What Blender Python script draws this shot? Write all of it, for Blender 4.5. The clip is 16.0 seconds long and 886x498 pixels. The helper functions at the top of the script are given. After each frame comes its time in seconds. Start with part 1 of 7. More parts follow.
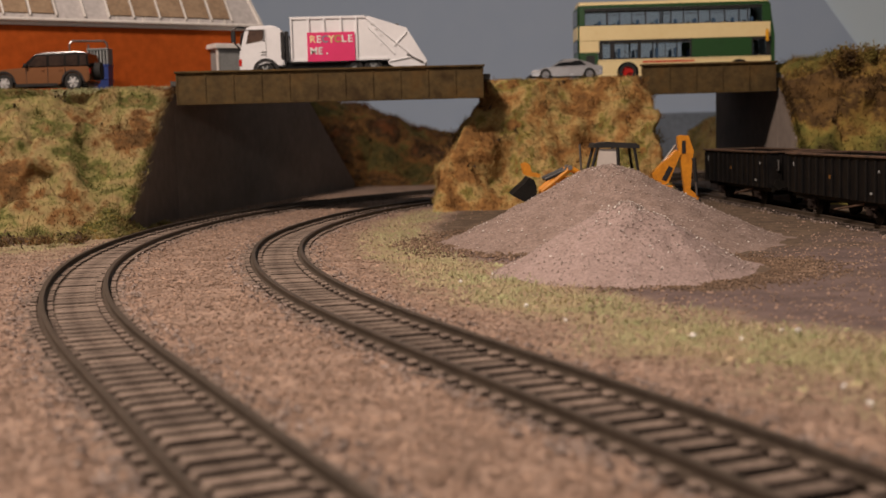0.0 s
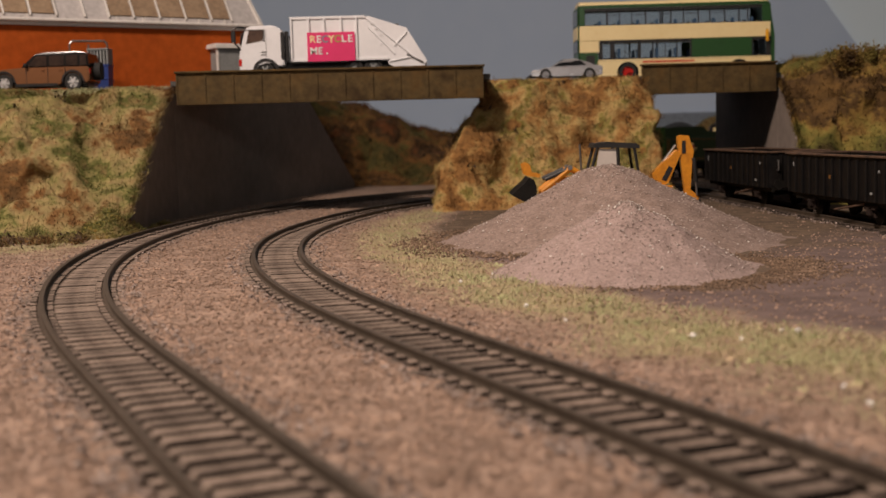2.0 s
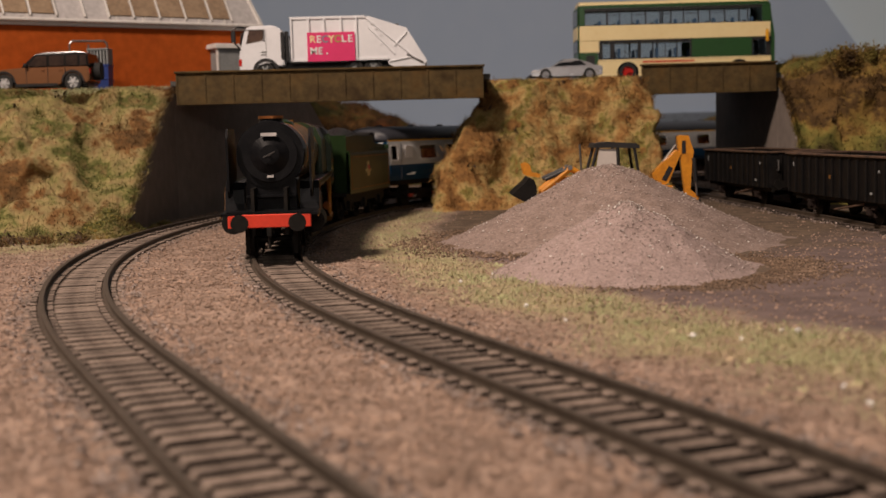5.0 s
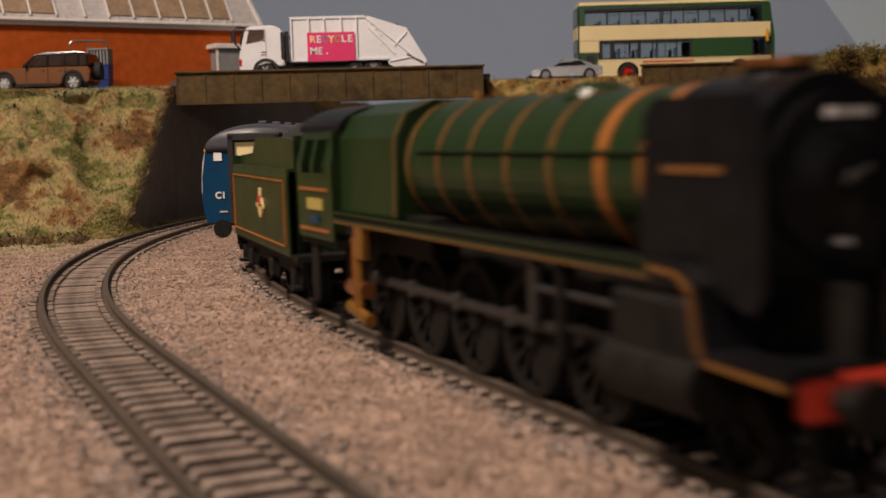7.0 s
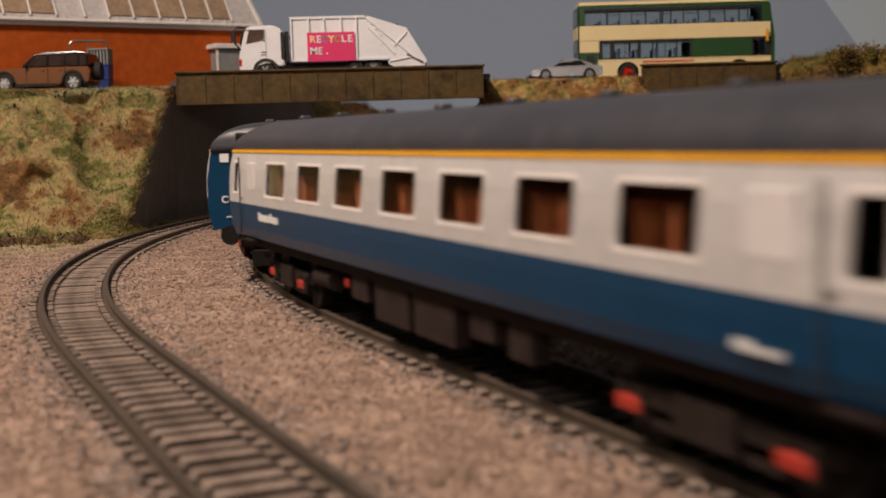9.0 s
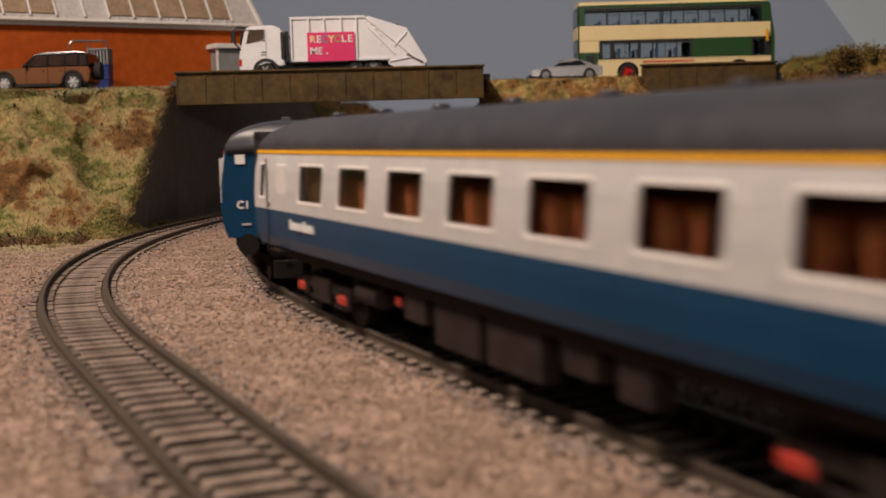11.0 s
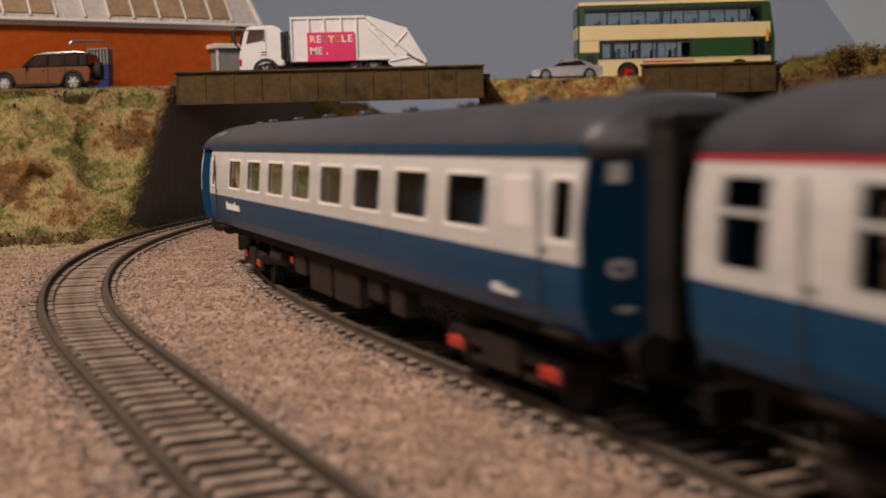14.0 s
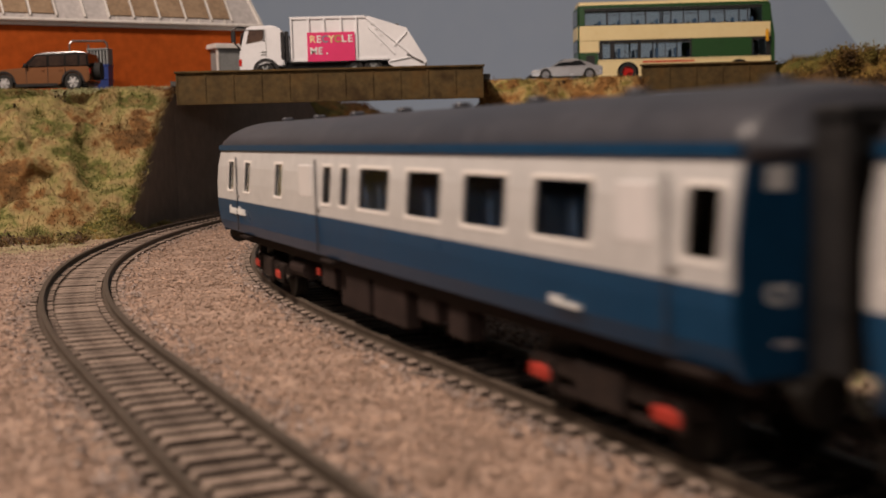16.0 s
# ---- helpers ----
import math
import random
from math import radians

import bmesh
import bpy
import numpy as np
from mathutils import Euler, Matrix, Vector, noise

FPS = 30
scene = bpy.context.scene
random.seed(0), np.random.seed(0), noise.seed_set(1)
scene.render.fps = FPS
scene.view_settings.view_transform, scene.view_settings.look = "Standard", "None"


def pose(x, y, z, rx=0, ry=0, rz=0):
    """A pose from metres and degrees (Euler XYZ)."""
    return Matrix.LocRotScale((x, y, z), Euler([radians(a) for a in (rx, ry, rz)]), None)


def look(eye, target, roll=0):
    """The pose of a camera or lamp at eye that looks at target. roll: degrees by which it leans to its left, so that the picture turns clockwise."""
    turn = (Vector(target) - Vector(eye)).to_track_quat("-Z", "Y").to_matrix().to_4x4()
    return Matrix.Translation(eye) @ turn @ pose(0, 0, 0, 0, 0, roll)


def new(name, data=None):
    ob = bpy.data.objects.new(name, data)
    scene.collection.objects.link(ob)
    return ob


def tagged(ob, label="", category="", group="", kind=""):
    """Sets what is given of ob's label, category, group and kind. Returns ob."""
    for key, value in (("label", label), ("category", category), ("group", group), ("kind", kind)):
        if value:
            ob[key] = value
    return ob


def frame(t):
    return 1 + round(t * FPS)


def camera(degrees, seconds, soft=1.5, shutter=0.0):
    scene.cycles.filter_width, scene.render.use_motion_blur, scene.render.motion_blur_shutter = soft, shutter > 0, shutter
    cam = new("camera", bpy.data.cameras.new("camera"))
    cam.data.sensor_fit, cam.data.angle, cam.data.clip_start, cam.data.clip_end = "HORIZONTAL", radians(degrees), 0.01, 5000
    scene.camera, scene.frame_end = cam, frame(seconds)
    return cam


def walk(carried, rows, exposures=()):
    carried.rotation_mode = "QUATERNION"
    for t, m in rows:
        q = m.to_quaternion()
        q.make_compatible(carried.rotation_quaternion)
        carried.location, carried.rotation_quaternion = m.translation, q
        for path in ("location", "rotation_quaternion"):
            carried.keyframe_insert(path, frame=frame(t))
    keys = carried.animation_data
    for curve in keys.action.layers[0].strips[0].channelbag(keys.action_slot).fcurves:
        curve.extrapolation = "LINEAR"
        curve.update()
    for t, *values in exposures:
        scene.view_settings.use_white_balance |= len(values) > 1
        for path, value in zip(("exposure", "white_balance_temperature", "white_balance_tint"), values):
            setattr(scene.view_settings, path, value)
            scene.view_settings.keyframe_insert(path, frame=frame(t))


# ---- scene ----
cam = camera(40.06, 16.0, 1.5, 0.6)
cam.data.dof.use_dof = True
cam.data.dof.focus_distance = 0.47
cam.data.dof.aperture_fstop = 27.0
CAM = Matrix.Translation((0, 0, 0.0426)) @ pose(0, 0, 0, 90 - 5.43, 0, 0) @ pose(0, 0, 0, 0, 0, -1.54)
walk(cam, [(0.0, CAM), (16.0, CAM)])

# ---- light: a warm room lamp above and behind the viewer, dim bounced room light ----
world = bpy.data.worlds.new("world")
scene.world = world
world.use_nodes = True
bg = world.node_tree.nodes["Background"]
bg.inputs[0].default_value = (0.80, 0.72, 0.68, 1)
bg.inputs[1].default_value = 0.075


def area_lamp(name, eye, target, size, watts, colour):
    data = bpy.data.lights.new(name, "AREA")
    data.shape, data.size, data.energy, data.color = "DISK", size, watts, colour
    ob = new(name, data)
    ob.matrix_world = look(eye, target)
    return ob


area_lamp("ceiling_lamp", (-0.46, -0.02, 0.86), (-0.02, 0.42, 0.02), 0.16, 7.2, (1.0, 0.79, 0.655)).data.spread = radians(120)
area_lamp("room_light", (0.05, -1.10, 0.455), (-0.05, 0.7, 0.05), 0.12, 2.3, (1.0, 0.87, 0.78))
scene.view_settings.exposure = 0.0

# ---- materials ----


def mat(name, c1, c2=None, rough=0.6, metal=0.0, scale=300.0, fine=0.0, bump=0.0, spec=0.4, detail=4.0, c3=None, stops=()):
    m = bpy.data.materials.new(name)
    m.use_nodes = True
    nt = m.node_tree
    b = nt.nodes["Principled BSDF"]
    b.inputs["Roughness"].default_value = rough
    b.inputs["Metallic"].default_value = metal
    b.inputs["Specular IOR Level"].default_value = spec
    co = nt.nodes.new("ShaderNodeTexCoord")
    n1 = nt.nodes.new("ShaderNodeTexNoise")
    n1.inputs["Scale"].default_value = scale
    n1.inputs["Detail"].default_value = detail
    n1.inputs["Roughness"].default_value = 0.65
    nt.links.new(co.outputs["Object"], n1.inputs["Vector"])
    ramp = nt.nodes.new("ShaderNodeValToRGB")
    ramp.color_ramp.elements[0].position, ramp.color_ramp.elements[1].position = 0.34, 0.66
    ramp.color_ramp.elements[0].color = (*c1, 1)
    ramp.color_ramp.elements[1].color = (*(c2 or [v * 0.82 for v in c1]), 1)
    if c3:
        e = ramp.color_ramp.elements.new(0.5)
        e.color = (*c3, 1)
    for at, col in stops:
        ramp.color_ramp.elements.new(at).color = (*col, 1)
    nt.links.new(n1.outputs["Fac"], ramp.inputs[0])
    out = ramp.outputs[0]
    n2 = nt.nodes.new("ShaderNodeTexNoise")
    n2.inputs["Scale"].default_value = scale * 5.3
    n2.inputs["Detail"].default_value = 2
    nt.links.new(co.outputs["Object"], n2.inputs["Vector"])
    if fine:
        mx = nt.nodes.new("ShaderNodeMix")
        mx.data_type, mx.blend_type = "RGBA", "OVERLAY"
        mx.inputs[0].default_value = fine
        nt.links.new(out, mx.inputs[6])
        nt.links.new(n2.outputs["Fac"], mx.inputs[7])
        out = mx.outputs[2]
    nt.links.new(out, b.inputs["Base Color"])
    rr = nt.nodes.new("ShaderNodeMapRange")
    rr.inputs["To Min"].default_value, rr.inputs["To Max"].default_value = max(0.02, rough - 0.08), min(1, rough + 0.08)
    nt.links.new(n1.outputs["Fac"], rr.inputs["Value"])
    nt.links.new(rr.outputs[0], b.inputs["Roughness"])
    if bump:
        bp = nt.nodes.new("ShaderNodeBump")
        bp.inputs["Strength"].default_value = 0.8
        bp.inputs["Distance"].default_value = bump
        nt.links.new(n2.outputs["Fac"], bp.inputs["Height"])
        nt.links.new(bp.outputs[0], b.inputs["Normal"])
    return m


def varied(m, amount=0.35, island=False):
    """Lets the brightness differ from piece to piece."""
    nt = m.node_tree
    b = nt.nodes["Principled BSDF"]
    link = b.inputs["Base Color"].links[0]
    src = link.from_socket
    if island:
        info = nt.nodes.new("ShaderNodeNewGeometry").outputs["Random Per Island"]
    else:
        info = nt.nodes.new("ShaderNodeObjectInfo").outputs["Random"]
    hs = nt.nodes.new("ShaderNodeHueSaturation")
    mr = nt.nodes.new("ShaderNodeMapRange")
    mr.inputs["To Min"].default_value, mr.inputs["To Max"].default_value = 1 - amount, 1 + amount
    nt.links.new(info, mr.inputs["Value"])
    nt.links.new(mr.outputs[0], hs.inputs["Value"])
    nt.links.new(src, hs.inputs["Color"])
    nt.links.new(hs.outputs[0], b.inputs["Base Color"])
    return m


def glass(name, tint=(0.8, 0.85, 0.85)):
    m = bpy.data.materials.new(name)
    m.use_nodes = True
    b = m.node_tree.nodes["Principled BSDF"]
    b.inputs["Base Color"].default_value = (*tint, 1)
    b.inputs["Roughness"].default_value = 0.04
    b.inputs["Transmission Weight"].default_value = 1.0
    b.inputs["IOR"].default_value = 1.1
    return m


M = {}
M["rail"] = mat("rail", (0.060, 0.046, 0.035), (0.10, 0.078, 0.060), 0.55, 0.3, 260, 0.4, 0.0001)
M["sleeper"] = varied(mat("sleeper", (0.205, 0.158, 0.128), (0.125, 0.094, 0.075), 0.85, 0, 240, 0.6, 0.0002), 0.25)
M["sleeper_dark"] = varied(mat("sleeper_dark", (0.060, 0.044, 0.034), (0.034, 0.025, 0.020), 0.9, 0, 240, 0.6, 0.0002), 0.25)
M["bed_shade"] = mat("bed_shade", (0.020, 0.014, 0.010), (0.045, 0.032, 0.024), 0.95, 0, 500, 0.7, 0.0004)
M["grain"] = varied(mat("grain", (0.31, 0.215, 0.162), (0.20, 0.136, 0.10), 0.9, 0, 60, 0.5), 0.38, True)
M["pale_grain"] = varied(mat("pale_grain", (0.40, 0.33, 0.30), (0.30, 0.25, 0.225), 0.85, 0, 90, 0.4), 0.2, True)
M["pile"] = mat("pile", (0.315, 0.240, 0.222), (0.255, 0.190, 0.172), 0.9, 0, 200, 0.5, 0.0004)
M["pile_brown"] = mat("pile_brown", (0.26, 0.195, 0.170), (0.19, 0.138, 0.115), 0.9, 0, 160, 0.55, 0.0004)
M["scatter"] = varied(mat("scatter", (0.26, 0.23, 0.06), (0.20, 0.10, 0.03), 0.95, 0, 38, 0.5, 0, c3=(0.24, 0.18, 0.07)), 0.5, True)
M["turf"] = varied(mat("turf", (0.38, 0.29, 0.185), (0.42, 0.345, 0.22), 0.9, 0, 40, 0.15, detail=1.5, stops=((0.44, (0.44, 0.39, 0.23)), (0.52, (0.32, 0.345, 0.175)))), 0.13, True)
M["autumn"] = varied(mat("autumn", (0.13, 0.072, 0.020), (0.055, 0.040, 0.012), 0.95, 0, 22, 0.5, 0.0014, detail=5.0, stops=((0.42, (0.060, 0.032, 0.010)), (0.47, (0.20, 0.120, 0.030)), (0.53, (0.21, 0.165, 0.040)), (0.60, (0.11, 0.105, 0.022)))), 0.32, True)
M["russet"] = varied(mat("russet", (0.12, 0.042, 0.012), (0.05, 0.045, 0.012), 0.95, 0, 26, 0.5, 0.0014, detail=5.0, stops=((0.44, (0.045, 0.026, 0.009)), (0.50, (0.14, 0.066, 0.018)), (0.58, (0.085, 0.068, 0.018)))), 0.3, True)
M["twig"] = mat("twig", (0.05, 0.032, 0.02), (0.09, 0.055, 0.03), 0.9, 0, 200)
M["girder"] = mat("girder", (0.090, 0.052, 0.016), (0.040, 0.024, 0.009), 0.68, 0.0, 55, 0.5, 0.0002, spec=0.2, c3=(0.078, 0.052, 0.020))
M["abutment"] = mat("abutment", (0.235, 0.195, 0.170), (0.195, 0.162, 0.142), 0.85, 0, 30, 0.2, 0.0001, spec=0.2)
M["asphalt"] = mat("asphalt", (0.06, 0.058, 0.056), (0.09, 0.085, 0.08), 0.9, 0, 300, 0.5, 0.0002)
M["board"] = mat("board", (0.46, 0.58, 0.76), (0.49, 0.61, 0.79), 0.9, 0, 6, 0.05)
M["skyboard"] = mat("skyboard", (0.70, 0.86, 0.99), (0.72, 0.88, 0.99), 0.9, 0, 5, 0.05)
M["brick_red"] = mat("brick_red", (0.37, 0.072, 0.011), (0.41, 0.084, 0.013), 0.8, 0, 40, 0.3, 0.0001, spec=0.12)
M["white_trim"] = mat("white_trim", (0.76, 0.73, 0.70), (0.68, 0.65, 0.62), 0.5, 0, 90, 0.3)
M["sheet"] = mat("sheet", (0.50, 0.475, 0.47), (0.42, 0.40, 0.395), 0.6, 0, 60, 0.3)
M["skylight"] = mat("skylight", (0.27, 0.19, 0.125), (0.33, 0.24, 0.16), 0.35, 0, 80, 0.4)
M["grey_door"] = mat("grey_door", (0.27, 0.28, 0.28), (0.22, 0.23, 0.23), 0.6, 0, 120, 0.3)
M["black"] = mat("black", (0.012, 0.012, 0.013), (0.022, 0.021, 0.021), 0.45, 0, 120, 0.4)
M["loco_black"] = mat("loco_black", (0.004, 0.004, 0.005), (0.008, 0.008, 0.009), 0.36, 0, 140, 0.4, spec=0.13)
M["soot"] = mat("soot", (0.006, 0.0055, 0.005), (0.013, 0.011, 0.009), 0.65, 0, 160, 0.5, 0.0001, spec=0.15)
M["loco_green"] = mat("loco_green", (0.014, 0.029, 0.0085), (0.011, 0.024, 0.007), 0.32, 0, 70, 0.2, spec=0.28)
M["lining"] = mat("lining", (0.30, 0.105, 0.018), (0.25, 0.085, 0.016), 0.45, 0, 140, 0.2)
M["lining_dim"] = mat("lining_dim", (0.17, 0.075, 0.018), (0.14, 0.06, 0.015), 0.45, 0, 140, 0.2)
M["beam_red"] = mat("beam_red", (0.62, 0.045, 0.02), (0.55, 0.04, 0.02), 0.45, 0, 140, 0.2)
M["copper"] = mat("copper", (0.55, 0.22, 0.08), (0.48, 0.18, 0.06), 0.3, 0.9, 120, 0.2)
M["brass"] = mat("brass", (0.38, 0.19, 0.04), (0.28, 0.13, 0.03), 0.35, 0.7, 120, 0.2)
M["steel"] = mat("steel", (0.32, 0.31, 0.30), (0.22, 0.21, 0.20), 0.35, 0.85, 160, 0.3)
M["coal"] = mat("coal", (0.008, 0.008, 0.009), (0.02, 0.02, 0.02), 0.5, 0, 300, 0.6, 0.0006)
M["coach_blue"] = mat("coach_blue", (0.0050, 0.037, 0.088), (0.0062, 0.042, 0.098), 0.3, 0, 60, 0.15, spec=0.12)
M["coach_white"] = mat("coach_white", (0.455, 0.45, 0.445), (0.415, 0.41, 0.405), 0.38, 0, 60, 0.15)
M["coach_roof"] = mat("coach_roof", (0.034, 0.036, 0.045), (0.046, 0.047, 0.056), 0.42, 0, 50, 0.3)
M["yellow"] = mat("yellow", (0.78, 0.40, 0.02), (0.72, 0.36, 0.02), 0.4, 0, 60, 0.1)
M["line_red"] = mat("line_red", (0.50, 0.03, 0.05), (0.45, 0.03, 0.05), 0.4, 0, 60, 0.1)
M["underframe"] = mat("underframe", (0.014, 0.010, 0.009), (0.024, 0.016, 0.013), 0.8, 0, 180, 0.5, 0.0001, spec=0.15)
M["frame_brown"] = mat("frame_brown", (0.018, 0.0118, 0.0105), (0.028, 0.018, 0.016), 0.8, 0, 180, 0.5, 0.0001, spec=0.15)
M["axlebox_red"] = mat("axlebox_red", (0.36, 0.03, 0.018), (0.28, 0.025, 0.015), 0.5, 0, 200, 0.2)
M["seat_orange"] = mat("seat_orange", (0.72, 0.24, 0.07), (0.50, 0.13, 0.05), 0.8, 0, 200, 0.3)
M["seat_blue"] = mat("seat_blue", (0.04, 0.09, 0.17), (0.06, 0.11, 0.2), 0.8, 0, 200, 0.3)
M["seat_maroon"] = mat("seat_maroon", (0.10, 0.03, 0.03), (0.14, 0.05, 0.045), 0.8, 0, 200, 0.3)
M["interior"] = mat("interior", (0.36, 0.27, 0.20), (0.28, 0.21, 0.16), 0.8, 0, 100, 0.3)
M["marking"] = mat("marking", (0.72, 0.72, 0.70), (0.68, 0.68, 0.66), 0.5, 0, 100)
M["crest"] = mat("crest", (0.55, 0.40, 0.16), (0.6, 0.45, 0.2), 0.5, 0, 100)
M["glass"] = glass("glass")
M["coach_glass"] = glass("coach_glass", (0.46, 0.45, 0.45))
M["gloss_black"] = mat("gloss_black", (0.012, 0.011, 0.011), (0.018, 0.016, 0.015), 0.14)
M["frosted"] = mat("frosted", (0.62, 0.60, 0.60), (0.56, 0.55, 0.55), 0.3, 0, 100)
M["dark_glass"] = mat("dark_glass", (0.02, 0.022, 0.025), (0.03, 0.03, 0.033), 0.08, 0, 50)
M["bus_green"] = mat("bus_green", (0.022, 0.075, 0.022), (0.02, 0.068, 0.02), 0.3, 0, 60, 0.1)
M["bus_cream"] = mat("bus_cream", (0.80, 0.66, 0.36), (0.76, 0.62, 0.33), 0.33, 0, 60, 0.1)
M["truck_white"] = mat("truck_white", (0.75, 0.76, 0.79), (0.69, 0.70, 0.73), 0.38, 0, 60, 0.15)
M["pink"] = mat("pink", (0.70, 0.035, 0.16), (0.64, 0.03, 0.14), 0.4, 0, 60, 0.1)
M["bronze"] = mat("bronze", (0.34, 0.155, 0.074), (0.30, 0.138, 0.066), 0.16, 0.5, 60, 0.1, spec=0.6)
# brown in the glass colour stands in for the room's reflection in car windows
M["car_glass"] = mat("car_glass", (0.10, 0.066, 0.052), (0.05, 0.036, 0.032), 0.10, 0, 140, 0.2)
M["rod_steel"] = mat("rod_steel", (0.060, 0.056, 0.054), (0.035, 0.032, 0.030), 0.45, 0.5, 160, 0.3)
M["silver"] = mat("silver", (0.36, 0.36, 0.375), (0.31, 0.31, 0.325), 0.25, 0.35, 60, 0.1)
M["tyre"] = mat("tyre", (0.014, 0.014, 0.014), (0.024, 0.023, 0.022), 0.8, 0, 200, 0.3)
M["lamp_red"] = mat("lamp_red", (0.5, 0.02, 0.015), (0.45, 0.02, 0.015), 0.2)
M["lamp_clear"] = mat("lamp_clear", (0.7, 0.7, 0.68), (0.6, 0.6, 0.6), 0.15)
M["bin_blue"] = mat("bin_blue", (0.02, 0.045, 0.20), (0.02, 0.04, 0.17), 0.45, 0, 120, 0.2)
M["jcb"] = mat("jcb", (0.62, 0.25, 0.018), (0.50, 0.19, 0.014), 0.33, 0, 120, 0.35)
M["wagon"] = mat("wagon", (0.004, 0.004, 0.0045), (0.010, 0.008, 0.007), 0.6, 0, 120, 0.5, 0.0001, spec=0.14)
M["rust"] = mat("rust", (0.12, 0.068, 0.042), (0.045, 0.028, 0.02), 0.75, 0, 140, 0.6, 0.0001)
M["rim"] = mat("rim", (0.62, 0.62, 0.63), (0.55, 0.55, 0.56), 0.3, 0.2, 100)
M["number"] = mat("number", (0.36, 0.29, 0.075), (0.30, 0.24, 0.06), 0.5, 0, 100)
M["debris"] = varied(mat("debris", (0.185, 0.125, 0.085), (0.11, 0.072, 0.047), 0.95, 0, 80, 0.5), 0.4, True)
M["hills"] = mat("hills", (0.21, 0.255, 0.32), (0.18, 0.22, 0.27), 0.9, 0, 30, 0.3)
M["coach_glass"].node_tree.nodes["Principled BSDF"].inputs["IOR"].default_value = 1.035
M["shoulder"] = varied(mat("shoulder", (0.29, 0.235, 0.210), (0.20, 0.155, 0.132), 0.9, 0, 90, 0.5), 0.4, True)
M["quartz"] = mat("quartz", (0.85, 0.82, 0.78), (0.8, 0.78, 0.75), 0.12)
M["cab_reflection"] = mat("cab_reflection", (0.55, 0.50, 0.46), (0.5, 0.46, 0.43), 0.25)

# ---- building blocks ----


def mesh_of(name, bm, material, smooth=False):
    me = bpy.data.meshes.new(name)
    bmesh.ops.recalc_face_normals(bm, faces=bm.faces)
    bm.to_mesh(me)
    bm.free()
    for m in material if isinstance(material, (list, tuple)) else [material]:
        me.materials.append(m)
    if smooth:
        for p in me.polygons:
            p.use_smooth = True
    return me


def part(name, bm, material, parent, label="", smooth=False, m=None):
    ob = new(name, mesh_of(name, bm, material, smooth))
    ob.parent = parent
    if m is not None:
        ob.matrix_basis = m
    if label:
        tagged(ob, label)
    return ob


def thing(name, label, category, m=None, group="", kind=""):
    ob = new(name)
    ob.empty_display_size = 0.01
    if m is not None:
        ob.matrix_basis = m
    return tagged(ob, label, category, group, kind)


def box(bm, x0, x1, y0, y1, z0, z1, bevel=0.0, m=None, mi=0):
    r = bmesh.ops.create_cube(bm, size=1, matrix=Matrix.Translation(((x0 + x1) / 2, (y0 + y1) / 2, (z0 + z1) / 2)) @ Matrix.Diagonal((x1 - x0, y1 - y0, z1 - z0, 1)))
    vs = r["verts"]
    fs = list({f for v in vs for f in v.link_faces})
    for f in fs:
        f.material_index = mi
    if m is not None:
        bmesh.ops.transform(bm, matrix=m, verts=vs)
    if bevel:
        es = list({e for v in vs for e in v.link_edges})
        bmesh.ops.bevel(bm, geom=es, offset=bevel, segments=1, affect="EDGES")
    return bm


def boxes(rows, bevel=0.0):
    bm = bmesh.new()
    for r in rows:
        box(bm, *r, bevel=bevel)
    return bm


def cyl(bm, p, q, r, n=16, r2=None, mi=0):
    p, q = Vector(p), Vector(q)
    d = q - p
    m = Matrix.Translation((p + q) / 2) @ d.to_track_quat("Z", "Y").to_matrix().to_4x4()
    res = bmesh.ops.create_cone(bm, cap_ends=True, segments=n, radius1=r, radius2=r if r2 is None else r2, depth=d.length, matrix=m)
    for f in {f for v in res["verts"] for f in v.link_faces}:
        f.material_index = mi
    return bm


def rod(p, q, r, n=8):
    return cyl(bmesh.new(), p, q, r, n)


def extrude_profile(pts, y0, y1, bm=None):
    """A solid whose outline in x and z is pts, from y0 to y1."""
    bm = bm or bmesh.new()
    a = [bm.verts.new((x, y0, z)) for x, z in pts]
    b = [bm.verts.new((x, y1, z)) for x, z in pts]
    bm.faces.new(a)
    bm.faces.new(b[::-1])
    n = len(pts)
    for i in range(n):
        bm.faces.new((a[i], b[i], b[(i + 1) % n], a[(i + 1) % n]))
    return bm


def loft(sections, cap=True, bm=None):
    """A skin through closed rings of equal count."""
    bm = bm or bmesh.new()
    rings = [[bm.verts.new(p) for p in s] for s in sections]
    n = len(rings[0])
    for a, b in zip(rings, rings[1:]):
        for i in range(n):
            bm.faces.new((a[i], a[(i + 1) % n], b[(i + 1) % n], b[i]))
    if cap:
        bm.faces.new(rings[0][::-1])
        bm.faces.new(rings[-1])
    return bm


def pydata(name, verts, faces, material, parent=None, mats=None):
    me = bpy.data.meshes.new(name)
    me.from_pydata(verts, [], faces)
    for m in material if isinstance(material, (list, tuple)) else [material]:
        me.materials.append(m)
    if mats is not None:
        me.polygons.foreach_set("material_index", np.asarray(mats, dtype=np.int32))
    me.update()
    ob = new(name, me)
    ob.parent = parent
    return ob


# ---- track lines ----


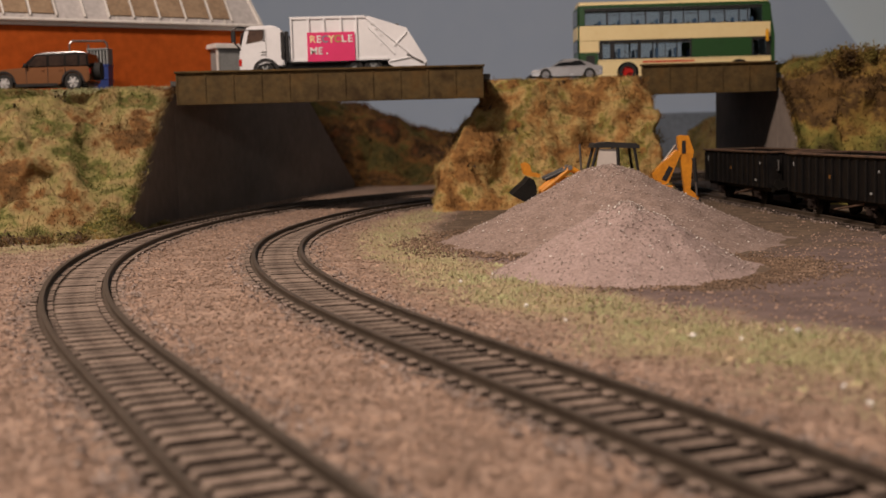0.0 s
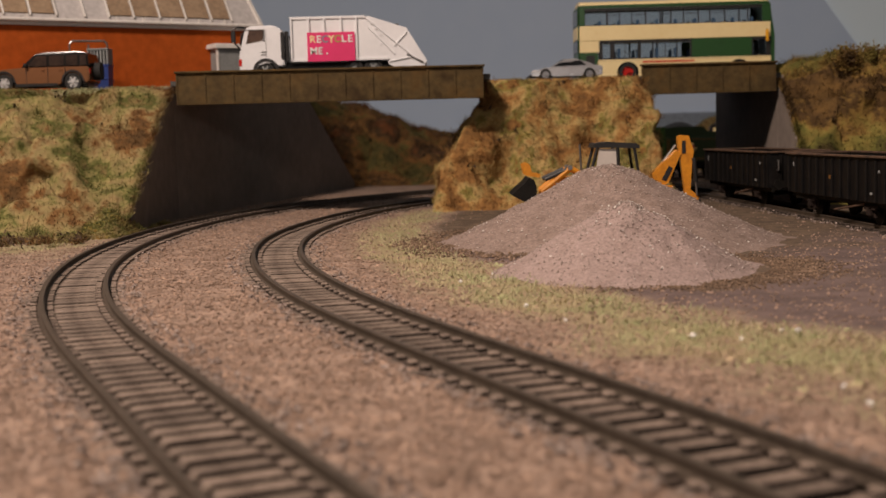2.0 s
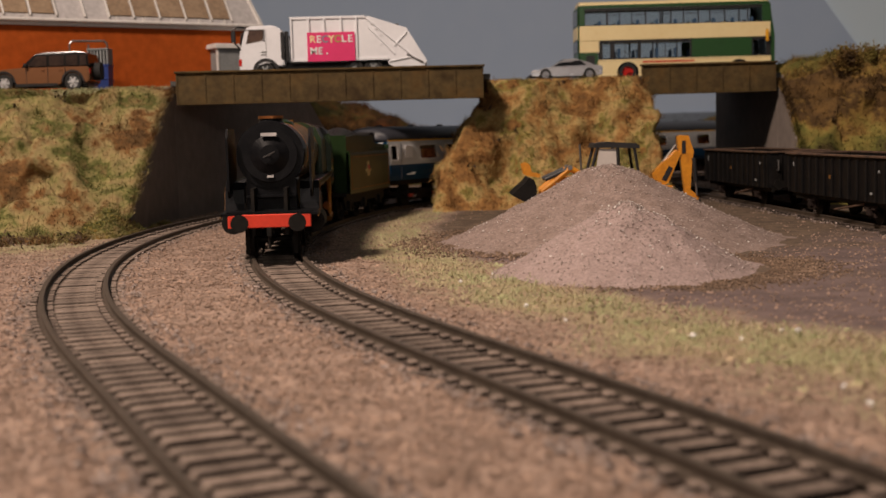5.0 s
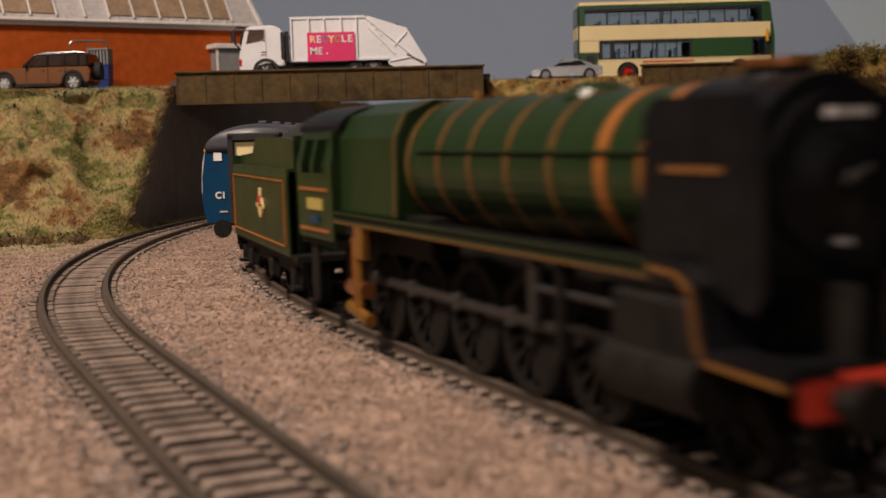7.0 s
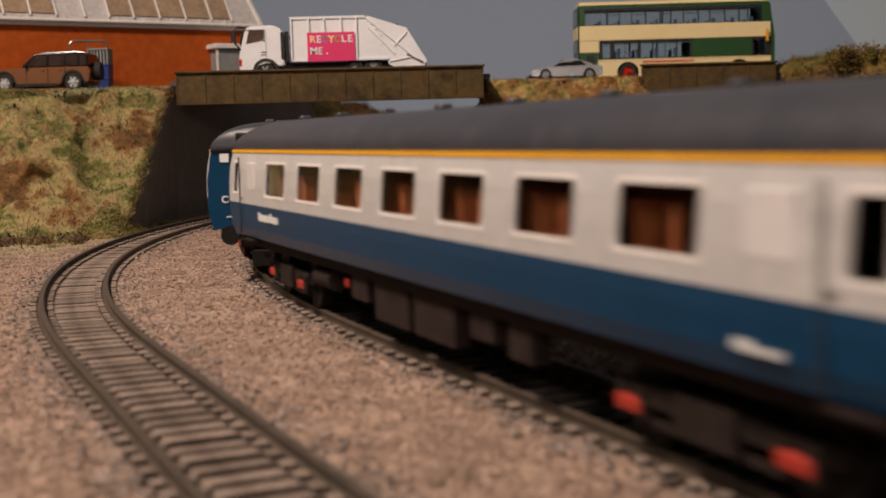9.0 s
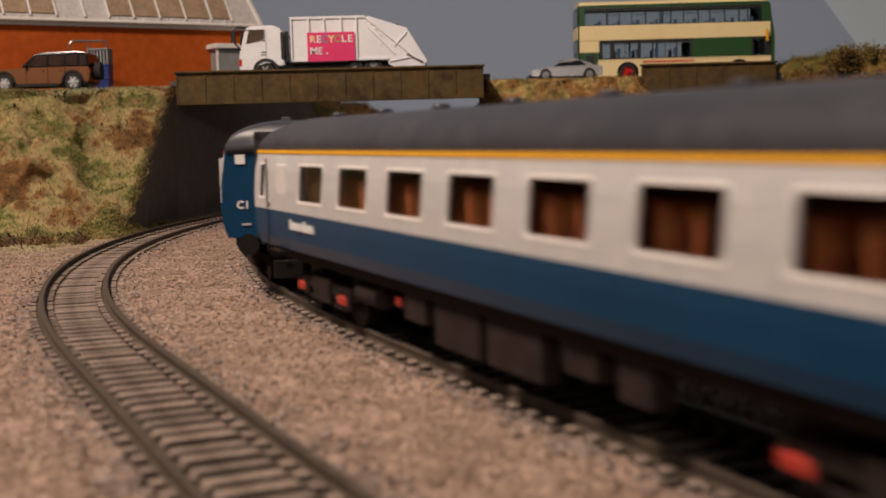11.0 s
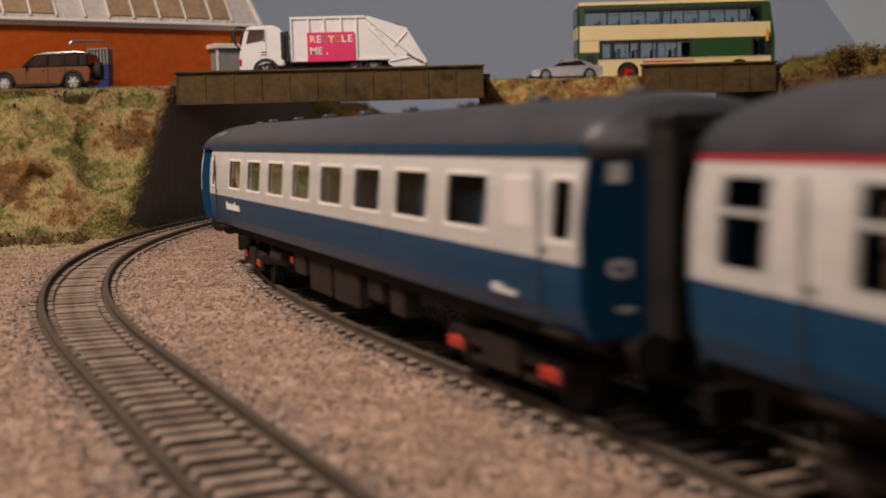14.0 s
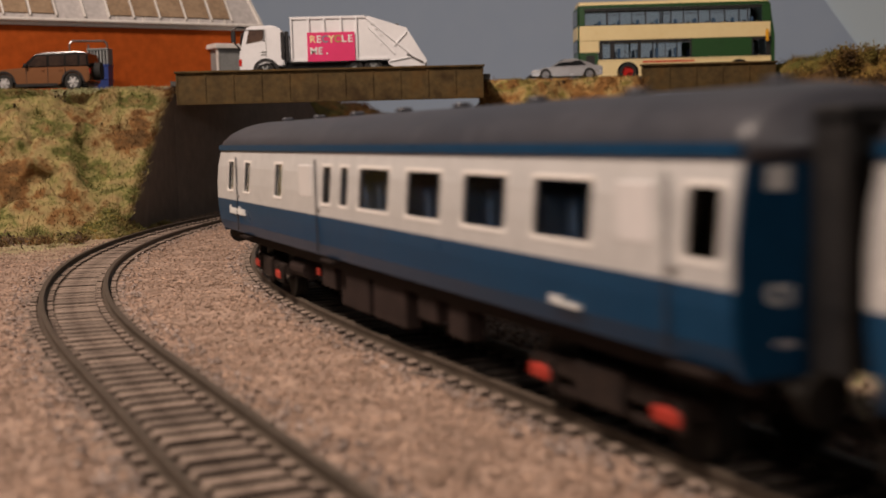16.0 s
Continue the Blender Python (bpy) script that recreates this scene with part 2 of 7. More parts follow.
def line_of(x, y, h, knots, near, far, step=0.002):
    """A track's centre line from its curvature: arc length, x, y and heading, the near part straight."""
    s = np.arange(0, far, step)
    k = np.interp(s, [a for a, _ in knots], [b for _, b in knots])
    hh = h + np.concatenate(([0], np.cumsum(k[:-1] * step)))
    xx = x + np.concatenate(([0], np.cumsum(np.cos(hh) * step)[:-1]))
    yy = y + np.concatenate(([0], np.cumsum(np.sin(hh) * step)[:-1]))
    sn = np.arange(-near, 0, step)
    return (np.concatenate((sn, s)), np.concatenate((x + sn * math.cos(h), xx)), np.concatenate((y + sn * math.sin(h), yy)), np.concatenate((sn * 0 + h, hh)))


INNER = line_of(0.0797, 0.0459, 1.856, [(0, 1.296), (0.1, 0.695), (0.2, -0.229), (0.3, -1.301), (0.4, -1.516), (0.5, -2.079), (0.6, -1.272), (0.72, -2.507), (0.85, -1.092), (1.0, -0.745), (1.2, -1.016), (1.4, -1.261)], 2.2, 3.2)
OUTER = line_of(-0.0061, 0.1146, 2.0389, [(0, -0.957), (0.1, 0.224), (0.2, -1.474), (0.3, -1.42), (0.4, -1.564), (0.5, -1.313), (0.6, -1.528), (0.7, -2.19), (0.8, -1.6), (0.95, -0.9)], 0.3, 1.6)
SIDING = line_of(0.2000, 0.30, 1.618, [(0, 0.0), (0.9, 0.0)], 0.0, 0.72)


def on(line, s):
    return Vector((np.interp(s, line[0], line[1]), np.interp(s, line[0], line[2])))


def heading(line, s):
    return float(np.interp(s, line[0], line[3]))


INNER_XY = np.array(INNER[1:3]).T[::4]
OUTER_XY = np.array(OUTER[1:3]).T[::4]
SIDING_XY = np.array(SIDING[1:3]).T[::4]


def near_track(x, y):
    """The distance of points from the nearest of the centre lines."""
    p = np.stack((x, y), -1)
    d = np.full(x.shape, 9.0)
    for line in (INNER_XY, OUTER_XY, SIDING_XY):
        for i in range(0, len(line), 2):
            q = p - line[i]
            d = np.minimum(d, q[..., 0] ** 2 + q[..., 1] ** 2)
    return np.sqrt(d)


def lumps(x, y, z, scale, octaves=3):
    """Smooth noise at many places."""
    out = np.zeros(x.shape)
    flat = out.ravel()
    for i, (a, b, c) in enumerate(zip(x.ravel(), y.ravel(), z.ravel())):
        v = Vector((a * scale, b * scale, c * scale))
        flat[i] = noise.fractal(v, 1.0, 2.0, octaves)
    return out


def step01(a, b, v):
    t = np.clip((v - a) / (b - a), 0, 1)
    return t * t * (3 - 2 * t)


def inner_side(x, y):
    """How far points lie to the right of the inner track, seen along it from its near end."""
    line = np.array(INNER[1:4]).T[::6]
    line = line[(line[:, 1] > -0.1) & (line[:, 0] < 0.5)]
    best = np.full(x.shape, 9.0)
    side = np.zeros(x.shape)
    for lx, ly, lh in line:
        dx, dy = x - lx, y - ly
        d = dx * dx + dy * dy
        k = d < best
        best = np.where(k, d, best)
        side = np.where(k, dx * math.sin(lh) - dy * math.cos(lh), side)
    return np.sign(side) * np.sqrt(best)


# ---- ground ----
PILES = [(0.0685, 0.500, 0.0332, 0.066), (0.0590, 0.388, 0.0240, 0.0400)]


def ground_height(x, y):
    d = near_track(x, y)
    z = -0.0027 + 0.0006 * lumps(x, y, x * 0, 45, 3)
    z = z - 0.0025 * (1 - step01(0.0092, 0.0125, d))
    return z


def zones(x, y):
    """Shares of grass, yard and brown earth."""
    off = inner_side(x, y)
    wob = lumps(x, y, x * 0, 26, 3)
    mid = np.interp(y, [0.15, 0.2, 0.244, 0.28, 0.34, 0.41, 0.62, 0.75], [0.074, 0.070, 0.0625, 0.055, 0.053, 0.053, 0.040, 0.034])
    half = np.interp(y, [0.15, 0.244, 0.30, 0.4, 0.6, 0.75], [0.036, 0.027, 0.021, 0.018, 0.016, 0.012])
    grass = (1 - step01(0.25, 1.45, np.abs(off - mid) / half + 0.45 * wob)) * (y < 0.8)
    left = step01(0.465, 0.545, y + 0.02 * wob) * step01(0.140, 0.172, -x + 0.016 * wob)
    yard = step01(0.0, 0.012, off - mid - half * 0.8 + 0.006 * wob) * (y < 0.9)
    pile = np.zeros(x.shape)
    for px, py, _, r in PILES:
        pile = np.maximum(pile, 1 - step01(r * 0.95, r * 1.55, np.hypot(x - px - 0.014, y - py) + 0.02 * wob))
    pile = np.maximum(pile, step01(0.47, 0.52, y + 0.02 * wob) * yard)
    return np.clip(np.maximum(grass, left), 0, 1), yard, pile * yard


def spread(lo, hi, fine, far, grow=1.35):
    out = list(np.arange(lo, hi, fine))
    step = fine
    while out[-1] < far:
        step *= grow
        out.append(out[-1] + step)
    step, head = fine, [lo]
    while head[-1] > -far:
        step *= grow
        head.append(head[-1] - step)
    return np.array(head[:0:-1] + out)


def ground_material():
    m = mat("ground", (0.315, 0.223, 0.172), (0.175, 0.117, 0.086), 0.95, 0, 110, 0.85, 0.0009, c3=(0.245, 0.172, 0.132))
    nt = m.node_tree
    b = nt.nodes["Principled BSDF"]
    base = b.inputs["Base Color"].links[0].from_socket
    at = nt.nodes.new("ShaderNodeAttribute")
    at.attribute_name = "zone"
    sep = nt.nodes.new("ShaderNodeSeparateColor")
    nt.links.new(at.outputs["Color"], sep.inputs[0])
    co = nt.nodes.new("ShaderNodeTexCoord")
    for ch, scale, a, c in (("Green", 130, (0.158, 0.113, 0.104), (0.105, 0.074, 0.068)), ("Blue", 160, (0.140, 0.098, 0.066), (0.082, 0.057, 0.038)), ("Red", 70, (0.27, 0.245, 0.125), (0.30, 0.22, 0.14))):
        n = nt.nodes.new("ShaderNodeTexNoise")
        n.inputs["Scale"].default_value, n.inputs["Detail"].default_value = scale, 6
        nt.links.new(co.outputs["Object"], n.inputs["Vector"])
        r = nt.nodes.new("ShaderNodeValToRGB")
        r.color_ramp.elements[0].position, r.color_ramp.elements[1].position = 0.36, 0.64
        r.color_ramp.elements[0].color, r.color_ramp.elements[1].color = (*a, 1), (*c, 1)
        nt.links.new(n.outputs["Fac"], r.inputs[0])
        mx = nt.nodes.new("ShaderNodeMix")
        mx.data_type = "RGBA"
        nt.links.new(sep.outputs[ch], mx.inputs[0])
        nt.links.new(base, mx.inputs[6])
        nt.links.new(r.outputs[0], mx.inputs[7])
        base = mx.outputs[2]
    nt.links.new(base, b.inputs["Base Color"])
    return m


gx, gy = np.meshgrid(spread(-0.30, 0.30, 0.003, 3.0), spread(0.06, 0.90, 0.003, 3.0))
gz = ground_height(gx, gy)
nx, ny = gx.shape[1], gx.shape[0]
idx = np.arange(nx * ny).reshape(ny, nx)
faces = np.stack((idx[:-1, :-1], idx[:-1, 1:], idx[1:, 1:], idx[1:, :-1]), -1).reshape(-1, 4)
ground = pydata("ground", np.stack((gx, gy, gz), -1).reshape(-1, 3).tolist(), faces.tolist(), ground_material())
tagged(ground, "brown ballasted layout ground with grassy strips and a grey-pink yard", "ground", kind="structure")
za, zb, zc = zones(gx, gy)
att = ground.data.color_attributes.new("zone", "FLOAT_COLOR", "POINT")
att.data.foreach_set("color", np.stack((za.ravel(), zb.ravel(), zc.ravel(), np.ones(nx * ny)), -1).ravel())
for p in ground.data.polygons:
    p.use_smooth = True
wooden_board = part("baseboard", boxes([(-3.2, 3.2, -3.2, 3.2, -0.06, -0.03)]), M["interior"], None)
tagged(wooden_board, "wooden baseboard under the model landscape", "baseboard", kind="structure")

# ---- grains, tufts ----
RNG = np.random.default_rng(5)
OCTA = np.array([(1, 0, 0), (-1, 0, 0), (0, 1, 0), (0, -1, 0), (0, 0, 1), (0, 0, -1)], float)
OCTF = np.array([(0, 2, 4), (2, 1, 4), (1, 3, 4), (3, 0, 4), (2, 0, 5), (1, 2, 5), (3, 1, 5), (0, 3, 5)])


def grains(name, pts, lo, hi, material, label, category="gravel", flat=0.8):
    """Many small uneven stones or crumbs as one piece of stuff."""
    n = len(pts)
    size = RNG.uniform(lo, hi, n)
    v = OCTA[None] * RNG.uniform(0.6, 1.25, (n, 6, 1)) + RNG.normal(0, 0.18, (n, 6, 3))
    a = RNG.uniform(0, 6.28, n)
    ca, sa = np.cos(a), np.sin(a)
    w = np.stack((v[..., 0] * ca[:, None] - v[..., 1] * sa[:, None], v[..., 0] * sa[:, None] + v[..., 1] * ca[:, None], v[..., 2] * flat), -1)
    w = w * size[:, None, None] * 0.5 + pts[:, None, :]
    f = OCTF[None] + 6 * np.arange(n)[:, None, None]
    ob = pydata(name, w.reshape(-1, 3).tolist(), f.reshape(-1, 3).tolist(), material)
    return tagged(ob, label, category, kind="stuff")


def blades(name, pts, lo, hi, width, material, label, lean=0.5, normals=None, category="grass", cap=None):
    n = len(pts)
    h = RNG.uniform(lo, hi, n)[:, None]
    if cap is not None:
        h = np.minimum(h, np.maximum(0.0007, cap - pts[:, 2:3]))
    a = RNG.uniform(0, 6.28, n)
    side = np.stack((np.cos(a), np.sin(a), a * 0), -1) * width / 2
    up = np.stack((RNG.normal(0, lean, n), RNG.normal(0, lean, n), np.ones(n)), -1)
    if normals is not None:
        up = up * 0.8 + normals
    up /= np.linalg.norm(up, axis=1)[:, None]
    bend = np.stack((RNG.normal(0, 0.25, n), RNG.normal(0, 0.25, n), a * 0 - 0.1), -1)
    mid = pts + up * h * 0.55
    tip = pts + (up + bend) * h
    v = np.stack((pts - side, pts + side, mid - side * 0.8, mid + side * 0.8, tip), 1)
    o = 5 * np.arange(n)[:, None]
    f4 = (np.array([[0, 1, 3, 2]]) + o).tolist()
    f3 = (np.array([[2, 3, 4]]) + o).tolist()
    ob = pydata(name, v.reshape(-1, 3).tolist(), f4 + f3, material)
    return tagged(ob, label, category, kind="stuff")


def field(n, near, far):
    """Places in the widening stretch of ground before the viewer, denser close by."""
    y = near + (far - near) * RNG.uniform(0, 1, n) ** 1.2
    x = RNG.uniform(-1, 1, n) * (0.03 + 0.40 * y)
    return x, y


x, y = field(95000, 0.10, 0.95)
zg, zy, zp = zones(x, y)
d = near_track(x, y)
keep = (d > 0.0145) & (RNG.uniform(0, 1, len(x)) > 0.75 * zg) & (RNG.uniform(0, 1, len(x)) > 0.72 * zy * (1 - zp)) & (RNG.uniform(0, 1, len(x)) > 0.93 * zp)
x, y = x[keep], y[keep]
z = ground_height(x, y)
grains("loose_ballast", np.stack((x, y, z + 0.0001), -1), 0.0005, 0.0013, M["grain"], "loose brown and pinkish ballast grains between the tracks")
pick = (RNG.uniform(0, 1, len(x)) < 0.06) & (inner_side(x, y) < 0.035)
grains("coarse_ballast", np.stack((x, y, z + 0.0002), -1)[pick], 0.0013, 0.0024, M["grain"], "coarser brown ballast lumps among the fine grains", flat=0.6)
x, y = field(26000, 0.12, 0.8)
d = near_track(x, y)
keep = (d > 0.0128) & (d < 0.0195)
x, y = x[keep], y[keep]
grains("shoulder_ballast", np.stack((x, y, ground_height(x, y) + 0.0006), -1), 0.0007, 0.0015, M["shoulder"], "greyish ballast stones along the sleeper ends")
chips = np.array([(0.0716, 0.256), (0.0667, 0.201), (0.0525, 0.2547), (0.0209, 0.307), (0.0284, 0.2825), (0.0617, 0.25), (0.0666, 0.188), (0.0758, 0.258), (0.005, 0.36)])
grains("quartz_chips", np.column_stack((chips, ground_height(chips[:, 0], chips[:, 1]) + 0.0012)), 0.0012, 0.0017, M["quartz"], "glinting pale chips lying in the grass strip")
x, y = field(150000, 0.12, 0.85)
zg, zy, zp = zones(x, y)
keep = RNG.uniform(0.12, 1, len(x)) < zg * np.interp(y, [0.36, 0.48], [1.0, 0.55])
x, y = x[keep], y[keep]
keep = near_track(x, y) > 0.0165
x, y = x[keep], y[keep]
blades("grass_strip", np.stack((x, y, ground_height(x, y) - 0.0002), -1), 0.0012, 0.0036, 0.00026, M["turf"], "pale green and straw static grass beside the track", 1.1)
crumbs = RNG.uniform(0, 1, len(x)) < 0.015
grains("grass_crumbs", np.stack((x, y, ground_height(x, y)), -1)[crumbs], 0.0008, 0.0022, M["turf"], "green and straw scenic crumbs in the grass strip", "scatter")


# ---- stone piles ----
def pile(px, py, h, r, label, stone):
    n, k = 96, 52
    vs, fs = [], []
    for j in range(k + 1):
        t = 1.34 * j / k
        for i in range(n):
            a = 2 * math.pi * i / n
            rr = r * t * (1 + 0.10 * noise.noise(Vector((math.cos(a) * 1.3, math.sin(a) * 1.3, h * 90))))
            x, y = px + rr * math.cos(a), py + rr * math.sin(a)
            u = 1.04 - math.sqrt(t * t + 0.008)
            z = h * 0.5 * (u + math.sqrt(u * u + 0.006)) - 0.0030 * float(step01(1.12, 1.34, np.array(t)))
            z += 0.0011 * noise.fractal(Vector((x * 130, y * 130, h * 50)), 1.0, 2.0, 4) * max(0.0, 1 - (t / 1.3) ** 6) - 0.0034
            vs.append((x, y, float(z)))
    for j in range(k):
        for i in range(n):
            a, b = j * n + i, j * n + (i + 1) % n
            fs.append((a, b, b + n, a + n))
    ob = pydata("gravel_pile", vs, fs, stone)
    for p in ob.data.polygons:
        p.use_smooth = True
    tagged(ob, label, "gravel pile", "piles in the yard")
    v = np.array(vs)
    pick = RNG.integers(n, int(k * 0.8) * n, 7000 if h > 0.03 else 4500)
    w = v[pick] * 0.5 + v[np.minimum(pick + n + RNG.integers(0, 2, len(pick)), len(v) - 1)] * 0.5
    w += RNG.normal(0, 0.0004, w.shape) * np.array((1, 1, 0.4))
    grains("pile_stones", w, 0.0003, 0.0008, M["pale_grain"], "fine pale stones lying on the gravel pile")
    grains("pile_glints", w[::30] + np.array((0, -0.0002, 0.0003)), 0.0004, 0.0008, M["quartz"], "glinting pale chips on the gravel pile")
    grains("pile_specks", w[::8] + np.array((0.0005, 0, 0.0001)), 0.0003, 0.0006, M["debris"], "brown stones among the pale gravel")


pile(*PILES[0], "large heap of fine grey-pink gravel in the yard", M["pile_brown"])
pile(*PILES[1], "smaller heap of grey-pink gravel before the large one", M["pile"])

da, dr = RNG.uniform(-1.9, 1.3, 9000), RNG.uniform(1.02, 1.8, 9000)
for px, py, ph, pr in PILES[1:]:
    dx, dy = px + pr * dr * 1.12 * np.cos(da), py + pr * dr * 0.9 * np.sin(da)
    keep = RNG.uniform(0, 1, 9000) < (1 - step01(1.05, 1.7, dr)) * (0.35 + 0.65 * (np.cos(da) > 0.1))
    dx, dy = dx[keep], dy[keep]
    dz = ground_height(dx, dy)
    inside = np.hypot(dx - px, dy - py) < pr
    dz = np.where(inside, np.maximum(dz, ph * (0.95 - np.hypot(dx - px, dy - py) / pr) - 0.0032), dz)
    grains("pile_debris", np.stack((dx, dy, dz + 0.0002), -1), 0.0004, 0.0012, M["debris"], "brown earth crumbs round the foot of the gravel", "scatter")
da, dr = RNG.uniform(1.6, 4.6, 5000), RNG.uniform(0.93, 1.5, 5000)
px, py, ph, pr = PILES[0]
dx, dy = px + pr * dr * np.cos(da), py + pr * dr * np.sin(da)
keep = (RNG.uniform(0, 1, 5000) < 1 - step01(1.0, 1.5, dr)) & (np.hypot(dx - PILES[1][0], dy - PILES[1][1]) > PILES[1][3])
dx, dy = dx[keep], dy[keep]
grains("pile_debris", np.stack((dx, dy, ground_height(dx, dy) + 0.0003), -1), 0.0005, 0.0018, M["debris"], "dark brown earth crumbs round the large heap", "scatter")


# ---- banks ----
def slab(name, x0, x1, y0, y1, fx, fy, height, material, label):
    """A scenic bank as a skin over the plan, and places on it with their normals."""
    x, y = np.meshgrid(np.linspace(x0, x1, fx), np.linspace(y0, y1, fy))
    x, y, z = height(x, y)
    n = fx * fy
    i = np.arange(n).reshape(fy, fx)
    f = np.stack((i[:-1, :-1], i[:-1, 1:], i[1:, 1:], i[1:, :-1]), -1).reshape(-1, 4)
    p = np.stack((x, y, z), -1)
    ob = pydata(name, p.reshape(-1, 3).tolist(), f.tolist(), material)
    for q in ob.data.polygons:
        q.use_smooth = True
    tagged(ob, label, "embankment", kind="structure")
    a, b = p[:-1, 1:] - p[:-1, :-1], p[1:, :-1] - p[:-1, :-1]
    nr = np.cross(a, b)
    ar = np.linalg.norm(nr, axis=-1)
    nr = nr / np.maximum(ar, 1e-12)[..., None]
    return p[:-1, :-1], a, b, nr, ar, z[:-1, :-1]


def strew(sk, n, low=-0.0028):
    p, a, b, nr, ar, z = sk
    w = np.where(z > low, ar, 0).ravel()
    k = RNG.choice(len(w), n, p=w / w.sum())
    u, v = RNG.uniform(0, 1, (n, 1)), RNG.uniform(0, 1, (n, 1))
    return p.reshape(-1, 3)[k] + a.reshape(-1, 3)[k] * u + b.reshape(-1, 3)[k] * v, nr.reshape(-1, 3)[k]


def dress(sk, n, crumb, label, tall=0.0034, big=0.0012, cap=None):
    q, nr = strew(sk, n)
    grains("bank_scatter", q + nr * 0.0001, 0.0007, big, crumb, "clumped " + label, "scatter", 1.0)
    q, nr = strew(sk, n * 5)
    blades("bank_grass", q, 0.0010, tall, 0.00028, crumb, "rough " + label, 1.1, nr, cap=cap)
    q, nr = strew(sk, n // 110)
    m = len(q)
    k = 55
    q2 = np.repeat(q, k, 0) + RNG.normal(0, 0.0024, (m * k, 3)) * np.array((1, 1, 0.9))
    n2 = np.repeat(nr + RNG.normal(0, 0.3, nr.shape), k, 0) + RNG.normal(0, 0.45, (m * k, 3))
    blades("bank_tufts", q2 - n2 * 0.0006, 0.003, 0.0075, 0.00038, crumb, "tufts of " + label, 0.5, n2, cap=cap)
    q, nr = strew(sk, n // 190)
    q = np.repeat(q, 9, 0) + RNG.normal(0, 0.0014, (len(q) * 9, 3))
    nr = np.repeat(nr, 9, 0)
    blades("bank_twigs", q + nr * 0.0010, 0.0014, 0.0036, 0.0013, M["twig"], "dark dry twigs and leaves caught in the bank", 1.6, nr, "twigs", cap)


GREENISH = varied(mat("greenish", (0.085, 0.045, 0.014), (0.150, 0.080, 0.026), 0.95, 0, 30, 0.5, 0.0014, detail=5.0, stops=((0.41, (0.165, 0.080, 0.024)), (0.47, (0.265, 0.200, 0.088)), (0.52, (0.215, 0.185, 0.068)), (0.56, (0.080, 0.088, 0.018)), (0.62, (0.170, 0.125, 0.048)))), 0.28, True)
STRAW = varied(mat("straw", (0.150, 0.075, 0.022), (0.180, 0.090, 0.026), 0.95, 0, 52, 0.5, 0.0014, detail=5.0, stops=((0.43, (0.225, 0.110, 0.032)), (0.49, (0.300, 0.185, 0.064)), (0.54, (0.330, 0.235, 0.092)), (0.60, (0.180, 0.155, 0.038)))), 0.28, True)
BANK_MAT = mat("bank", (0.12, 0.10, 0.03), (0.12, 0.06, 0.02), 0.95, 0, 30, 0.6, 0.0008, c3=(0.20, 0.15, 0.055))
ROAD_Z = 0.0766
ROAD_MID = 0.0748
ROAD_LEFT = 0.0738


def rough(x, y, z, a=0.004, s=38):
    k = step01(0.0, 0.02, z + 0.003)
    return x + a * k * lumps(x, y, z, s, 3), y + a * k * lumps(y + 3, x, z, s, 3), z + 1.1 * a * k * lumps(x + 7, z, y, s * 1.3, 3)


def left_profile(y):
    return -0.0045 + (ROAD_LEFT + 0.0055) * step01(0.565, 0.725, y) ** 0.8


def left_height(x, y):
    inner = step01(0.0, 0.022, -0.1535 - x)
    z = left_profile(y + 0.012 * inner * lumps(x, y, x * 0, 14, 2))
    a, b, c = rough(x, y, z, 0.017, 21)
    return np.where(inner > 0, np.minimum(x + (a - x) * inner, -0.1535), x), y + (b - y) * inner, np.where(y > 0.735, ROAD_LEFT - 0.001, np.minimum(z + (c - z) * inner, ROAD_LEFT - 0.0006))


sk = slab("bank_left", -0.56, -0.1535, 0.55, 0.84, 170, 150, left_height, GREENISH, "steep grassy bank in light green, straw and rust tones")
ey = RNG.uniform(0.572, 0.706, 2600)
ez = left_profile(ey) - RNG.uniform(0, 0.0035, 2600)
dress(sk, 14000, GREENISH, "light green and straw scatter on the bank", cap=ROAD_LEFT + 0.0008)
blades("bank_edge_grass", np.stack((np.full(2600, -0.1526) - RNG.uniform(0, 0.002, 2600), ey, ez), -1), 0.002, 0.0055, 0.0004, GREENISH, "olive grass hanging over the abutment edge", 0.9)

lx = RNG.uniform(-0.42, -0.156, 9000)
ly = RNG.uniform(0.700, 0.738, 9000) - 0.012 * lumps(lx, lx * 0, lx * 0, 14, 2)
lz = np.minimum(left_profile(ly), ROAD_LEFT) - 0.0012
blades("bank_lip_grass", np.stack((lx, ly, lz), -1), 0.0014, 0.0042, 0.0004, M["turf"], "pale straw and green fibres along the top of the bank", 0.8)


def mound_height(x, y):
    d = np.hypot((x + 0.163) / 0.021, (y - 0.594) / 0.038)
    z = -0.0046 + 0.016 * (1 - step01(0.0, 1.0, d)) * (1 + 0.25 * lumps(x, y, x * 0, 60, 2))
    return rough(x, y, z, 0.004, 40)


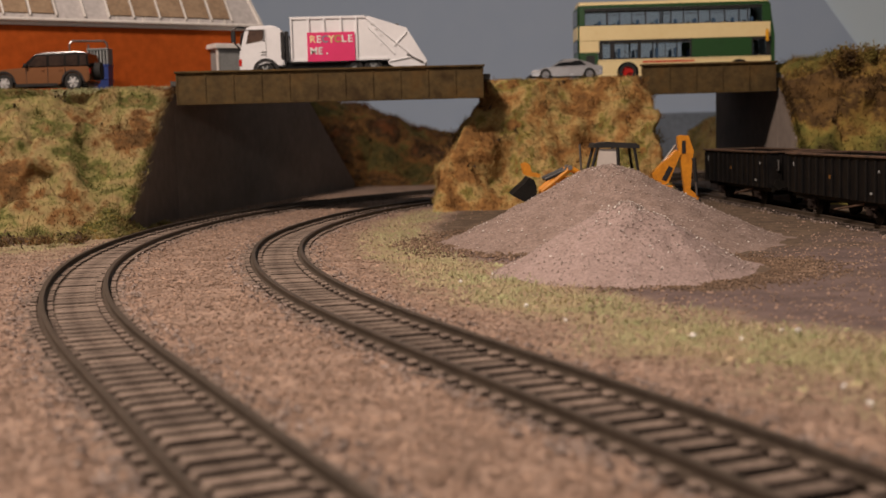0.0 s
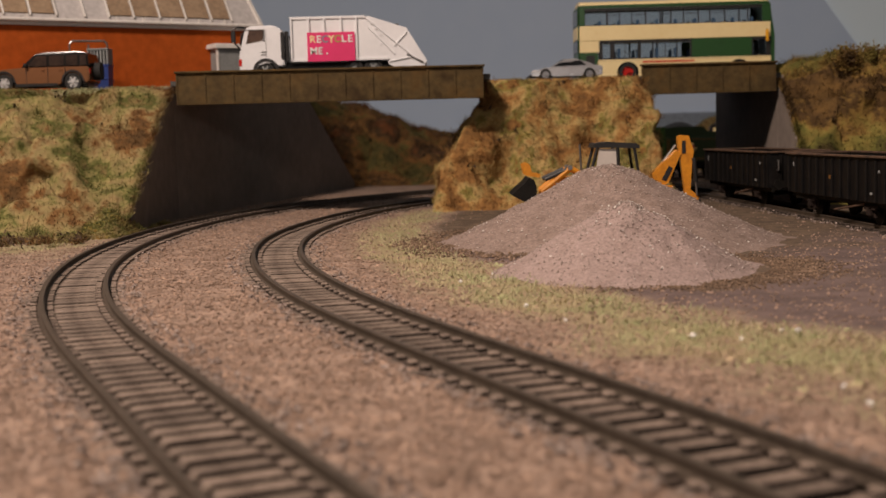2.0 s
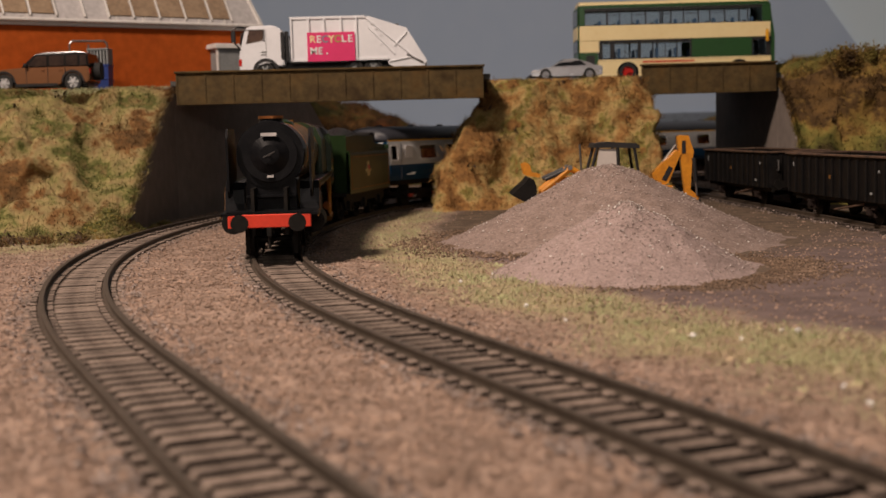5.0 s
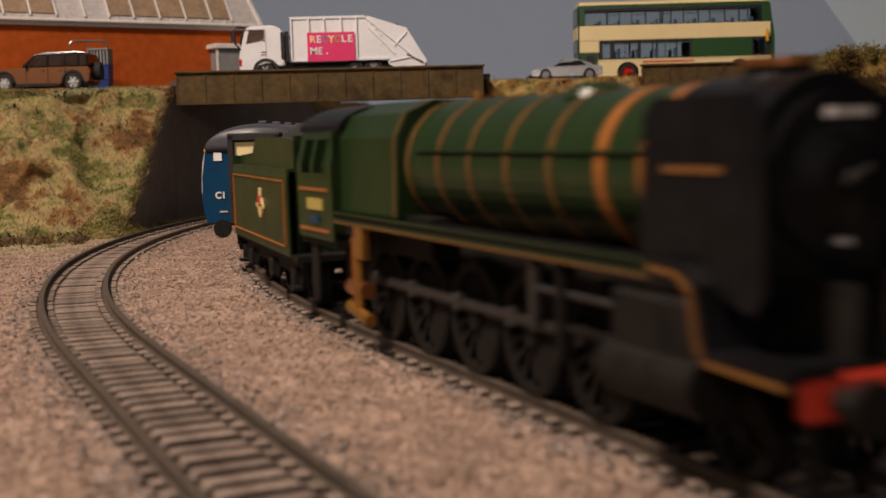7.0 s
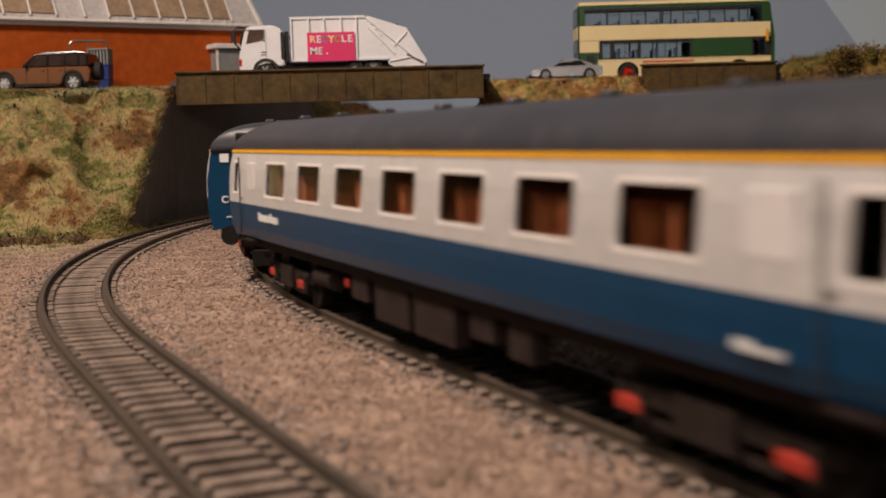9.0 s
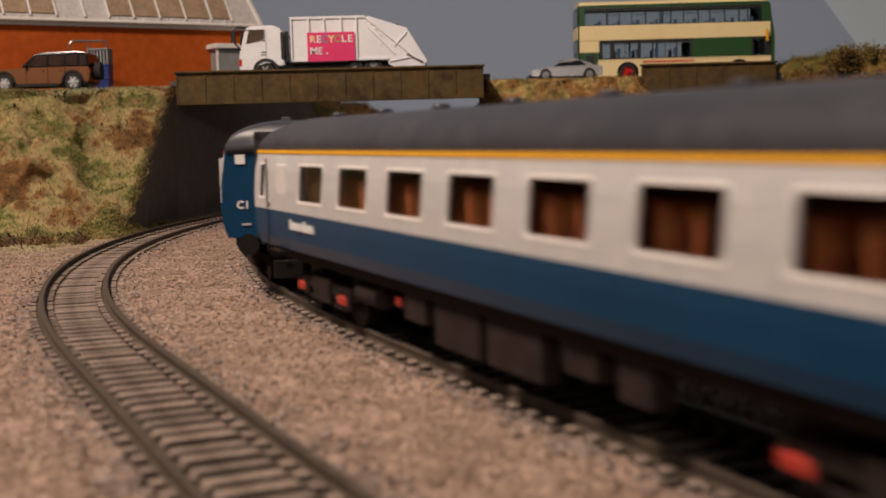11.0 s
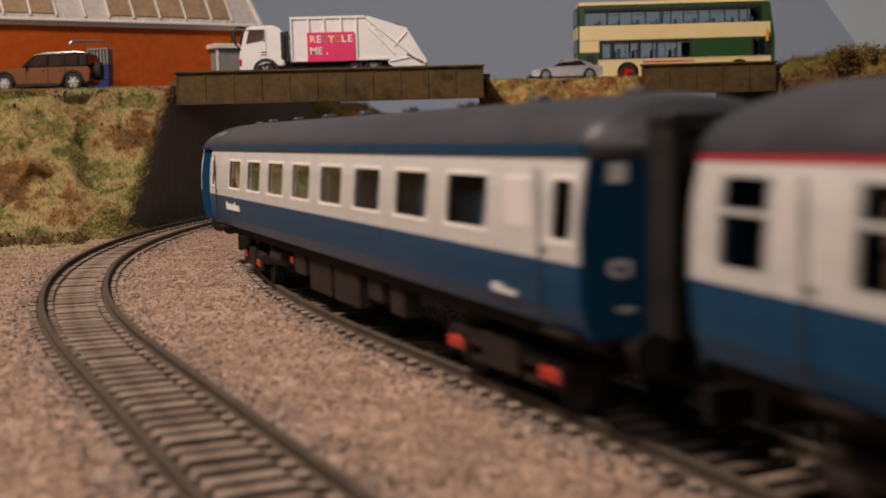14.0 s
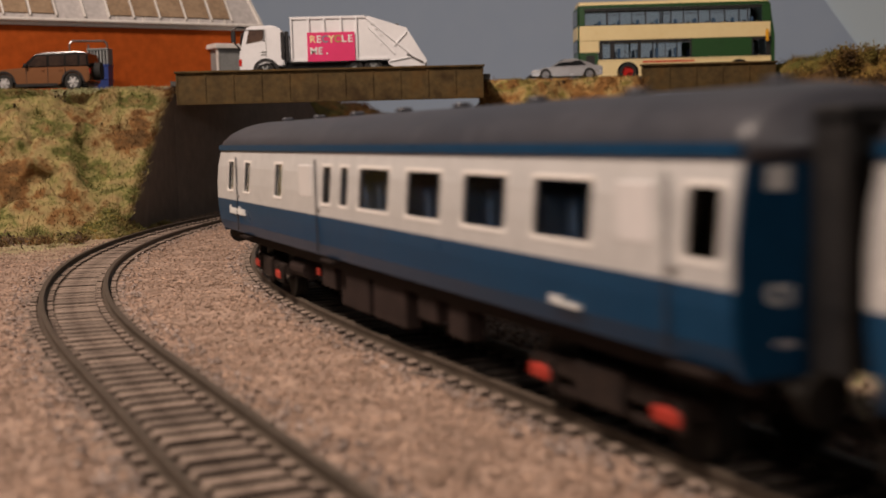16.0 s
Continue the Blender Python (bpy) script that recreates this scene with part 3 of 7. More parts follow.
sk = slab("bank_foot", -0.186, -0.130, 0.553, 0.636, 40, 50, mound_height, GREENISH, "low grassy mound at the foot of the abutment wing")
q, nr = strew(sk, 5200)
blades("mound_grass", q, 0.0008, 0.0026, 0.0003, GREENISH, "short straw and olive grass on the mound", 1.1, nr)
q, nr = strew(sk, 900)
grains("mound_crumbs", q, 0.0008, 0.0022, M["autumn"], "brown crumbs on the mound", "scatter")
fy = RNG.uniform(0.545, 0.66, 5200)
fx = -0.1515 + (RNG.uniform(0, 1, 5200) ** 2.2) * np.interp(fy, [0.545, 0.60, 0.66], [0.030, 0.024, 0.008])
keep = near_track(fx, fy) > 0.021
fx, fy = fx[keep], fy[keep]
foot = np.stack((fx, fy, ground_height(fx, fy) - 0.0003), -1)
blades("foot_grass", foot, 0.0014, 0.0045, 0.0004, GREENISH, "straw and olive grass at the foot of the abutment", 0.7)
grains("foot_crumbs", foot[::3] + np.array((0, 0, 0.0008)), 0.001, 0.003, M["autumn"], "brown crumbs at the foot of the abutment", "scatter")
fy = RNG.uniform(0.515, 0.575, 16000)
fx = RNG.uniform(-0.30, -0.145, 16000)
keep = near_track(fx, fy) > 0.03
fx, fy = fx[keep], fy[keep]
foot = np.stack((fx, fy, ground_height(fx, fy) - 0.0003), -1)
keep = lumps(fx, fy, fx * 0, 60, 2) + 4 * (fy - 0.545) / 0.03 * 0.2 > 0
blades("foot_grass", foot[keep], 0.002, 0.0065, 0.0004, GREENISH, "straw and pale green grass spreading from the bank foot", 0.9)
k = RNG.integers(0, len(foot), 90)
litter = np.repeat(foot[k], 10, 0) + RNG.normal(0, 0.002, (900, 3)) * np.array((1, 1, 0.3)) + np.array((0, 0, 0.0025))
blades("foot_twigs", litter, 0.0012, 0.0045, 0.0009, M["twig"], "dark dry twigs lying along the bank foot", 1.6, None, "twigs")


def track_x(y):
    k = (INNER[0] > 0.3) & (INNER[0] < 1.6)
    return np.interp(y, INNER[2][k], INNER[1][k])


def mid_height(u, v):
    """u runs across from the track side to the siding side, v from the front back."""
    y = 0.700 + 0.27 * v
    lo = np.maximum(track_x(y) + 0.0235, -0.006 + 0 * y)
    hi = 0.1400 + 0 * y
    x = lo + (hi - lo) * u
    rise_l = np.clip((x - lo) / 0.031, 0, 1) ** 0.85
    rise_f = step01(0.0, 0.052, y - 0.700 + 0.006 * lumps(x, y, x * 0, 20, 2))
    rise_r = np.clip((hi - x) / 0.017, 0, 1) ** 0.8
    z = -0.0045 + (ROAD_MID + 0.0045) * np.minimum(np.minimum(rise_l, rise_f), 0.02 + 0.98 * rise_r)
    a, b, c = rough(x, y, z, 0.011, 26)
    c = np.minimum(c, ROAD_MID - 0.0006)
    keep = u * (1 - u) > 0
    return np.where(keep, np.maximum(a, lo), x), b, np.where(y > 0.775, np.minimum(c, ROAD_MID - 0.001), c)


sk = slab("bank_middle", 0, 1, 0, 1, 110, 170, mid_height, STRAW, "straw and rust coloured bank between the two bridges")
dress(sk, 9000, STRAW, "straw and rust scatter on the bank", cap=ROAD_MID + 0.0006)


def right_profile(y):
    return step01(0.672, 0.775, y)


def right_height(x, y):
    inner = step01(0.0, 0.020, x - 0.2135)
    top = 0.070 + 0.013 * step01(0.222, 0.262, x)
    z = -0.0045 + (top + 0.0045) * right_profile(y + 0.014 * inner * lumps(x, y, x * 0, 16, 2))
    a, b, c = rough(x, y, z, 0.010, 30)
    return np.where(inner > 0, np.maximum(x + (a - x) * inner, 0.2135), x), y + (b - y) * inner, z + (c - z) * inner


sk = slab("bank_right", 0.2135, 0.60, 0.60, 0.95, 150, 130, right_height, M["autumn"], "overgrown brown and green bank beside the siding")
dress(sk, 8000, M["autumn"], "brown and dull green scatter on the bank", 0.007, 0.0024)
hub = np.column_stack((RNG.uniform(0.228, 0.34, 34), RNG.uniform(0.745, 0.785, 34), RNG.uniform(-0.006, 0.0015, 34)))
hub[:, 2] += 0.0725 + 0.012 * step01(0.228, 0.262, hub[:, 0])
spray = np.repeat(hub, 260, 0) + RNG.normal(0, 0.0034, (34 * 260, 3))
grains("bush_leaves", spray, 0.0008, 0.0026, M["autumn"], "dark brown and olive leaf crumbs of low bushes on the bank", "bushes", 0.6)
blades("bush_twigs", spray[::9], 0.002, 0.0045, 0.0004, M["twig"], "thin dark twigs of the low bushes", 0.8, None, "bushes")

ey = RNG.uniform(0.676, 0.766, 2600)
ez = -0.0045 + 0.0765 * right_profile(ey) - RNG.uniform(-0.001, 0.0045, 2600)
blades("bank_edge_grass", np.stack((np.full(2600, 0.2122) + RNG.uniform(0, 0.002, 2600), ey, ez), -1), 0.002, 0.0055, 0.0005, M["autumn"], "brown grass hanging over the abutment edge", 0.9)


def far_height(x, y):
    top = np.interp(x, [-0.5, -0.12, -0.075, -0.03, 0.03, 0.2], [0.076, 0.076, 0.067, 0.046, 0.034, 0.03]) * (1 + 0.10 * lumps(x, y, x * 0, 30, 2))
    z = -0.0045 + (top + 0.0045) * step01(1.075, 1.16, y + 0.4 * np.clip(-0.07 - x, 0, 0.1))
    return rough(x, y, z, 0.006)


sk = slab("bank_far", -0.20, 0.056, 1.04, 1.32, 90, 70, far_height, M["russet"], "autumn-coloured bank falling away beyond the bridge")
dress(sk, 7000, M["russet"], "russet and olive scatter on the far bank", 0.006, 0.0024)


def end_height(x, y):
    z = -0.0045 + (0.050 + 0.0045) * step01(1.24, 1.29, y) * step01(0.262, 0.30, x)
    return rough(x, y, z, 0.006)


sk = slab("bank_end", 0.24, 0.60, 1.22, 1.40, 70, 40, end_height, BANK_MAT, "low brown bank behind the far track")
dress(sk, 2500, M["autumn"], "brown scatter on the low bank", 0.006, 0.0024)


# ---- abutments, bridges, road ----
def plate(pts, thick):
    """An upright wall from a list of (x, y, low, high), of one thickness."""
    bm = bmesh.new()
    a, b = Vector(pts[0][:2]), Vector(pts[-1][:2])
    nrm = Vector(((b - a).y, -(b - a).x)).normalized() * thick
    fr = [(bm.verts.new((x, y, lo)), bm.verts.new((x, y, hi))) for x, y, lo, hi in pts]
    bk = [(bm.verts.new((x - nrm.x, y - nrm.y, lo)), bm.verts.new((x - nrm.x, y - nrm.y, hi))) for x, y, lo, hi in pts]
    for (p, q), (r, s) in zip(fr, fr[1:]):
        bm.faces.new((p, r, s, q))
    for (p, q), (r, s) in zip(bk, bk[1:]):
        bm.faces.new((p, q, s, r))
    for (p, q), (r, s), (t, u), (v, w) in zip(fr, fr[1:], bk, bk[1:]):
        bm.faces.new((q, s, w, u))
        bm.faces.new((p, t, v, r))
    bm.faces.new((*fr[0], *bk[0][::-1]))
    bm.faces.new((*fr[-1][::-1], *bk[-1]))
    return bm


left_abutment = thing("abutment_left", "dark grey painted abutment wall under the road bridge", "abutment", kind="structure")
part("wing_wall", plate([(-0.1525, y, -0.008, float(left_profile(np.array(y))) - 0.0022) for y in np.linspace(0.570, 0.705, 14)], 0.0012), M["abutment"], left_abutment)
part("wall_face", plate([(-0.1525, 0.7055, -0.008, 0.0735), (-0.103, 0.955, -0.008, 0.0735), (-0.077, 1.08, -0.008, 0.002)], 0.006), M["abutment"], left_abutment)
right_abutment = thing("abutment_right", "grey abutment wall beside the siding", "abutment", kind="structure")
part("wall_face", plate([(0.2115, 0.935, -0.008, 0.0735), (0.2115, 0.765, -0.008, 0.0735)], 0.004), M["abutment"], right_abutment)
part("wing_wall", plate([(0.2118, y, -0.008, -0.0078 + 0.0765 * float(right_profile(np.array(y)))) for y in np.linspace(0.7648, 0.680, 12)], 0.0012), M["abutment"], right_abutment)


def bridge(name, label, x0, x1, y0, y1, ya, yb, zlow, zhigh, panels, road_z):
    """Side girder from x0 to x1 at depth y0 (left end) to y1 (right end), deck reaching back to ya, yb."""
    ob = thing(name, label, "bridge")
    turn = math.atan2(y1 - y0, x1 - x0)
    length = math.hypot(x1 - x0, y1 - y0)
    m = Matrix.Translation((x0, y0, 0)) @ Matrix.Rotation(turn, 4, "Z")
    part("girder", boxes([(0, length, 0, 0.0025, zlow, zhigh)], 0.0002), M["girder"], ob, m=m)
    part("top_flange", boxes([(-0.0006, length + 0.0006, -0.0016, 0.004, zhigh, zhigh + 0.0012)], 0.0002), M["girder"], ob, m=m)
    part("bottom_flange", boxes([(0, length, -0.0010, 0.0035, zlow - 0.0008, zlow)], 0.0002), M["girder"], ob, m=m)
    for i in range(panels + 1):
        u = 0.0006 + (length - 0.0012) * i / panels
        part("stiffener", boxes([(u - 0.0004, u + 0.0004, -0.0006, 0.0, zlow, zhigh)]), M["girder"], ob, m=m)
    bm = bmesh.new()
    q = [(x0 - 0.004, y0 + 0.0042), (x1 + 0.004, y1 + 0.0042), (x1 + 0.004, yb), (x0 - 0.012, ya)]
    lo = [bm.verts.new((a, b, road_z - 0.003)) for a, b in q]
    hi = [bm.verts.new((a, b, road_z)) for a, b in q]
    bm.faces.new(lo[::-1])
    bm.faces.new(hi)
    for i in range(4):
        bm.faces.new((lo[i], lo[(i + 1) % 4], hi[(i + 1) % 4], hi[i]))
    part("deck", bm, M["asphalt"], ob, "dark asphalt deck")
    return ob


bridge("road_bridge", "long brown plate-girder road bridge over the running lines", -0.150, 0.0262, 0.700, 0.712, 0.795, 0.795, 0.0634, 0.0806, 11, ROAD_Z)
bridge("road_bridge", "short brown plate-girder road bridge over the siding", 0.1262, 0.2095, 0.760, 0.760, 0.90, 0.90, 0.0640, 0.0808, 5, ROAD_MID)
road = part("road", boxes([(-0.62, -0.1625, 0.735, 1.02, ROAD_LEFT - 0.003, ROAD_LEFT), (0.0615, 0.1215, 0.776, 0.95, ROAD_MID - 0.0026, ROAD_MID + 0.0002), (0.2400, 0.62, 0.80, 0.95, ROAD_MID - 0.003, ROAD_MID)]), M["asphalt"], None)
tagged(road, "dark asphalt road on top of the banks", "road", kind="structure")

# ---- backscene ----
# slanted grey board paints in a shadow lying over the blue sky
bm = bmesh.new()
q = [(-1.9, -0.06), (0.635, -0.06), (0.4546, 0.19), (0.03, 0.78), (0.03, 0.95), (-1.9, 0.95)]
extrude_profile(q, 1.45, 1.456, bm)
backscene = part("backdrop", bm, M["board"], None)
tagged(backscene, "sky backscene board in the grey-blue of a shadow, with a slanted edge", "backdrop", kind="structure")
bm = boxes([(-0.2, 2.6, 1.4562, 1.462, -0.06, 0.95)])
sky_board = part("backdrop", bm, M["skyboard"], None)
tagged(sky_board, "lighter blue sky backscene board, unshaded, behind the grey one", "backdrop", kind="structure")

bm = boxes([(0.16, 0.45, 1.4462, 1.4496, -0.03, 0.0597)], 0.001)
hills = part("backdrop", bm, M["hills"], None)
tagged(hills, "dark blue-grey distant hills painted on the backscene", "backdrop", kind="structure")


# ---- track ----
def rail_mesh(line, side, s0, s1):
    prof = [(-0.0012, -0.0025), (0.0012, -0.0025), (0.0012, -0.0021), (0.0004, -0.0018), (0.0004, -0.0008), (0.0007, -0.0005), (0.0007, -0.0001), (0.0005, 0.0), (-0.0005, 0.0), (-0.0007, -0.0001), (-0.0007, -0.0005), (-0.0004, -0.0008), (-0.0004, -0.0018), (-0.0012, -0.0021)]
    rings = []
    for s in np.arange(s0, s1, 0.008):
        p, h = on(line, s), heading(line, s)
        n = Vector((-math.sin(h), math.cos(h)))
        rings.append([(p.x + n.x * (side * 0.0089 + a), p.y + n.y * (side * 0.0089 + a), b) for a, b in prof])
    return loft(rings)


def sleeper_mesh():
    bm = boxes([(-0.0015, 0.0015, -0.0150, 0.0150, -0.0060, -0.0026)], 0.0003)
    for y in (-0.0111, -0.0067, 0.0067, 0.0111):
        box(bm, -0.0012, 0.0012, y - 0.0010, y + 0.0010, -0.0027, -0.0015, 0.0003)
    return bm


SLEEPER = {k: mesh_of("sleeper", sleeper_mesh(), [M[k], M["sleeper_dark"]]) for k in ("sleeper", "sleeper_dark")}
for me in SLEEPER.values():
    # tops get the dusty tone; darker sides put the gaps' shade into colour
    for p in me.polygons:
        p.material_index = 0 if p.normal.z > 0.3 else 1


def track(label, line, s0, s1, pitch=0.0063, tone="sleeper"):
    ob = thing("railway_track", label, "railway track", group="tracks of the layout")
    part("rail", rail_mesh(line, 1, s0, s1), M["rail"], ob)
    part("rail", rail_mesh(line, -1, s0, s1), M["rail"], ob)
    # near-black strip puts the shade between the sleepers into colour
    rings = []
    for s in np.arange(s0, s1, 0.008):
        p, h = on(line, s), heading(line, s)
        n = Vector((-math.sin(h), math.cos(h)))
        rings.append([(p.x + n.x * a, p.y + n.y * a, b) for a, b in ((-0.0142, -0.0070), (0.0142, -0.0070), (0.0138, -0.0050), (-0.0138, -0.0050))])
    part("shaded_bed", loft(rings), M["bed_shade"], ob, "gritty layer between the sleepers, coloured near-black for the shade there")
    rnd = random.Random(3)
    for s in np.arange(s0, s1, pitch):
        p, h = on(line, s), heading(line, s)
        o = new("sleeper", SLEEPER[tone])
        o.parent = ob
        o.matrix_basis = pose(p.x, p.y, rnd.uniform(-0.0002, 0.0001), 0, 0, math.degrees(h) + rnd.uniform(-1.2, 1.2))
    for side in (-1, 1):
        rings = []
        for s_ in np.arange(s0, s1, 0.004):
            p, h = on(line, s_), heading(line, s_)
            n = Vector((-math.sin(h), math.cos(h)))
            w = 0.0004 * math.sin(s_ * 2 * math.pi / pitch)
            rings.append([(p.x + n.x * side * a, p.y + n.y * side * a, b) for a, b in ((0.0070 - w, -0.0060), (0.0106 + w, -0.0060), (0.0104 + w, -0.0038), (0.0073 - w, -0.0038))])
        part("sleeper_web", loft(rings), M[tone], ob, "moulded web joining the sleepers under the rail")
    return ob


# ---- shared pieces of vehicles ----
def holed_wall(side, x0, x1, prof, holes, m=None, thick=0.0006):
    """A side wall along x, its height and bulge from prof (z, y), with rectangular openings (x0, x1, z0, z1)."""
    xs = sorted({x0, x1, *[h[0] for h in holes], *[h[1] for h in holes]})
    zs = sorted({p[0] for p in prof} | {z for h in holes for z in h[2:4]})
    zz, yy = [p[0] for p in prof], [p[1] for p in prof]
    bm = bmesh.new()
    skins = []
    for inset in (0, thick):
        skins.append([[bm.verts.new((x, side * (np.interp(z, zz, yy) - inset), z)) for z in zs] for x in xs])

    def solid(i, j):
        if not (0 <= i < len(xs) - 1 and 0 <= j < len(zs) - 1):
            return False
        cx, cz = (xs[i] + xs[i + 1]) / 2, (zs[j] + zs[j + 1]) / 2
        return not any(h[0] < cx < h[1] and h[2] < cz < h[3] for h in holes)

    a, b = skins
    for i in range(len(xs) - 1):
        for j in range(len(zs) - 1):
            if not solid(i, j):
                continue
            for k in (a, b):
                bm.faces.new((k[i][j], k[i + 1][j], k[i + 1][j + 1], k[i][j + 1]))
            for (p, q), n in ((((i, j), (i + 1, j)), (i, j - 1)), (((i, j + 1), (i + 1, j + 1)), (i, j + 1)), (((i, j), (i, j + 1)), (i - 1, j)), (((i + 1, j), (i + 1, j + 1)), (i + 1, j))):
                if not solid(*n):
                    bm.faces.new((a[p[0]][p[1]], a[q[0]][q[1]], b[q[0]][q[1]], b[p[0]][p[1]]))
    return bm


def wheel_bm(r, w, spokes=0, flange=True, y=0.0):
    """A wheel on the y axis."""
    bm = bmesh.new()
    n = 28
    if spokes:
        def ring(rr, yy):
            return [(rr * math.cos(2 * math.pi * i / n), yy, rr * math.sin(2 * math.pi * i / n)) for i in range(n)]
        loft([ring(r * 0.84, y - w / 2), ring(r, y - w / 2), ring(r, y + w / 2), ring(r * 0.84, y + w / 2), ring(r * 0.84, y - w / 2)], cap=False, bm=bm)
        cyl(bm, (0, y - w * 0.6, 0), (0, y + w * 0.6, 0), r * 0.2, 12)
        for i in range(spokes):
            box(bm, 0, r * 0.86, y - w * 0.25, y + w * 0.25, -r * 0.04, r * 0.04, m=Matrix.Rotation(2 * math.pi * i / spokes, 4, "Y"))
        box(bm, -r * 0.75, -r * 0.3, y - w * 0.3, y + w * 0.3, -r * 0.5, r * 0.5)
    else:
        cyl(bm, (0, y - w / 2, 0), (0, y + w / 2, 0), r, n)
        cyl(bm, (0, y - w * 0.62, 0), (0, y + w * 0.62, 0), r * 0.3, 10)
    return bm


def wheelset_bm(r, spokes=0):
    bm = wheel_bm(r, 0.0022, spokes, y=0.0085)
    bm2 = wheel_bm(r, 0.0022, spokes, y=-0.0085)
    me = mesh_of("tmp", bm2, [])
    bm.from_mesh(me)
    bpy.data.meshes.remove(me)
    cyl(bm, (0, -0.0085, 0), (0, 0.0085, 0), 0.0011, 10)
    for s in (1, -1):
        cyl(bm, (0, s * 0.0068, 0), (0, s * 0.0074, 0), r + 0.0009, 28)
    return bm


def road_wheel(parent, x, y, z, r, w, tyre, rim, spokes=5):
    """A road wheel with its tyre and rim; y is the outer face."""
    s = 1 if y > 0 else -1
    yc = y - s * w / 2
    bm = bmesh.new()
    n = 24
    prof = [(0.62, -0.5), (0.93, -0.5), (1.0, -0.3), (1.0, 0.3), (0.93, 0.5), (0.62, 0.5), (0.62, -0.5)]
    loft([[(x + r * a * math.cos(2 * math.pi * i / n), yc + b * w, z + r * a * math.sin(2 * math.pi * i / n)) for i in range(n)] for a, b in prof], cap=False, bm=bm)
    wheel = part("wheel", bm, M[tyre], parent, smooth=False)
    bm = bmesh.new()
    cyl(bm, (x, yc - s * w * 0.3, z), (x, yc + s * w * 0.12, z), r * 0.63, 20)
    cyl(bm, (x, yc, z), (x, yc + s * w * 0.5, z), r * 0.16, 10)
    for i in range(spokes):
        box(bm, 0, r * 0.62, -w * 0.1, w * 0.1, -r * 0.09, r * 0.09, m=Matrix.Translation((x, yc + s * w * 0.3, z)) @ Matrix.Rotation(2 * math.pi * i / spokes, 4, "Y"))
    part("rim", bm, M[rim], wheel)
    return wheel


def text_mesh(words, size, material, parent, m, name="lettering", label=""):
    cu = bpy.data.curves.new("text", "FONT")
    cu.body, cu.size, cu.extrude, cu.offset, cu.align_x = words, size, 0.00008, size * 0.022, "CENTER"
    ob = bpy.data.objects.new("text", cu)
    scene.collection.objects.link(ob)
    dg = bpy.context.evaluated_depsgraph_get()
    me = bpy.data.meshes.new_from_object(ob.evaluated_get(dg))
    bpy.data.objects.remove(ob)
    me.materials.clear()
    me.materials.append(material)
    o = new(name, me)
    o.parent = parent
    o.matrix_basis = m
    if label:
        tagged(o, label)
    return o


# ---- coaches ----
SIDE = [(0.0157, 0.0172), (0.0185, 0.0182), (0.0225, 0.0186), (0.0250, 0.0187), (0.0300, 0.0186), (0.0345, 0.0182), (0.0391, 0.0172)]
CL = 0.132


def seat_mesh():
    bm = boxes([(-0.0028, 0.0028, -0.0030, 0.0030, 0.0, 0.0035), (-0.0034, -0.0018, -0.0031, 0.0031, 0.0035, 0.0158)], 0.0004)
    return bm


SEATS = {k: mesh_of("seat", seat_mesh(), M[k]) for k in ("seat_orange", "seat_blue", "seat_maroon")}
AXLE = mesh_of("wheelset", wheelset_bm(0.0062), M["soot"])


def bogie_frame(heavy):
    bm = bmesh.new()
    for s in (1, -1):
        box(bm, -0.0205, 0.0205, s * 0.0118 - 0.0008, s * 0.0118 + 0.0008, 0.0062, 0.0092, 0.0003)
        box(bm, -0.0065, 0.0065, s * 0.0128 - 0.0008, s * 0.0128 + 0.0008, 0.0040, 0.0098, 0.0004)
        for x in (-0.0055, 0.0055, -0.0195, -0.0145, 0.0145, 0.0195):
            cyl(bm, (x, s * 0.0126, 0.0045), (x, s * 0.0126, 0.0085), 0.0010, 8)
        box(bm, -0.018, 0.018, s * 0.0115 - 0.0006, s * 0.0115 + 0.0006, 0.0035, 0.0046)
    box(bm, -0.004, 0.004, -0.0118, 0.0118, 0.0065, 0.0100)
    box(bm, -0.0215, -0.0200, -0.0115, 0.0115, 0.0062, 0.0085)
    box(bm, 0.0200, 0.0215, -0.0115, 0.0115, 0.0062, 0.0085)
    return bm


BOGIE = mesh_of("bogie", bogie_frame(True), M["underframe"])
AXLEBOX = mesh_of("axlebox", boxes([(-0.0030, 0.0030, -0.0007, 0.0007, -0.0010, 0.0011)], 0.0003), M["axlebox_red"])
DULLBOX = mesh_of("axlebox", boxes([(-0.0030, 0.0030, -0.0007, 0.0007, -0.0010, 0.0011)], 0.0003), M["underframe"])
WHEELSETS, BOGIES = [], []


def share(name, me, parent, m, label=""):
    o = new(name, me)
    o.parent = parent
    o.matrix_basis = m
    if label:
        tagged(o, label)
    return o


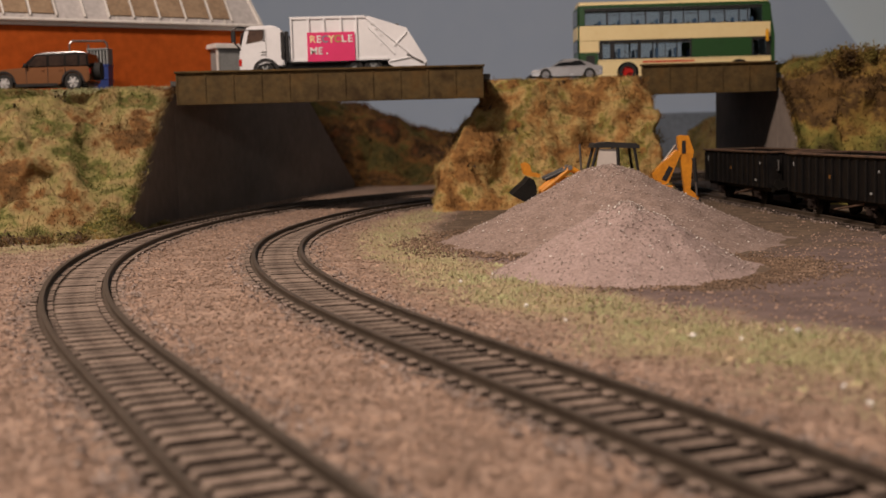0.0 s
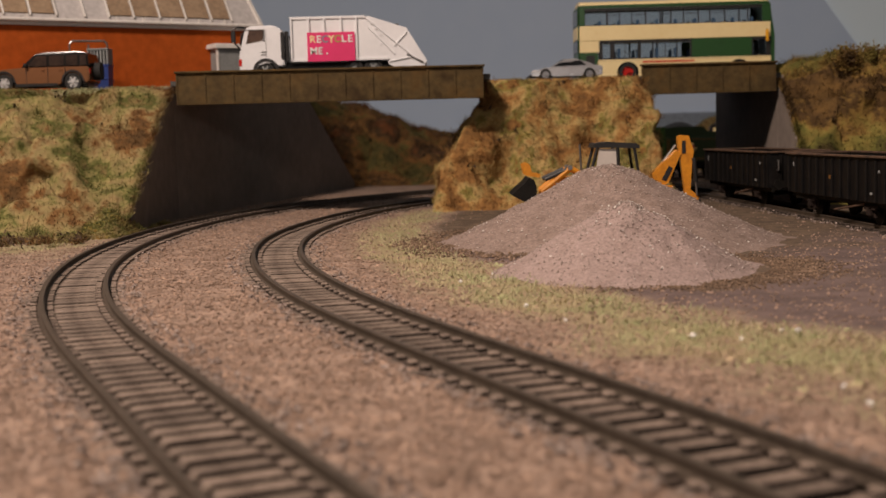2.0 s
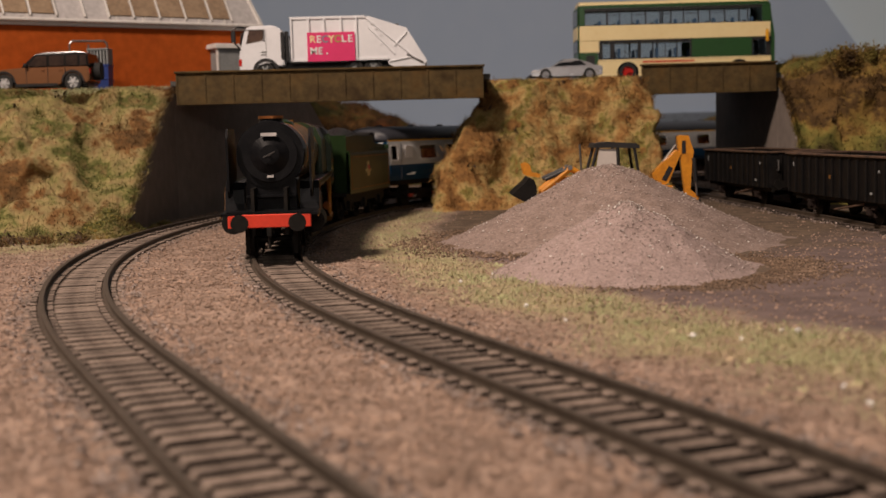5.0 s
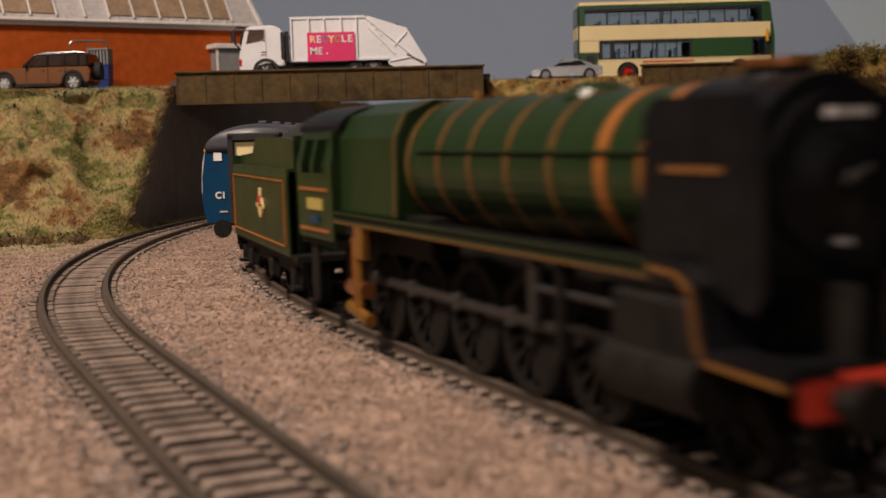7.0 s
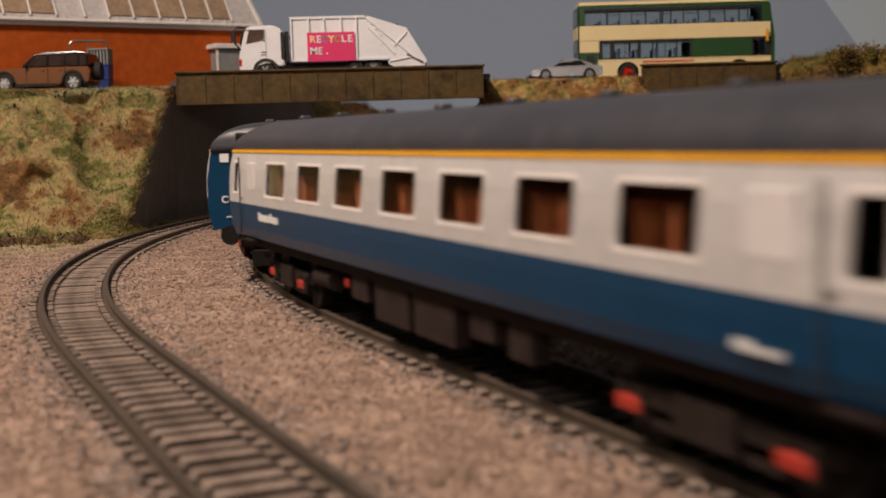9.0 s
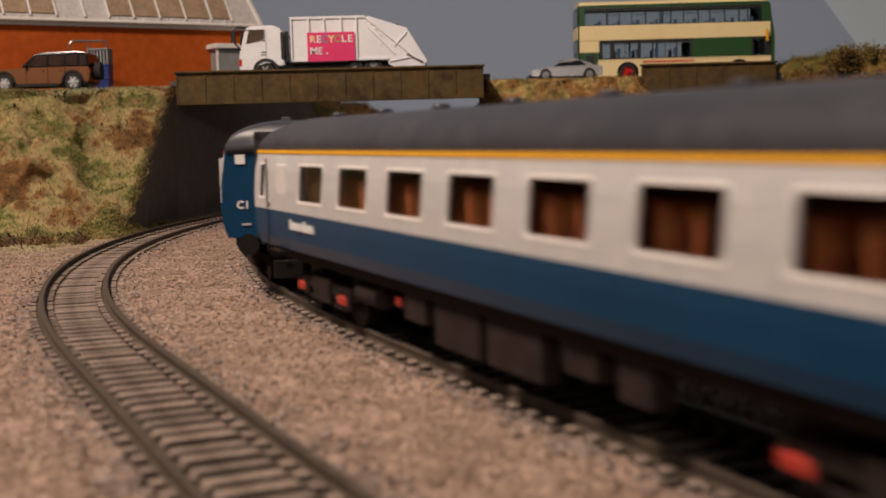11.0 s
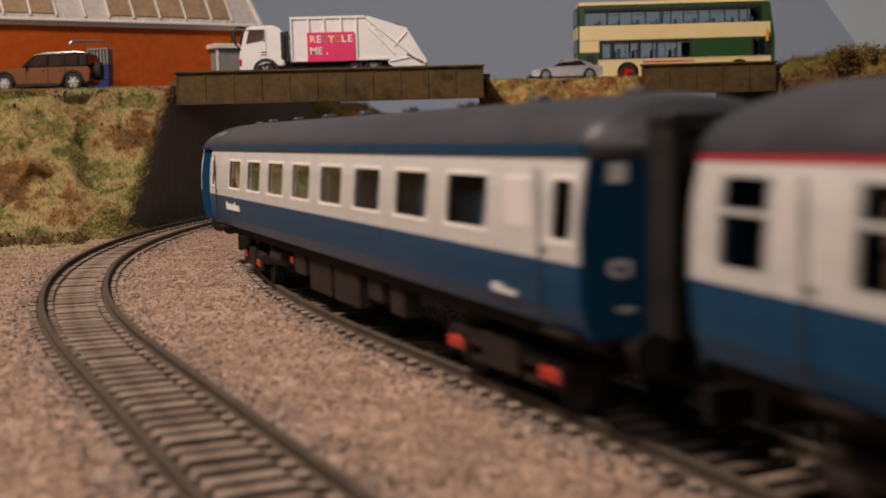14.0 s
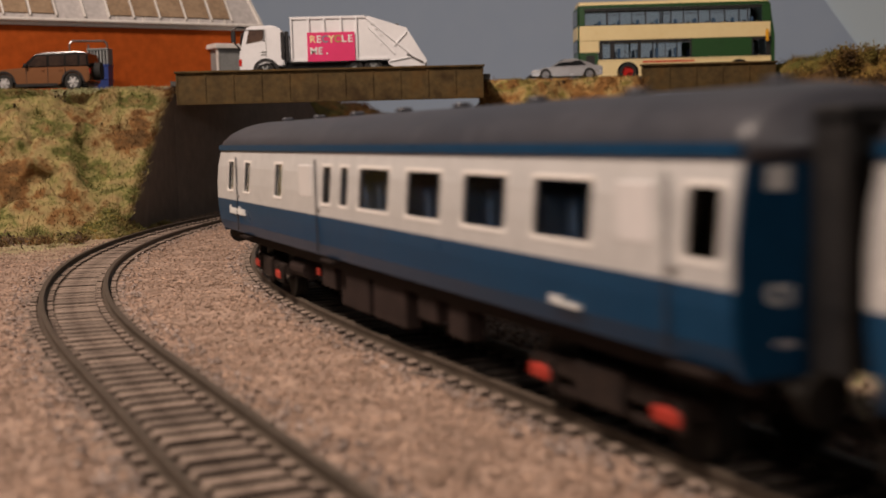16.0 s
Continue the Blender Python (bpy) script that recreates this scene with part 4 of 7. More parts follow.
def coach(label, band, windows, frosted, seats, red_boxes=True, transoms=False, doors=(), bars=(), stripe=None, first=False):
    """windows, frosted: (x0, x1) along the coach on the seen side."""
    c = thing("railway_coach", label, "railway coach", group="coaches of the train")
    zw0, zw1 = (0.0278, 0.0362) if not transoms else (0.0268, 0.0372)
    holes = [(a, b, zw0, zw1) for a, b in windows]
    for s in (-1, 1):
        part("lower_side", holed_wall(s, -CL, CL, [p for p in SIDE if p[0] <= 0.0250], []), M["coach_blue"], c, "rail-blue lower side panel")
        upper = part("upper_side", holed_wall(s, -CL, CL, [p for p in SIDE if p[0] >= 0.0250], holes), M["coach_white"], c, "pale grey upper side with window openings")
        for a, b in windows:
            bm = bmesh.new()
            y0, y1 = np.interp(zw0, [p[0] for p in SIDE], [p[1] for p in SIDE]), np.interp(zw1, [p[0] for p in SIDE], [p[1] for p in SIDE])
            vs = [bm.verts.new(q) for q in ((a, s * (y0 - 0.0005), zw0), (b, s * (y0 - 0.0005), zw0), (b, s * (y1 - 0.0005), zw1), (a, s * (y1 - 0.0005), zw1))]
            bm.faces.new(vs)
            bmesh.ops.solidify(bm, geom=bm.faces[:], thickness=0.0002)
            pane = part("pane", bm, M["coach_glass"], upper)
            pane.visible_shadow = False
            if transoms and b - a > 0.006:
                ym = np.interp(0.0332, [p[0] for p in SIDE], [p[1] for p in SIDE])
                part("transom", boxes([(a, b, s * ym - 0.0003, s * ym + 0.0003, 0.0329, 0.0335)]), M["coach_white"], upper)
            part("window_frame", holed_wall(s, a - 0.0004, b + 0.0004, [(zw0 - 0.0004, y0 + 0.00012), (zw1 + 0.0004, y1 + 0.00012)], [(a + 0.0002, b - 0.0002, zw0 + 0.0002, zw1 - 0.0002)], thick=0.0003), M["white_trim"] if not transoms else M["coach_white"], upper)
        for a, b in frosted:
            part("frosted_window", boxes([(a, b, s * 0.0182 - 0.0005, s * 0.0182 + 0.0005, *((0.0288, 0.0362) if not transoms else (0.0268, 0.0372)))], 0.0002), M["frosted"], upper, "frosted toilet window")
            if transoms:
                for x_ in np.linspace(a, b, 4):
                    part("glazing_bar", boxes([(x_ - 0.0004, x_ + 0.0004, s * 0.0184 - 0.0006, s * 0.0184 + 0.0006, 0.0268, 0.0372)]), M["coach_white"], upper)
        for a in doors:
            part("door_seam", boxes([(a - 0.00012, a + 0.00012, s * 0.0187 - 0.0003, s * 0.0187 + 0.00012, 0.0165, 0.0375)]), M["coach_roof"], upper)
            part("door_handle", boxes([(a + 0.0006, a + 0.0022, s * 0.0188 - 0.0003, s * 0.0188 + 0.0004, 0.0262, 0.0267)]), M["steel"], upper)
            part("footboard", boxes([(a - 0.001, a + 0.008, s * 0.0172 - 0.001, s * 0.0172 + 0.0008, 0.0146, 0.0151)]), M["underframe"], c)
        for a, b, z0, z1 in bars:
            n_ = max(2, round((b - a) / 0.0019))
            w_ = (b - a) / n_
            rows_ = [(a + i * w_, a + (i + (0.74 if i % 4 else 0.55)) * w_, s * 0.0186 - 0.0003, s * 0.0186 + 0.00018, z0, z1 + (0.0006 if i in (0, n_ - 4) else 0.0)) for i in range(n_)]
            part("lettering", boxes(rows_), M["marking"], c, "white lettering bars on the blue side")
        if stripe:
            part("cantrail_stripe", boxes([(-CL, CL, s * 0.0171 - 0.0004, s * 0.0171 + 0.0002, 0.0388, 0.0396 if stripe == "yellow" else 0.0393)]), M[stripe], c, "coloured line under the roof edge")
    # roof
    arc = [(math.cos(math.radians(a)), math.sin(math.radians(a))) for a in range(0, 181, 10)]
    rings = []
    for x, k in ((-CL - 0.0006, 0.80), (-CL + 0.0025, 0.92), (-CL + 0.008, 1.0), (0, 1.0), (CL - 0.008, 1.0), (CL - 0.0025, 0.92), (CL + 0.0006, 0.80)):
        rings.append([(x, 0.0173 * cx * (0.985 if k < 1 else 1), 0.0392 + 0.0084 * k * max(0, sz) ** 0.8) for cx, sz in arc] + [(x, -0.0165, 0.0386), (x, 0.0165, 0.0386)])
    part("roof", loft(rings), M["coach_roof"], c, "dark grey rounded roof", True)
    if band:
        for s in (-1, 1):
            part("roof_edge", boxes([(-CL, CL, s * 0.0172 - 0.0005, s * 0.0172 + 0.0002, 0.0393, 0.0408)]), M["coach_blue"], c, "blue strip along the roof edge")
    for x in np.linspace(-CL + 0.016, CL - 0.016, 8):
        part("roof_vent", boxes([(x - 0.0016, x + 0.0016, -0.0016, 0.0016, 0.0472, 0.0486)], 0.0005), M["coach_roof"], c)
    # ends
    for e in (-1, 1):
        end = part("coach_end", loft([[(e * (CL + o), y, z) for y, z in [(-0.0170, 0.0150), (0.0170, 0.0150), (0.0184, 0.0225), (0.0184, 0.030), (0.0170, 0.0391), (0.0145, 0.0430), (0.008, 0.0455), (-0.008, 0.0455), (-0.0145, 0.0430), (-0.0170, 0.0391), (-0.0184, 0.030), (-0.0184, 0.0225)]] for o in (-0.0010, 0.0002)]), M["coach_blue"], c, "blue coach end")
        part("gangway", boxes([(e * (CL + 0.0001) if e > 0 else -CL - 0.0062, CL + 0.0062 if e > 0 else -CL - 0.0001, -0.0086, -0.0066, 0.0150, 0.0440), (CL + 0.0001 if e > 0 else -CL - 0.0062, CL + 0.0062 if e > 0 else -CL - 0.0001, 0.0066, 0.0086, 0.0150, 0.0440), (CL + 0.0001 if e > 0 else -CL - 0.0062, CL + 0.0062 if e > 0 else -CL - 0.0001, -0.0086, 0.0086, 0.0420, 0.0445)], 0.0003), M["black"], end, "black rubber gangway")
        part("gangway_door", boxes([(min(e * (CL + 0.0006), e * (CL + 0.0050)), max(e * (CL + 0.0006), e * (CL + 0.0050)), -0.0064, 0.0064, 0.0155, 0.0415)]), M["bus_cream"] if e > 0 and first else M["black"], end, "end door inside the gangway")
        for s in (-1, 1):
            part("sign_plate", boxes([(min(e * CL, e * (CL + 0.0005)), max(e * CL, e * (CL + 0.0005)), s * 0.0128 - 0.0015, s * 0.0128 + 0.0012, 0.0356, 0.0382)]), M["marking"], end, "small white warning plate")
            part("sign_plate", boxes([(min(e * CL, e * (CL + 0.0005)), max(e * CL, e * (CL + 0.0005)), s * 0.0120 - 0.0010, s * 0.0120 + 0.0016, 0.0185, 0.0190)]), M["sheet"], end)
            bm = rod((e * (CL + 0.0003), s * 0.0112, 0.0135), (e * (CL + 0.0055), s * 0.0112, 0.0135), 0.0010, 10)
            cyl(bm, (e * (CL + 0.0052), s * 0.0112, 0.0135), (e * (CL + 0.0062), s * 0.0112, 0.0135), 0.0030, 16)
            part("buffer", bm, M["soot"], c)
        text_mesh("C1", 0.0030, M["marking"], end, Matrix.Translation((e * (CL + 0.0004), -e * 0.0125, 0.0232)) @ Matrix.Rotation(math.radians(90 * e), 4, "Z") @ Matrix.Rotation(math.radians(90), 4, "X"), label="white class code on the end")
        part("coupling", boxes([(min(e * (CL - 0.012), e * (CL + 0.0085)), max(e * (CL - 0.012), e * (CL + 0.0085)), -0.0012, 0.0012, 0.0065, 0.0085), (min(e * (CL + 0.0070), e * (CL + 0.0085)), max(e * (CL + 0.0070), e * (CL + 0.0085)), -0.0045, 0.0045, 0.0040, 0.0090)], 0.0002), M["soot"], c)
    # inside
    part("floor", boxes([(-CL + 0.001, CL - 0.001, -0.0168, 0.0168, 0.0165, 0.0178)]), M["interior"], c)
    for x in (-CL + 0.0335, CL - 0.0335):
        part("partition", boxes([(x - 0.0004, x + 0.0004, -0.0165, 0.0165, 0.0178, 0.0388)]), M["interior"], c)
    for i, x in enumerate(np.linspace(-CL + 0.040, CL - 0.040, 14)):
        for y in (-0.0125, -0.0055, 0.0055, 0.0125):
            share("seat", SEATS[seats], c, pose(x, y, 0.0178, 0, 0, 0 if i % 2 else 180))
    for x in np.linspace(-CL + 0.047, CL - 0.047, 7):
        part("table", boxes([(x - 0.003, x + 0.003, -0.0165, -0.006, 0.0247, 0.0252), (x - 0.0005, x + 0.0005, -0.0125, -0.0115, 0.0178, 0.0247)]), M["frosted"], c)
    # underframe
    part("solebar", boxes([(-CL + 0.001, CL - 0.001, -0.0150, -0.0140, 0.0128, 0.0156)]), M["underframe"], c)
    part("solebar", boxes([(-CL + 0.001, CL - 0.001, 0.0140, 0.0150, 0.0128, 0.0156)]), M["underframe"], c)
    part("floor_pan", boxes([(-CL + 0.001, CL - 0.001, -0.0139, 0.0139, 0.0140, 0.0152)]), M["underframe"], c)
    for s in (-1, 1):
        for x0, x1, z0 in ((-0.036, -0.026, 0.0075), (-0.021, -0.002, 0.0048), (0.001, 0.020, 0.0048), (0.027, 0.036, 0.0080), (0.042, 0.050, 0.0068)):
            part("equipment_box", boxes([(x0, x1, s * 0.0128 - 0.0018, s * 0.0128 + 0.0018, z0, 0.0138)], 0.0003), M["frame_brown"], c)
        part("air_tank", cyl(bmesh.new(), (-0.066, s * 0.0122, 0.0094), (-0.053, s * 0.0122, 0.0094), 0.0024, 14), M["frame_brown"], c)
        part("data_panel", boxes([(-0.0395, -0.0375, s * 0.0147 - 0.0002, s * 0.0147 + 0.0002, 0.0098, 0.0114)]), M["axlebox_red"], c)
    for e, bx in ((1, 0.093), (-1, -0.093)):
        bg_ = share("bogie", BOGIE, c, pose(bx, 0, 0))
        BOGIES.append((c, bg_, bx))
        for ax in (-0.0170, 0.0170):
            w = share("wheelset", AXLE, bg_, pose(ax, 0, 0.0062))
            WHEELSETS.append((w, ax, 0.0062, 0.0062))
            for s in (-1, 1):
                share("axlebox", AXLEBOX if red_boxes else DULLBOX, bg_, pose(ax, s * 0.0131, 0.0062), "red axlebox cover" if red_boxes else "")
    return c


BIG7 = [(x - 0.0090, x + 0.0090) for x in np.linspace(-0.0831, 0.0908, 7)]
BIG8 = [(x - 0.0087, x + 0.0087) for x in np.linspace(-0.0920, 0.0927, 8)]
FIRST = dict(windows=[(-0.1275, -0.1225), *BIG7, (0.1235, 0.1300)], frosted=[(-0.1105, -0.1030), (0.1080, 0.1165)], doors=(-0.1190, 0.1205), bars=((-0.0990, -0.0800, 0.0211, 0.0228), (0.1065, 0.1155, 0.0188, 0.0194)))
coach_1 = coach("blue and grey first-class coach with a yellow roof line", False, first=True, seats="seat_orange", stripe="yellow", **FIRST)
coach_2 = coach("second blue and grey coach with a yellow roof line", False, seats="seat_orange", stripe="yellow", **FIRST)
MK1 = [(-0.1261, -0.1161), (-0.1014, -0.0898), (-0.0773, -0.0633), (-0.0534, -0.0388), (-0.0284, -0.0172), (-0.0031, 0.0077), (0.0238, 0.0292), (0.0429, 0.0531), (0.0681, 0.0783), (0.0868, 0.0922), (0.1018, 0.1118)]
coach_3 = coach("older blue and grey coach with divided windows and a red line", False, MK1, [(0.1122, 0.1275)], "seat_maroon", False, True, (-0.1090, 0.0210, 0.0845), ((-0.0700, -0.0345, 0.0206, 0.0224), (0.1040, 0.1130, 0.0188, 0.0194)), "line_red")
coach_4 = coach("blue and grey coach with eight large windows", True, [(-0.1285, -0.1235), *BIG8, (0.1235, 0.1300)], [(0.1085, 0.1165)], "seat_blue", bars=((-0.1040, -0.0850, 0.0211, 0.0228), (0.1040, 0.1130, 0.0188, 0.0194)), doors=(-0.1205, 0.1205))
BRAKE = [(-0.1180, -0.1105), (-0.0975, -0.0905), (-0.0636, -0.0560), (-0.0212, -0.0145), (-0.0080, -0.0022), (0.0046, 0.0230), (0.0322, 0.0490), (0.0584, 0.0750), (0.0840, 0.1012), (0.1225, 0.1300)]
coach_5 = coach("blue and grey brake coach with guard's doors and four large windows", True, BRAKE, [(-0.0390, -0.0290), (0.1080, 0.1160)], "seat_blue", bars=((-0.1150, -0.0960, 0.0211, 0.0228), (0.0900, 0.0990, 0.0188, 0.0194)), doors=(-0.1050, -0.0245, 0.1195))
COACHES = [coach_1, coach_2, coach_3, coach_4, coach_5]

# ---- locomotive ----
loco = thing("steam_locomotive", "green express steam locomotive with orange lining and black smokebox", "locomotive")


def tube(x0, x1, r, z, n=36, r2=None):
    return cyl(bmesh.new(), (x0, 0, z), (x1, 0, z), r, n, r2)


AX = 0.0367
boiler = part("boiler", tube(-0.042, 0.0415, 0.0124, AX, 40, 0.0116), M["loco_green"], loco, "green boiler", False)
for x in (-0.040, -0.026, -0.013, 0.001, 0.015):
    part("boiler_band", tube(x - 0.0005, x + 0.0005, 0.0126 - (x + 0.042) * 0.0096, AX, 40), M["lining_dim"], boiler, "orange lined boiler band")
for x in (0.0295, 0.0405):
    part("boiler_band", tube(x - 0.0013, x + 0.0013, 0.0119, AX, 40), M["lining"], boiler, "broad orange lined band")
smokebox = part("smokebox", tube(0.0420, 0.0625, 0.0121, AX, 40), M["loco_black"], loco, "black smokebox")
part("smokebox_door", cyl(tube(0.0625, 0.0640, 0.0098, AX, 32), (0.064, 0, AX), (0.0655, 0, AX), 0.0070, 32, 0.0035), M["loco_black"], smokebox)
part("number_plate", boxes([(0.0648, 0.0658, -0.0028, 0.0028, AX + 0.0066, AX + 0.0078)]), M["sheet"], smokebox, "white number bar")
part("shed_plate", boxes([(0.0640, 0.0648, -0.0012, 0.0012, AX - 0.0082, AX - 0.0074)]), M["sheet"], smokebox)
part("door_dart", cyl(rod((0.0655, 0, AX), (0.0672, 0, AX), 0.0005), (0.0668, -0.002, AX - 0.001), (0.0668, 0.002, AX + 0.001), 0.0003, 6), M["rod_steel"], smokebox)
part("chimney", cyl(cyl(bmesh.new(), (0.053, 0, AX + 0.0110), (0.053, 0, AX + 0.0122), 0.0052, 24, 0.0042), (0.053, 0, AX + 0.0120), (0.053, 0, AX + 0.0130), 0.0042, 24), M["loco_black"], loco)
part("chimney_cap", cyl(bmesh.new(), (0.053, 0, AX + 0.0130), (0.053, 0, AX + 0.0140), 0.0046, 24), M["copper"], loco, "copper chimney cap")
part("dome", cyl(cyl(bmesh.new(), (0.010, 0, AX + 0.0108), (0.010, 0, AX + 0.0122), 0.0058, 24, 0.0050), (0.010, 0, AX + 0.0122), (0.010, 0, AX + 0.0132), 0.0050, 24, 0.0028), M["loco_green"], loco)
for y in (-0.002, 0.002):
    part("safety_valve", rod((-0.030, y, AX + 0.012), (-0.030, y, AX + 0.0136), 0.0009), M["brass"], loco)
fire = [(-0.0148, 0.0265), (0.0148, 0.0265), (0.0145, 0.0420), (0.0120, 0.0468), (0.0060, 0.0492), (-0.0060, 0.0492), (-0.0120, 0.0468), (-0.0145, 0.0420)]
part("firebox", loft([[(x, a * k, b) for a, b in fire] for x, k in ((-0.074, 1.0), (-0.042, 0.95))]), M["loco_green"], loco, "green square-shouldered firebox")
part("firebox_band", loft([[(x, a * 0.955, b + (0.0001 if b > 0.03 else 0)) for a, b in fire] for x in (-0.0437, -0.0431)]), M["lining_dim"], loco)
# running plate
for s in (-1, 1):
    part("running_plate", boxes([(-0.072, 0.050, s * 0.0135 - 0.0035, s * 0.0135 + 0.0035, 0.0252, 0.0262)]), M["loco_black"], loco)
    part("valance", boxes([(-0.072, 0.0495, s * 0.0168 - 0.0002, s * 0.0168 + 0.0002, 0.0242, 0.0266)]), M["loco_green"], loco, "green valance with orange edge")
    part("lining", boxes([(-0.072, 0.0495, s * 0.01705 - 0.0001, s * 0.01705 + 0.0001, 0.0243, 0.0246)]), M["lining_dim"], loco)
    rings = [(0.0495, 0.0266), (0.0560, 0.0262), (0.0590, 0.0240), (0.0602, 0.0190), (0.0610, 0.0165), (0.0755, 0.0160)]
    bm = bmesh.new()
    for (xa, za), (xb, zb_) in zip(rings, rings[1:]):
        d_ = Vector((xb - xa, 0, zb_ - za))
        box(bm, 0, d_.length, -0.0035, 0.0035, -0.0005, 0.0005, m=Matrix.Translation((xa, s * 0.0135, za)) @ d_.to_track_quat("X", "Z").to_matrix().to_4x4())
    part("front_drop_plate", bm, M["loco_black"], loco)
    bm = bmesh.new()
    for (xa, za), (xb, zb_) in zip(rings, rings[1:]):
        d_ = Vector((xb - xa, 0, zb_ - za))
        box(bm, 0, d_.length, -0.0002, 0.0002, -0.0012, -0.0006, m=Matrix.Translation((xa, s * 0.0171, za)) @ d_.to_track_quat("X", "Z").to_matrix().to_4x4())
    part("front_lining", bm, M["lining_dim"], loco)
    plate_ = part("smoke_deflector", extrude_profile([(0.0445, 0.0275), (0.0670, 0.0215), (0.0690, 0.0240), (0.0690, 0.0430), (0.0665, 0.0462), (0.0480, 0.0462), (0.0455, 0.0440)], s * 0.0146 - 0.0004, s * 0.0146 + 0.0004), M["loco_black"], loco, "black smoke deflector plate")
    part("name_plate", boxes([(0.050, 0.062, s * 0.0151 - 0.0002, s * 0.0151 + 0.0002, 0.0372, 0.0380)]), M["lining_dim"], plate_, "brass name bar")
    part("cylinder_block", cyl(boxes([(0.0405, 0.0590, s * 0.0150 - 0.0022, s * 0.0150 + 0.0022, 0.0085, 0.0225)], 0.0008), (0.0395, s * 0.0145, 0.0122), (0.0600, s * 0.0145, 0.0122), 0.0042, 20), M["soot"], loco)
    part("slide_bar", boxes([(0.0240, 0.0405, s * 0.0150 - 0.0008, s * 0.0150 + 0.0008, 0.0143, 0.0152), (0.0245, 0.0260, s * 0.0150 - 0.0012, s * 0.0150 + 0.0012, 0.0100, 0.0260)]), M["soot"], loco)
    part("expansion_link", boxes([(0.0150, 0.0172, s * 0.0150 - 0.0008, s * 0.0150 + 0.0008, 0.0130, 0.0235), (0.0160, 0.0400, s * 0.0150 - 0.0005, s * 0.0150 + 0.0005, 0.0190, 0.0200)], 0.0002), M["rod_steel"], loco)
    part("injector_pipe", rod((-0.060, s * 0.0158, 0.0225), (-0.060, s * 0.0158, 0.0060), 0.0010), M["brass"], loco, "brass injector pipe below the cab")
    part("injector_pipe", rod((-0.066, s * 0.0158, 0.0070), (-0.054, s * 0.0158, 0.0052), 0.0013), M["brass"], loco)
    part("injector_pipe", rod((-0.064, s * 0.0152, 0.0215), (-0.064, s * 0.0152, 0.0080), 0.0008), M["copper"], loco)
    part("injector_body", rod((-0.0575, s * 0.0148, 0.0110), (-0.0670, s * 0.0148, 0.0110), 0.0018, 10), M["copper"], loco)
    part("clack_box", boxes([(-0.0600, -0.0550, s * 0.0160 - 0.0010, s * 0.0160 + 0.0010, 0.0175, 0.0245)], 0.0003), M["brass"], loco)
    part("boiler_pipe", rod((-0.036, s * 0.0125, 0.0395), (0.040, s * 0.0118, 0.0395), 0.0003, 6), M["loco_green"], loco)
    part("cab_step", boxes([(-0.0940, -0.0890, s * 0.0158 - 0.0010, s * 0.0158 + 0.0010, 0.0045, 0.0055), (-0.0940, -0.0890, s * 0.0150 - 0.0003, s * 0.0150 + 0.0003, 0.0045, 0.0240)]), M["soot"], loco)
    bm = holed_wall(s, -0.0980, -0.0730, [(0.0200, 0.0168), (0.0365, 0.0170), (0.0440, 0.0150)], [(-0.0935, -0.0870, 0.0345, 0.0420), (-0.0850, -0.0780, 0.0345, 0.0420)])
    cab_side = part("cab_side", bm, M["loco_green"], loco, "green lined cab side")
    part("number_bar", boxes([(-0.0900, -0.0790, s * 0.0170 - 0.0003, s * 0.0170 + 0.0002, 0.0265, 0.0290)]), M["number"], cab_side, "cream number bar")
    part("route_disc", boxes([(-0.0875, -0.0820, s * 0.0170 - 0.0003, s * 0.0170 + 0.0002, 0.0235, 0.0250)]), M["coach_blue"], cab_side, "blue route bar")
    for z in (0.0220, 0.0310):
        part("lining", boxes([(-0.0960, -0.0750, s * 0.0170 - 0.0003, s * 0.0170 + 0.00015, z - 0.0003, z + 0.0003)]), M["lining"], cab_side)
    part("cab_window_frame", holed_wall(s, -0.0945, -0.0770, [(0.0338, 0.01715), (0.0365, 0.0172), (0.0427, 0.0156)], [(-0.0935, -0.0870, 0.0345, 0.0420), (-0.0850, -0.0780, 0.0345, 0.0420)], thick=0.0003), M["loco_green"], cab_side)
part("cab_front", boxes([(-0.0740, -0.0730, -0.0165, 0.0165, 0.0250, 0.0440)]), M["loco_green"], loco)
arc = [(0.0152 * math.cos(math.radians(a)), 0.0438 + 0.0058 * math.sin(math.radians(a))) for a in range(0, 181, 12)]
part("cab_roof", loft([[(x, y, z) for y, z in arc] for x in (-0.1005, -0.0725)]), M["loco_black"], loco, "curved black cab roof", False)
part("cab_floor", boxes([(-0.0985, -0.0730, -0.0160, 0.0160, 0.0185, 0.0200)]), M["soot"], loco)
part("backhead", boxes([(-0.0780, -0.0740, -0.0110, 0.0110, 0.0200, 0.0430)], 0.001), M["soot"], loco)
for s in (-1, 1):
    part("main_frame", boxes([(-0.096, 0.0740, s * 0.0058 - 0.0006, s * 0.0058 + 0.0006, 0.0085, 0.0250)]), M["soot"], loco)
part("ashpan", boxes([(-0.062, -0.030, -0.0120, 0.0120, 0.0190, 0.0270)]), M["soot"], loco)
part("smokebox_saddle", boxes([(0.042, 0.060, -0.0090, 0.0090, 0.0160, 0.0285)], 0.001), M["loco_black"], loco)
part("buffer_beam", boxes([(0.0740, 0.0755, -0.0146, 0.0146, 0.0112, 0.0160)], 0.0003), M["beam_red"], loco, "red buffer beam")
part("beam_top_plate", boxes([(0.0600, 0.0750, -0.0150, 0.0150, 0.0162, 0.0170)]), M["loco_black"], loco)
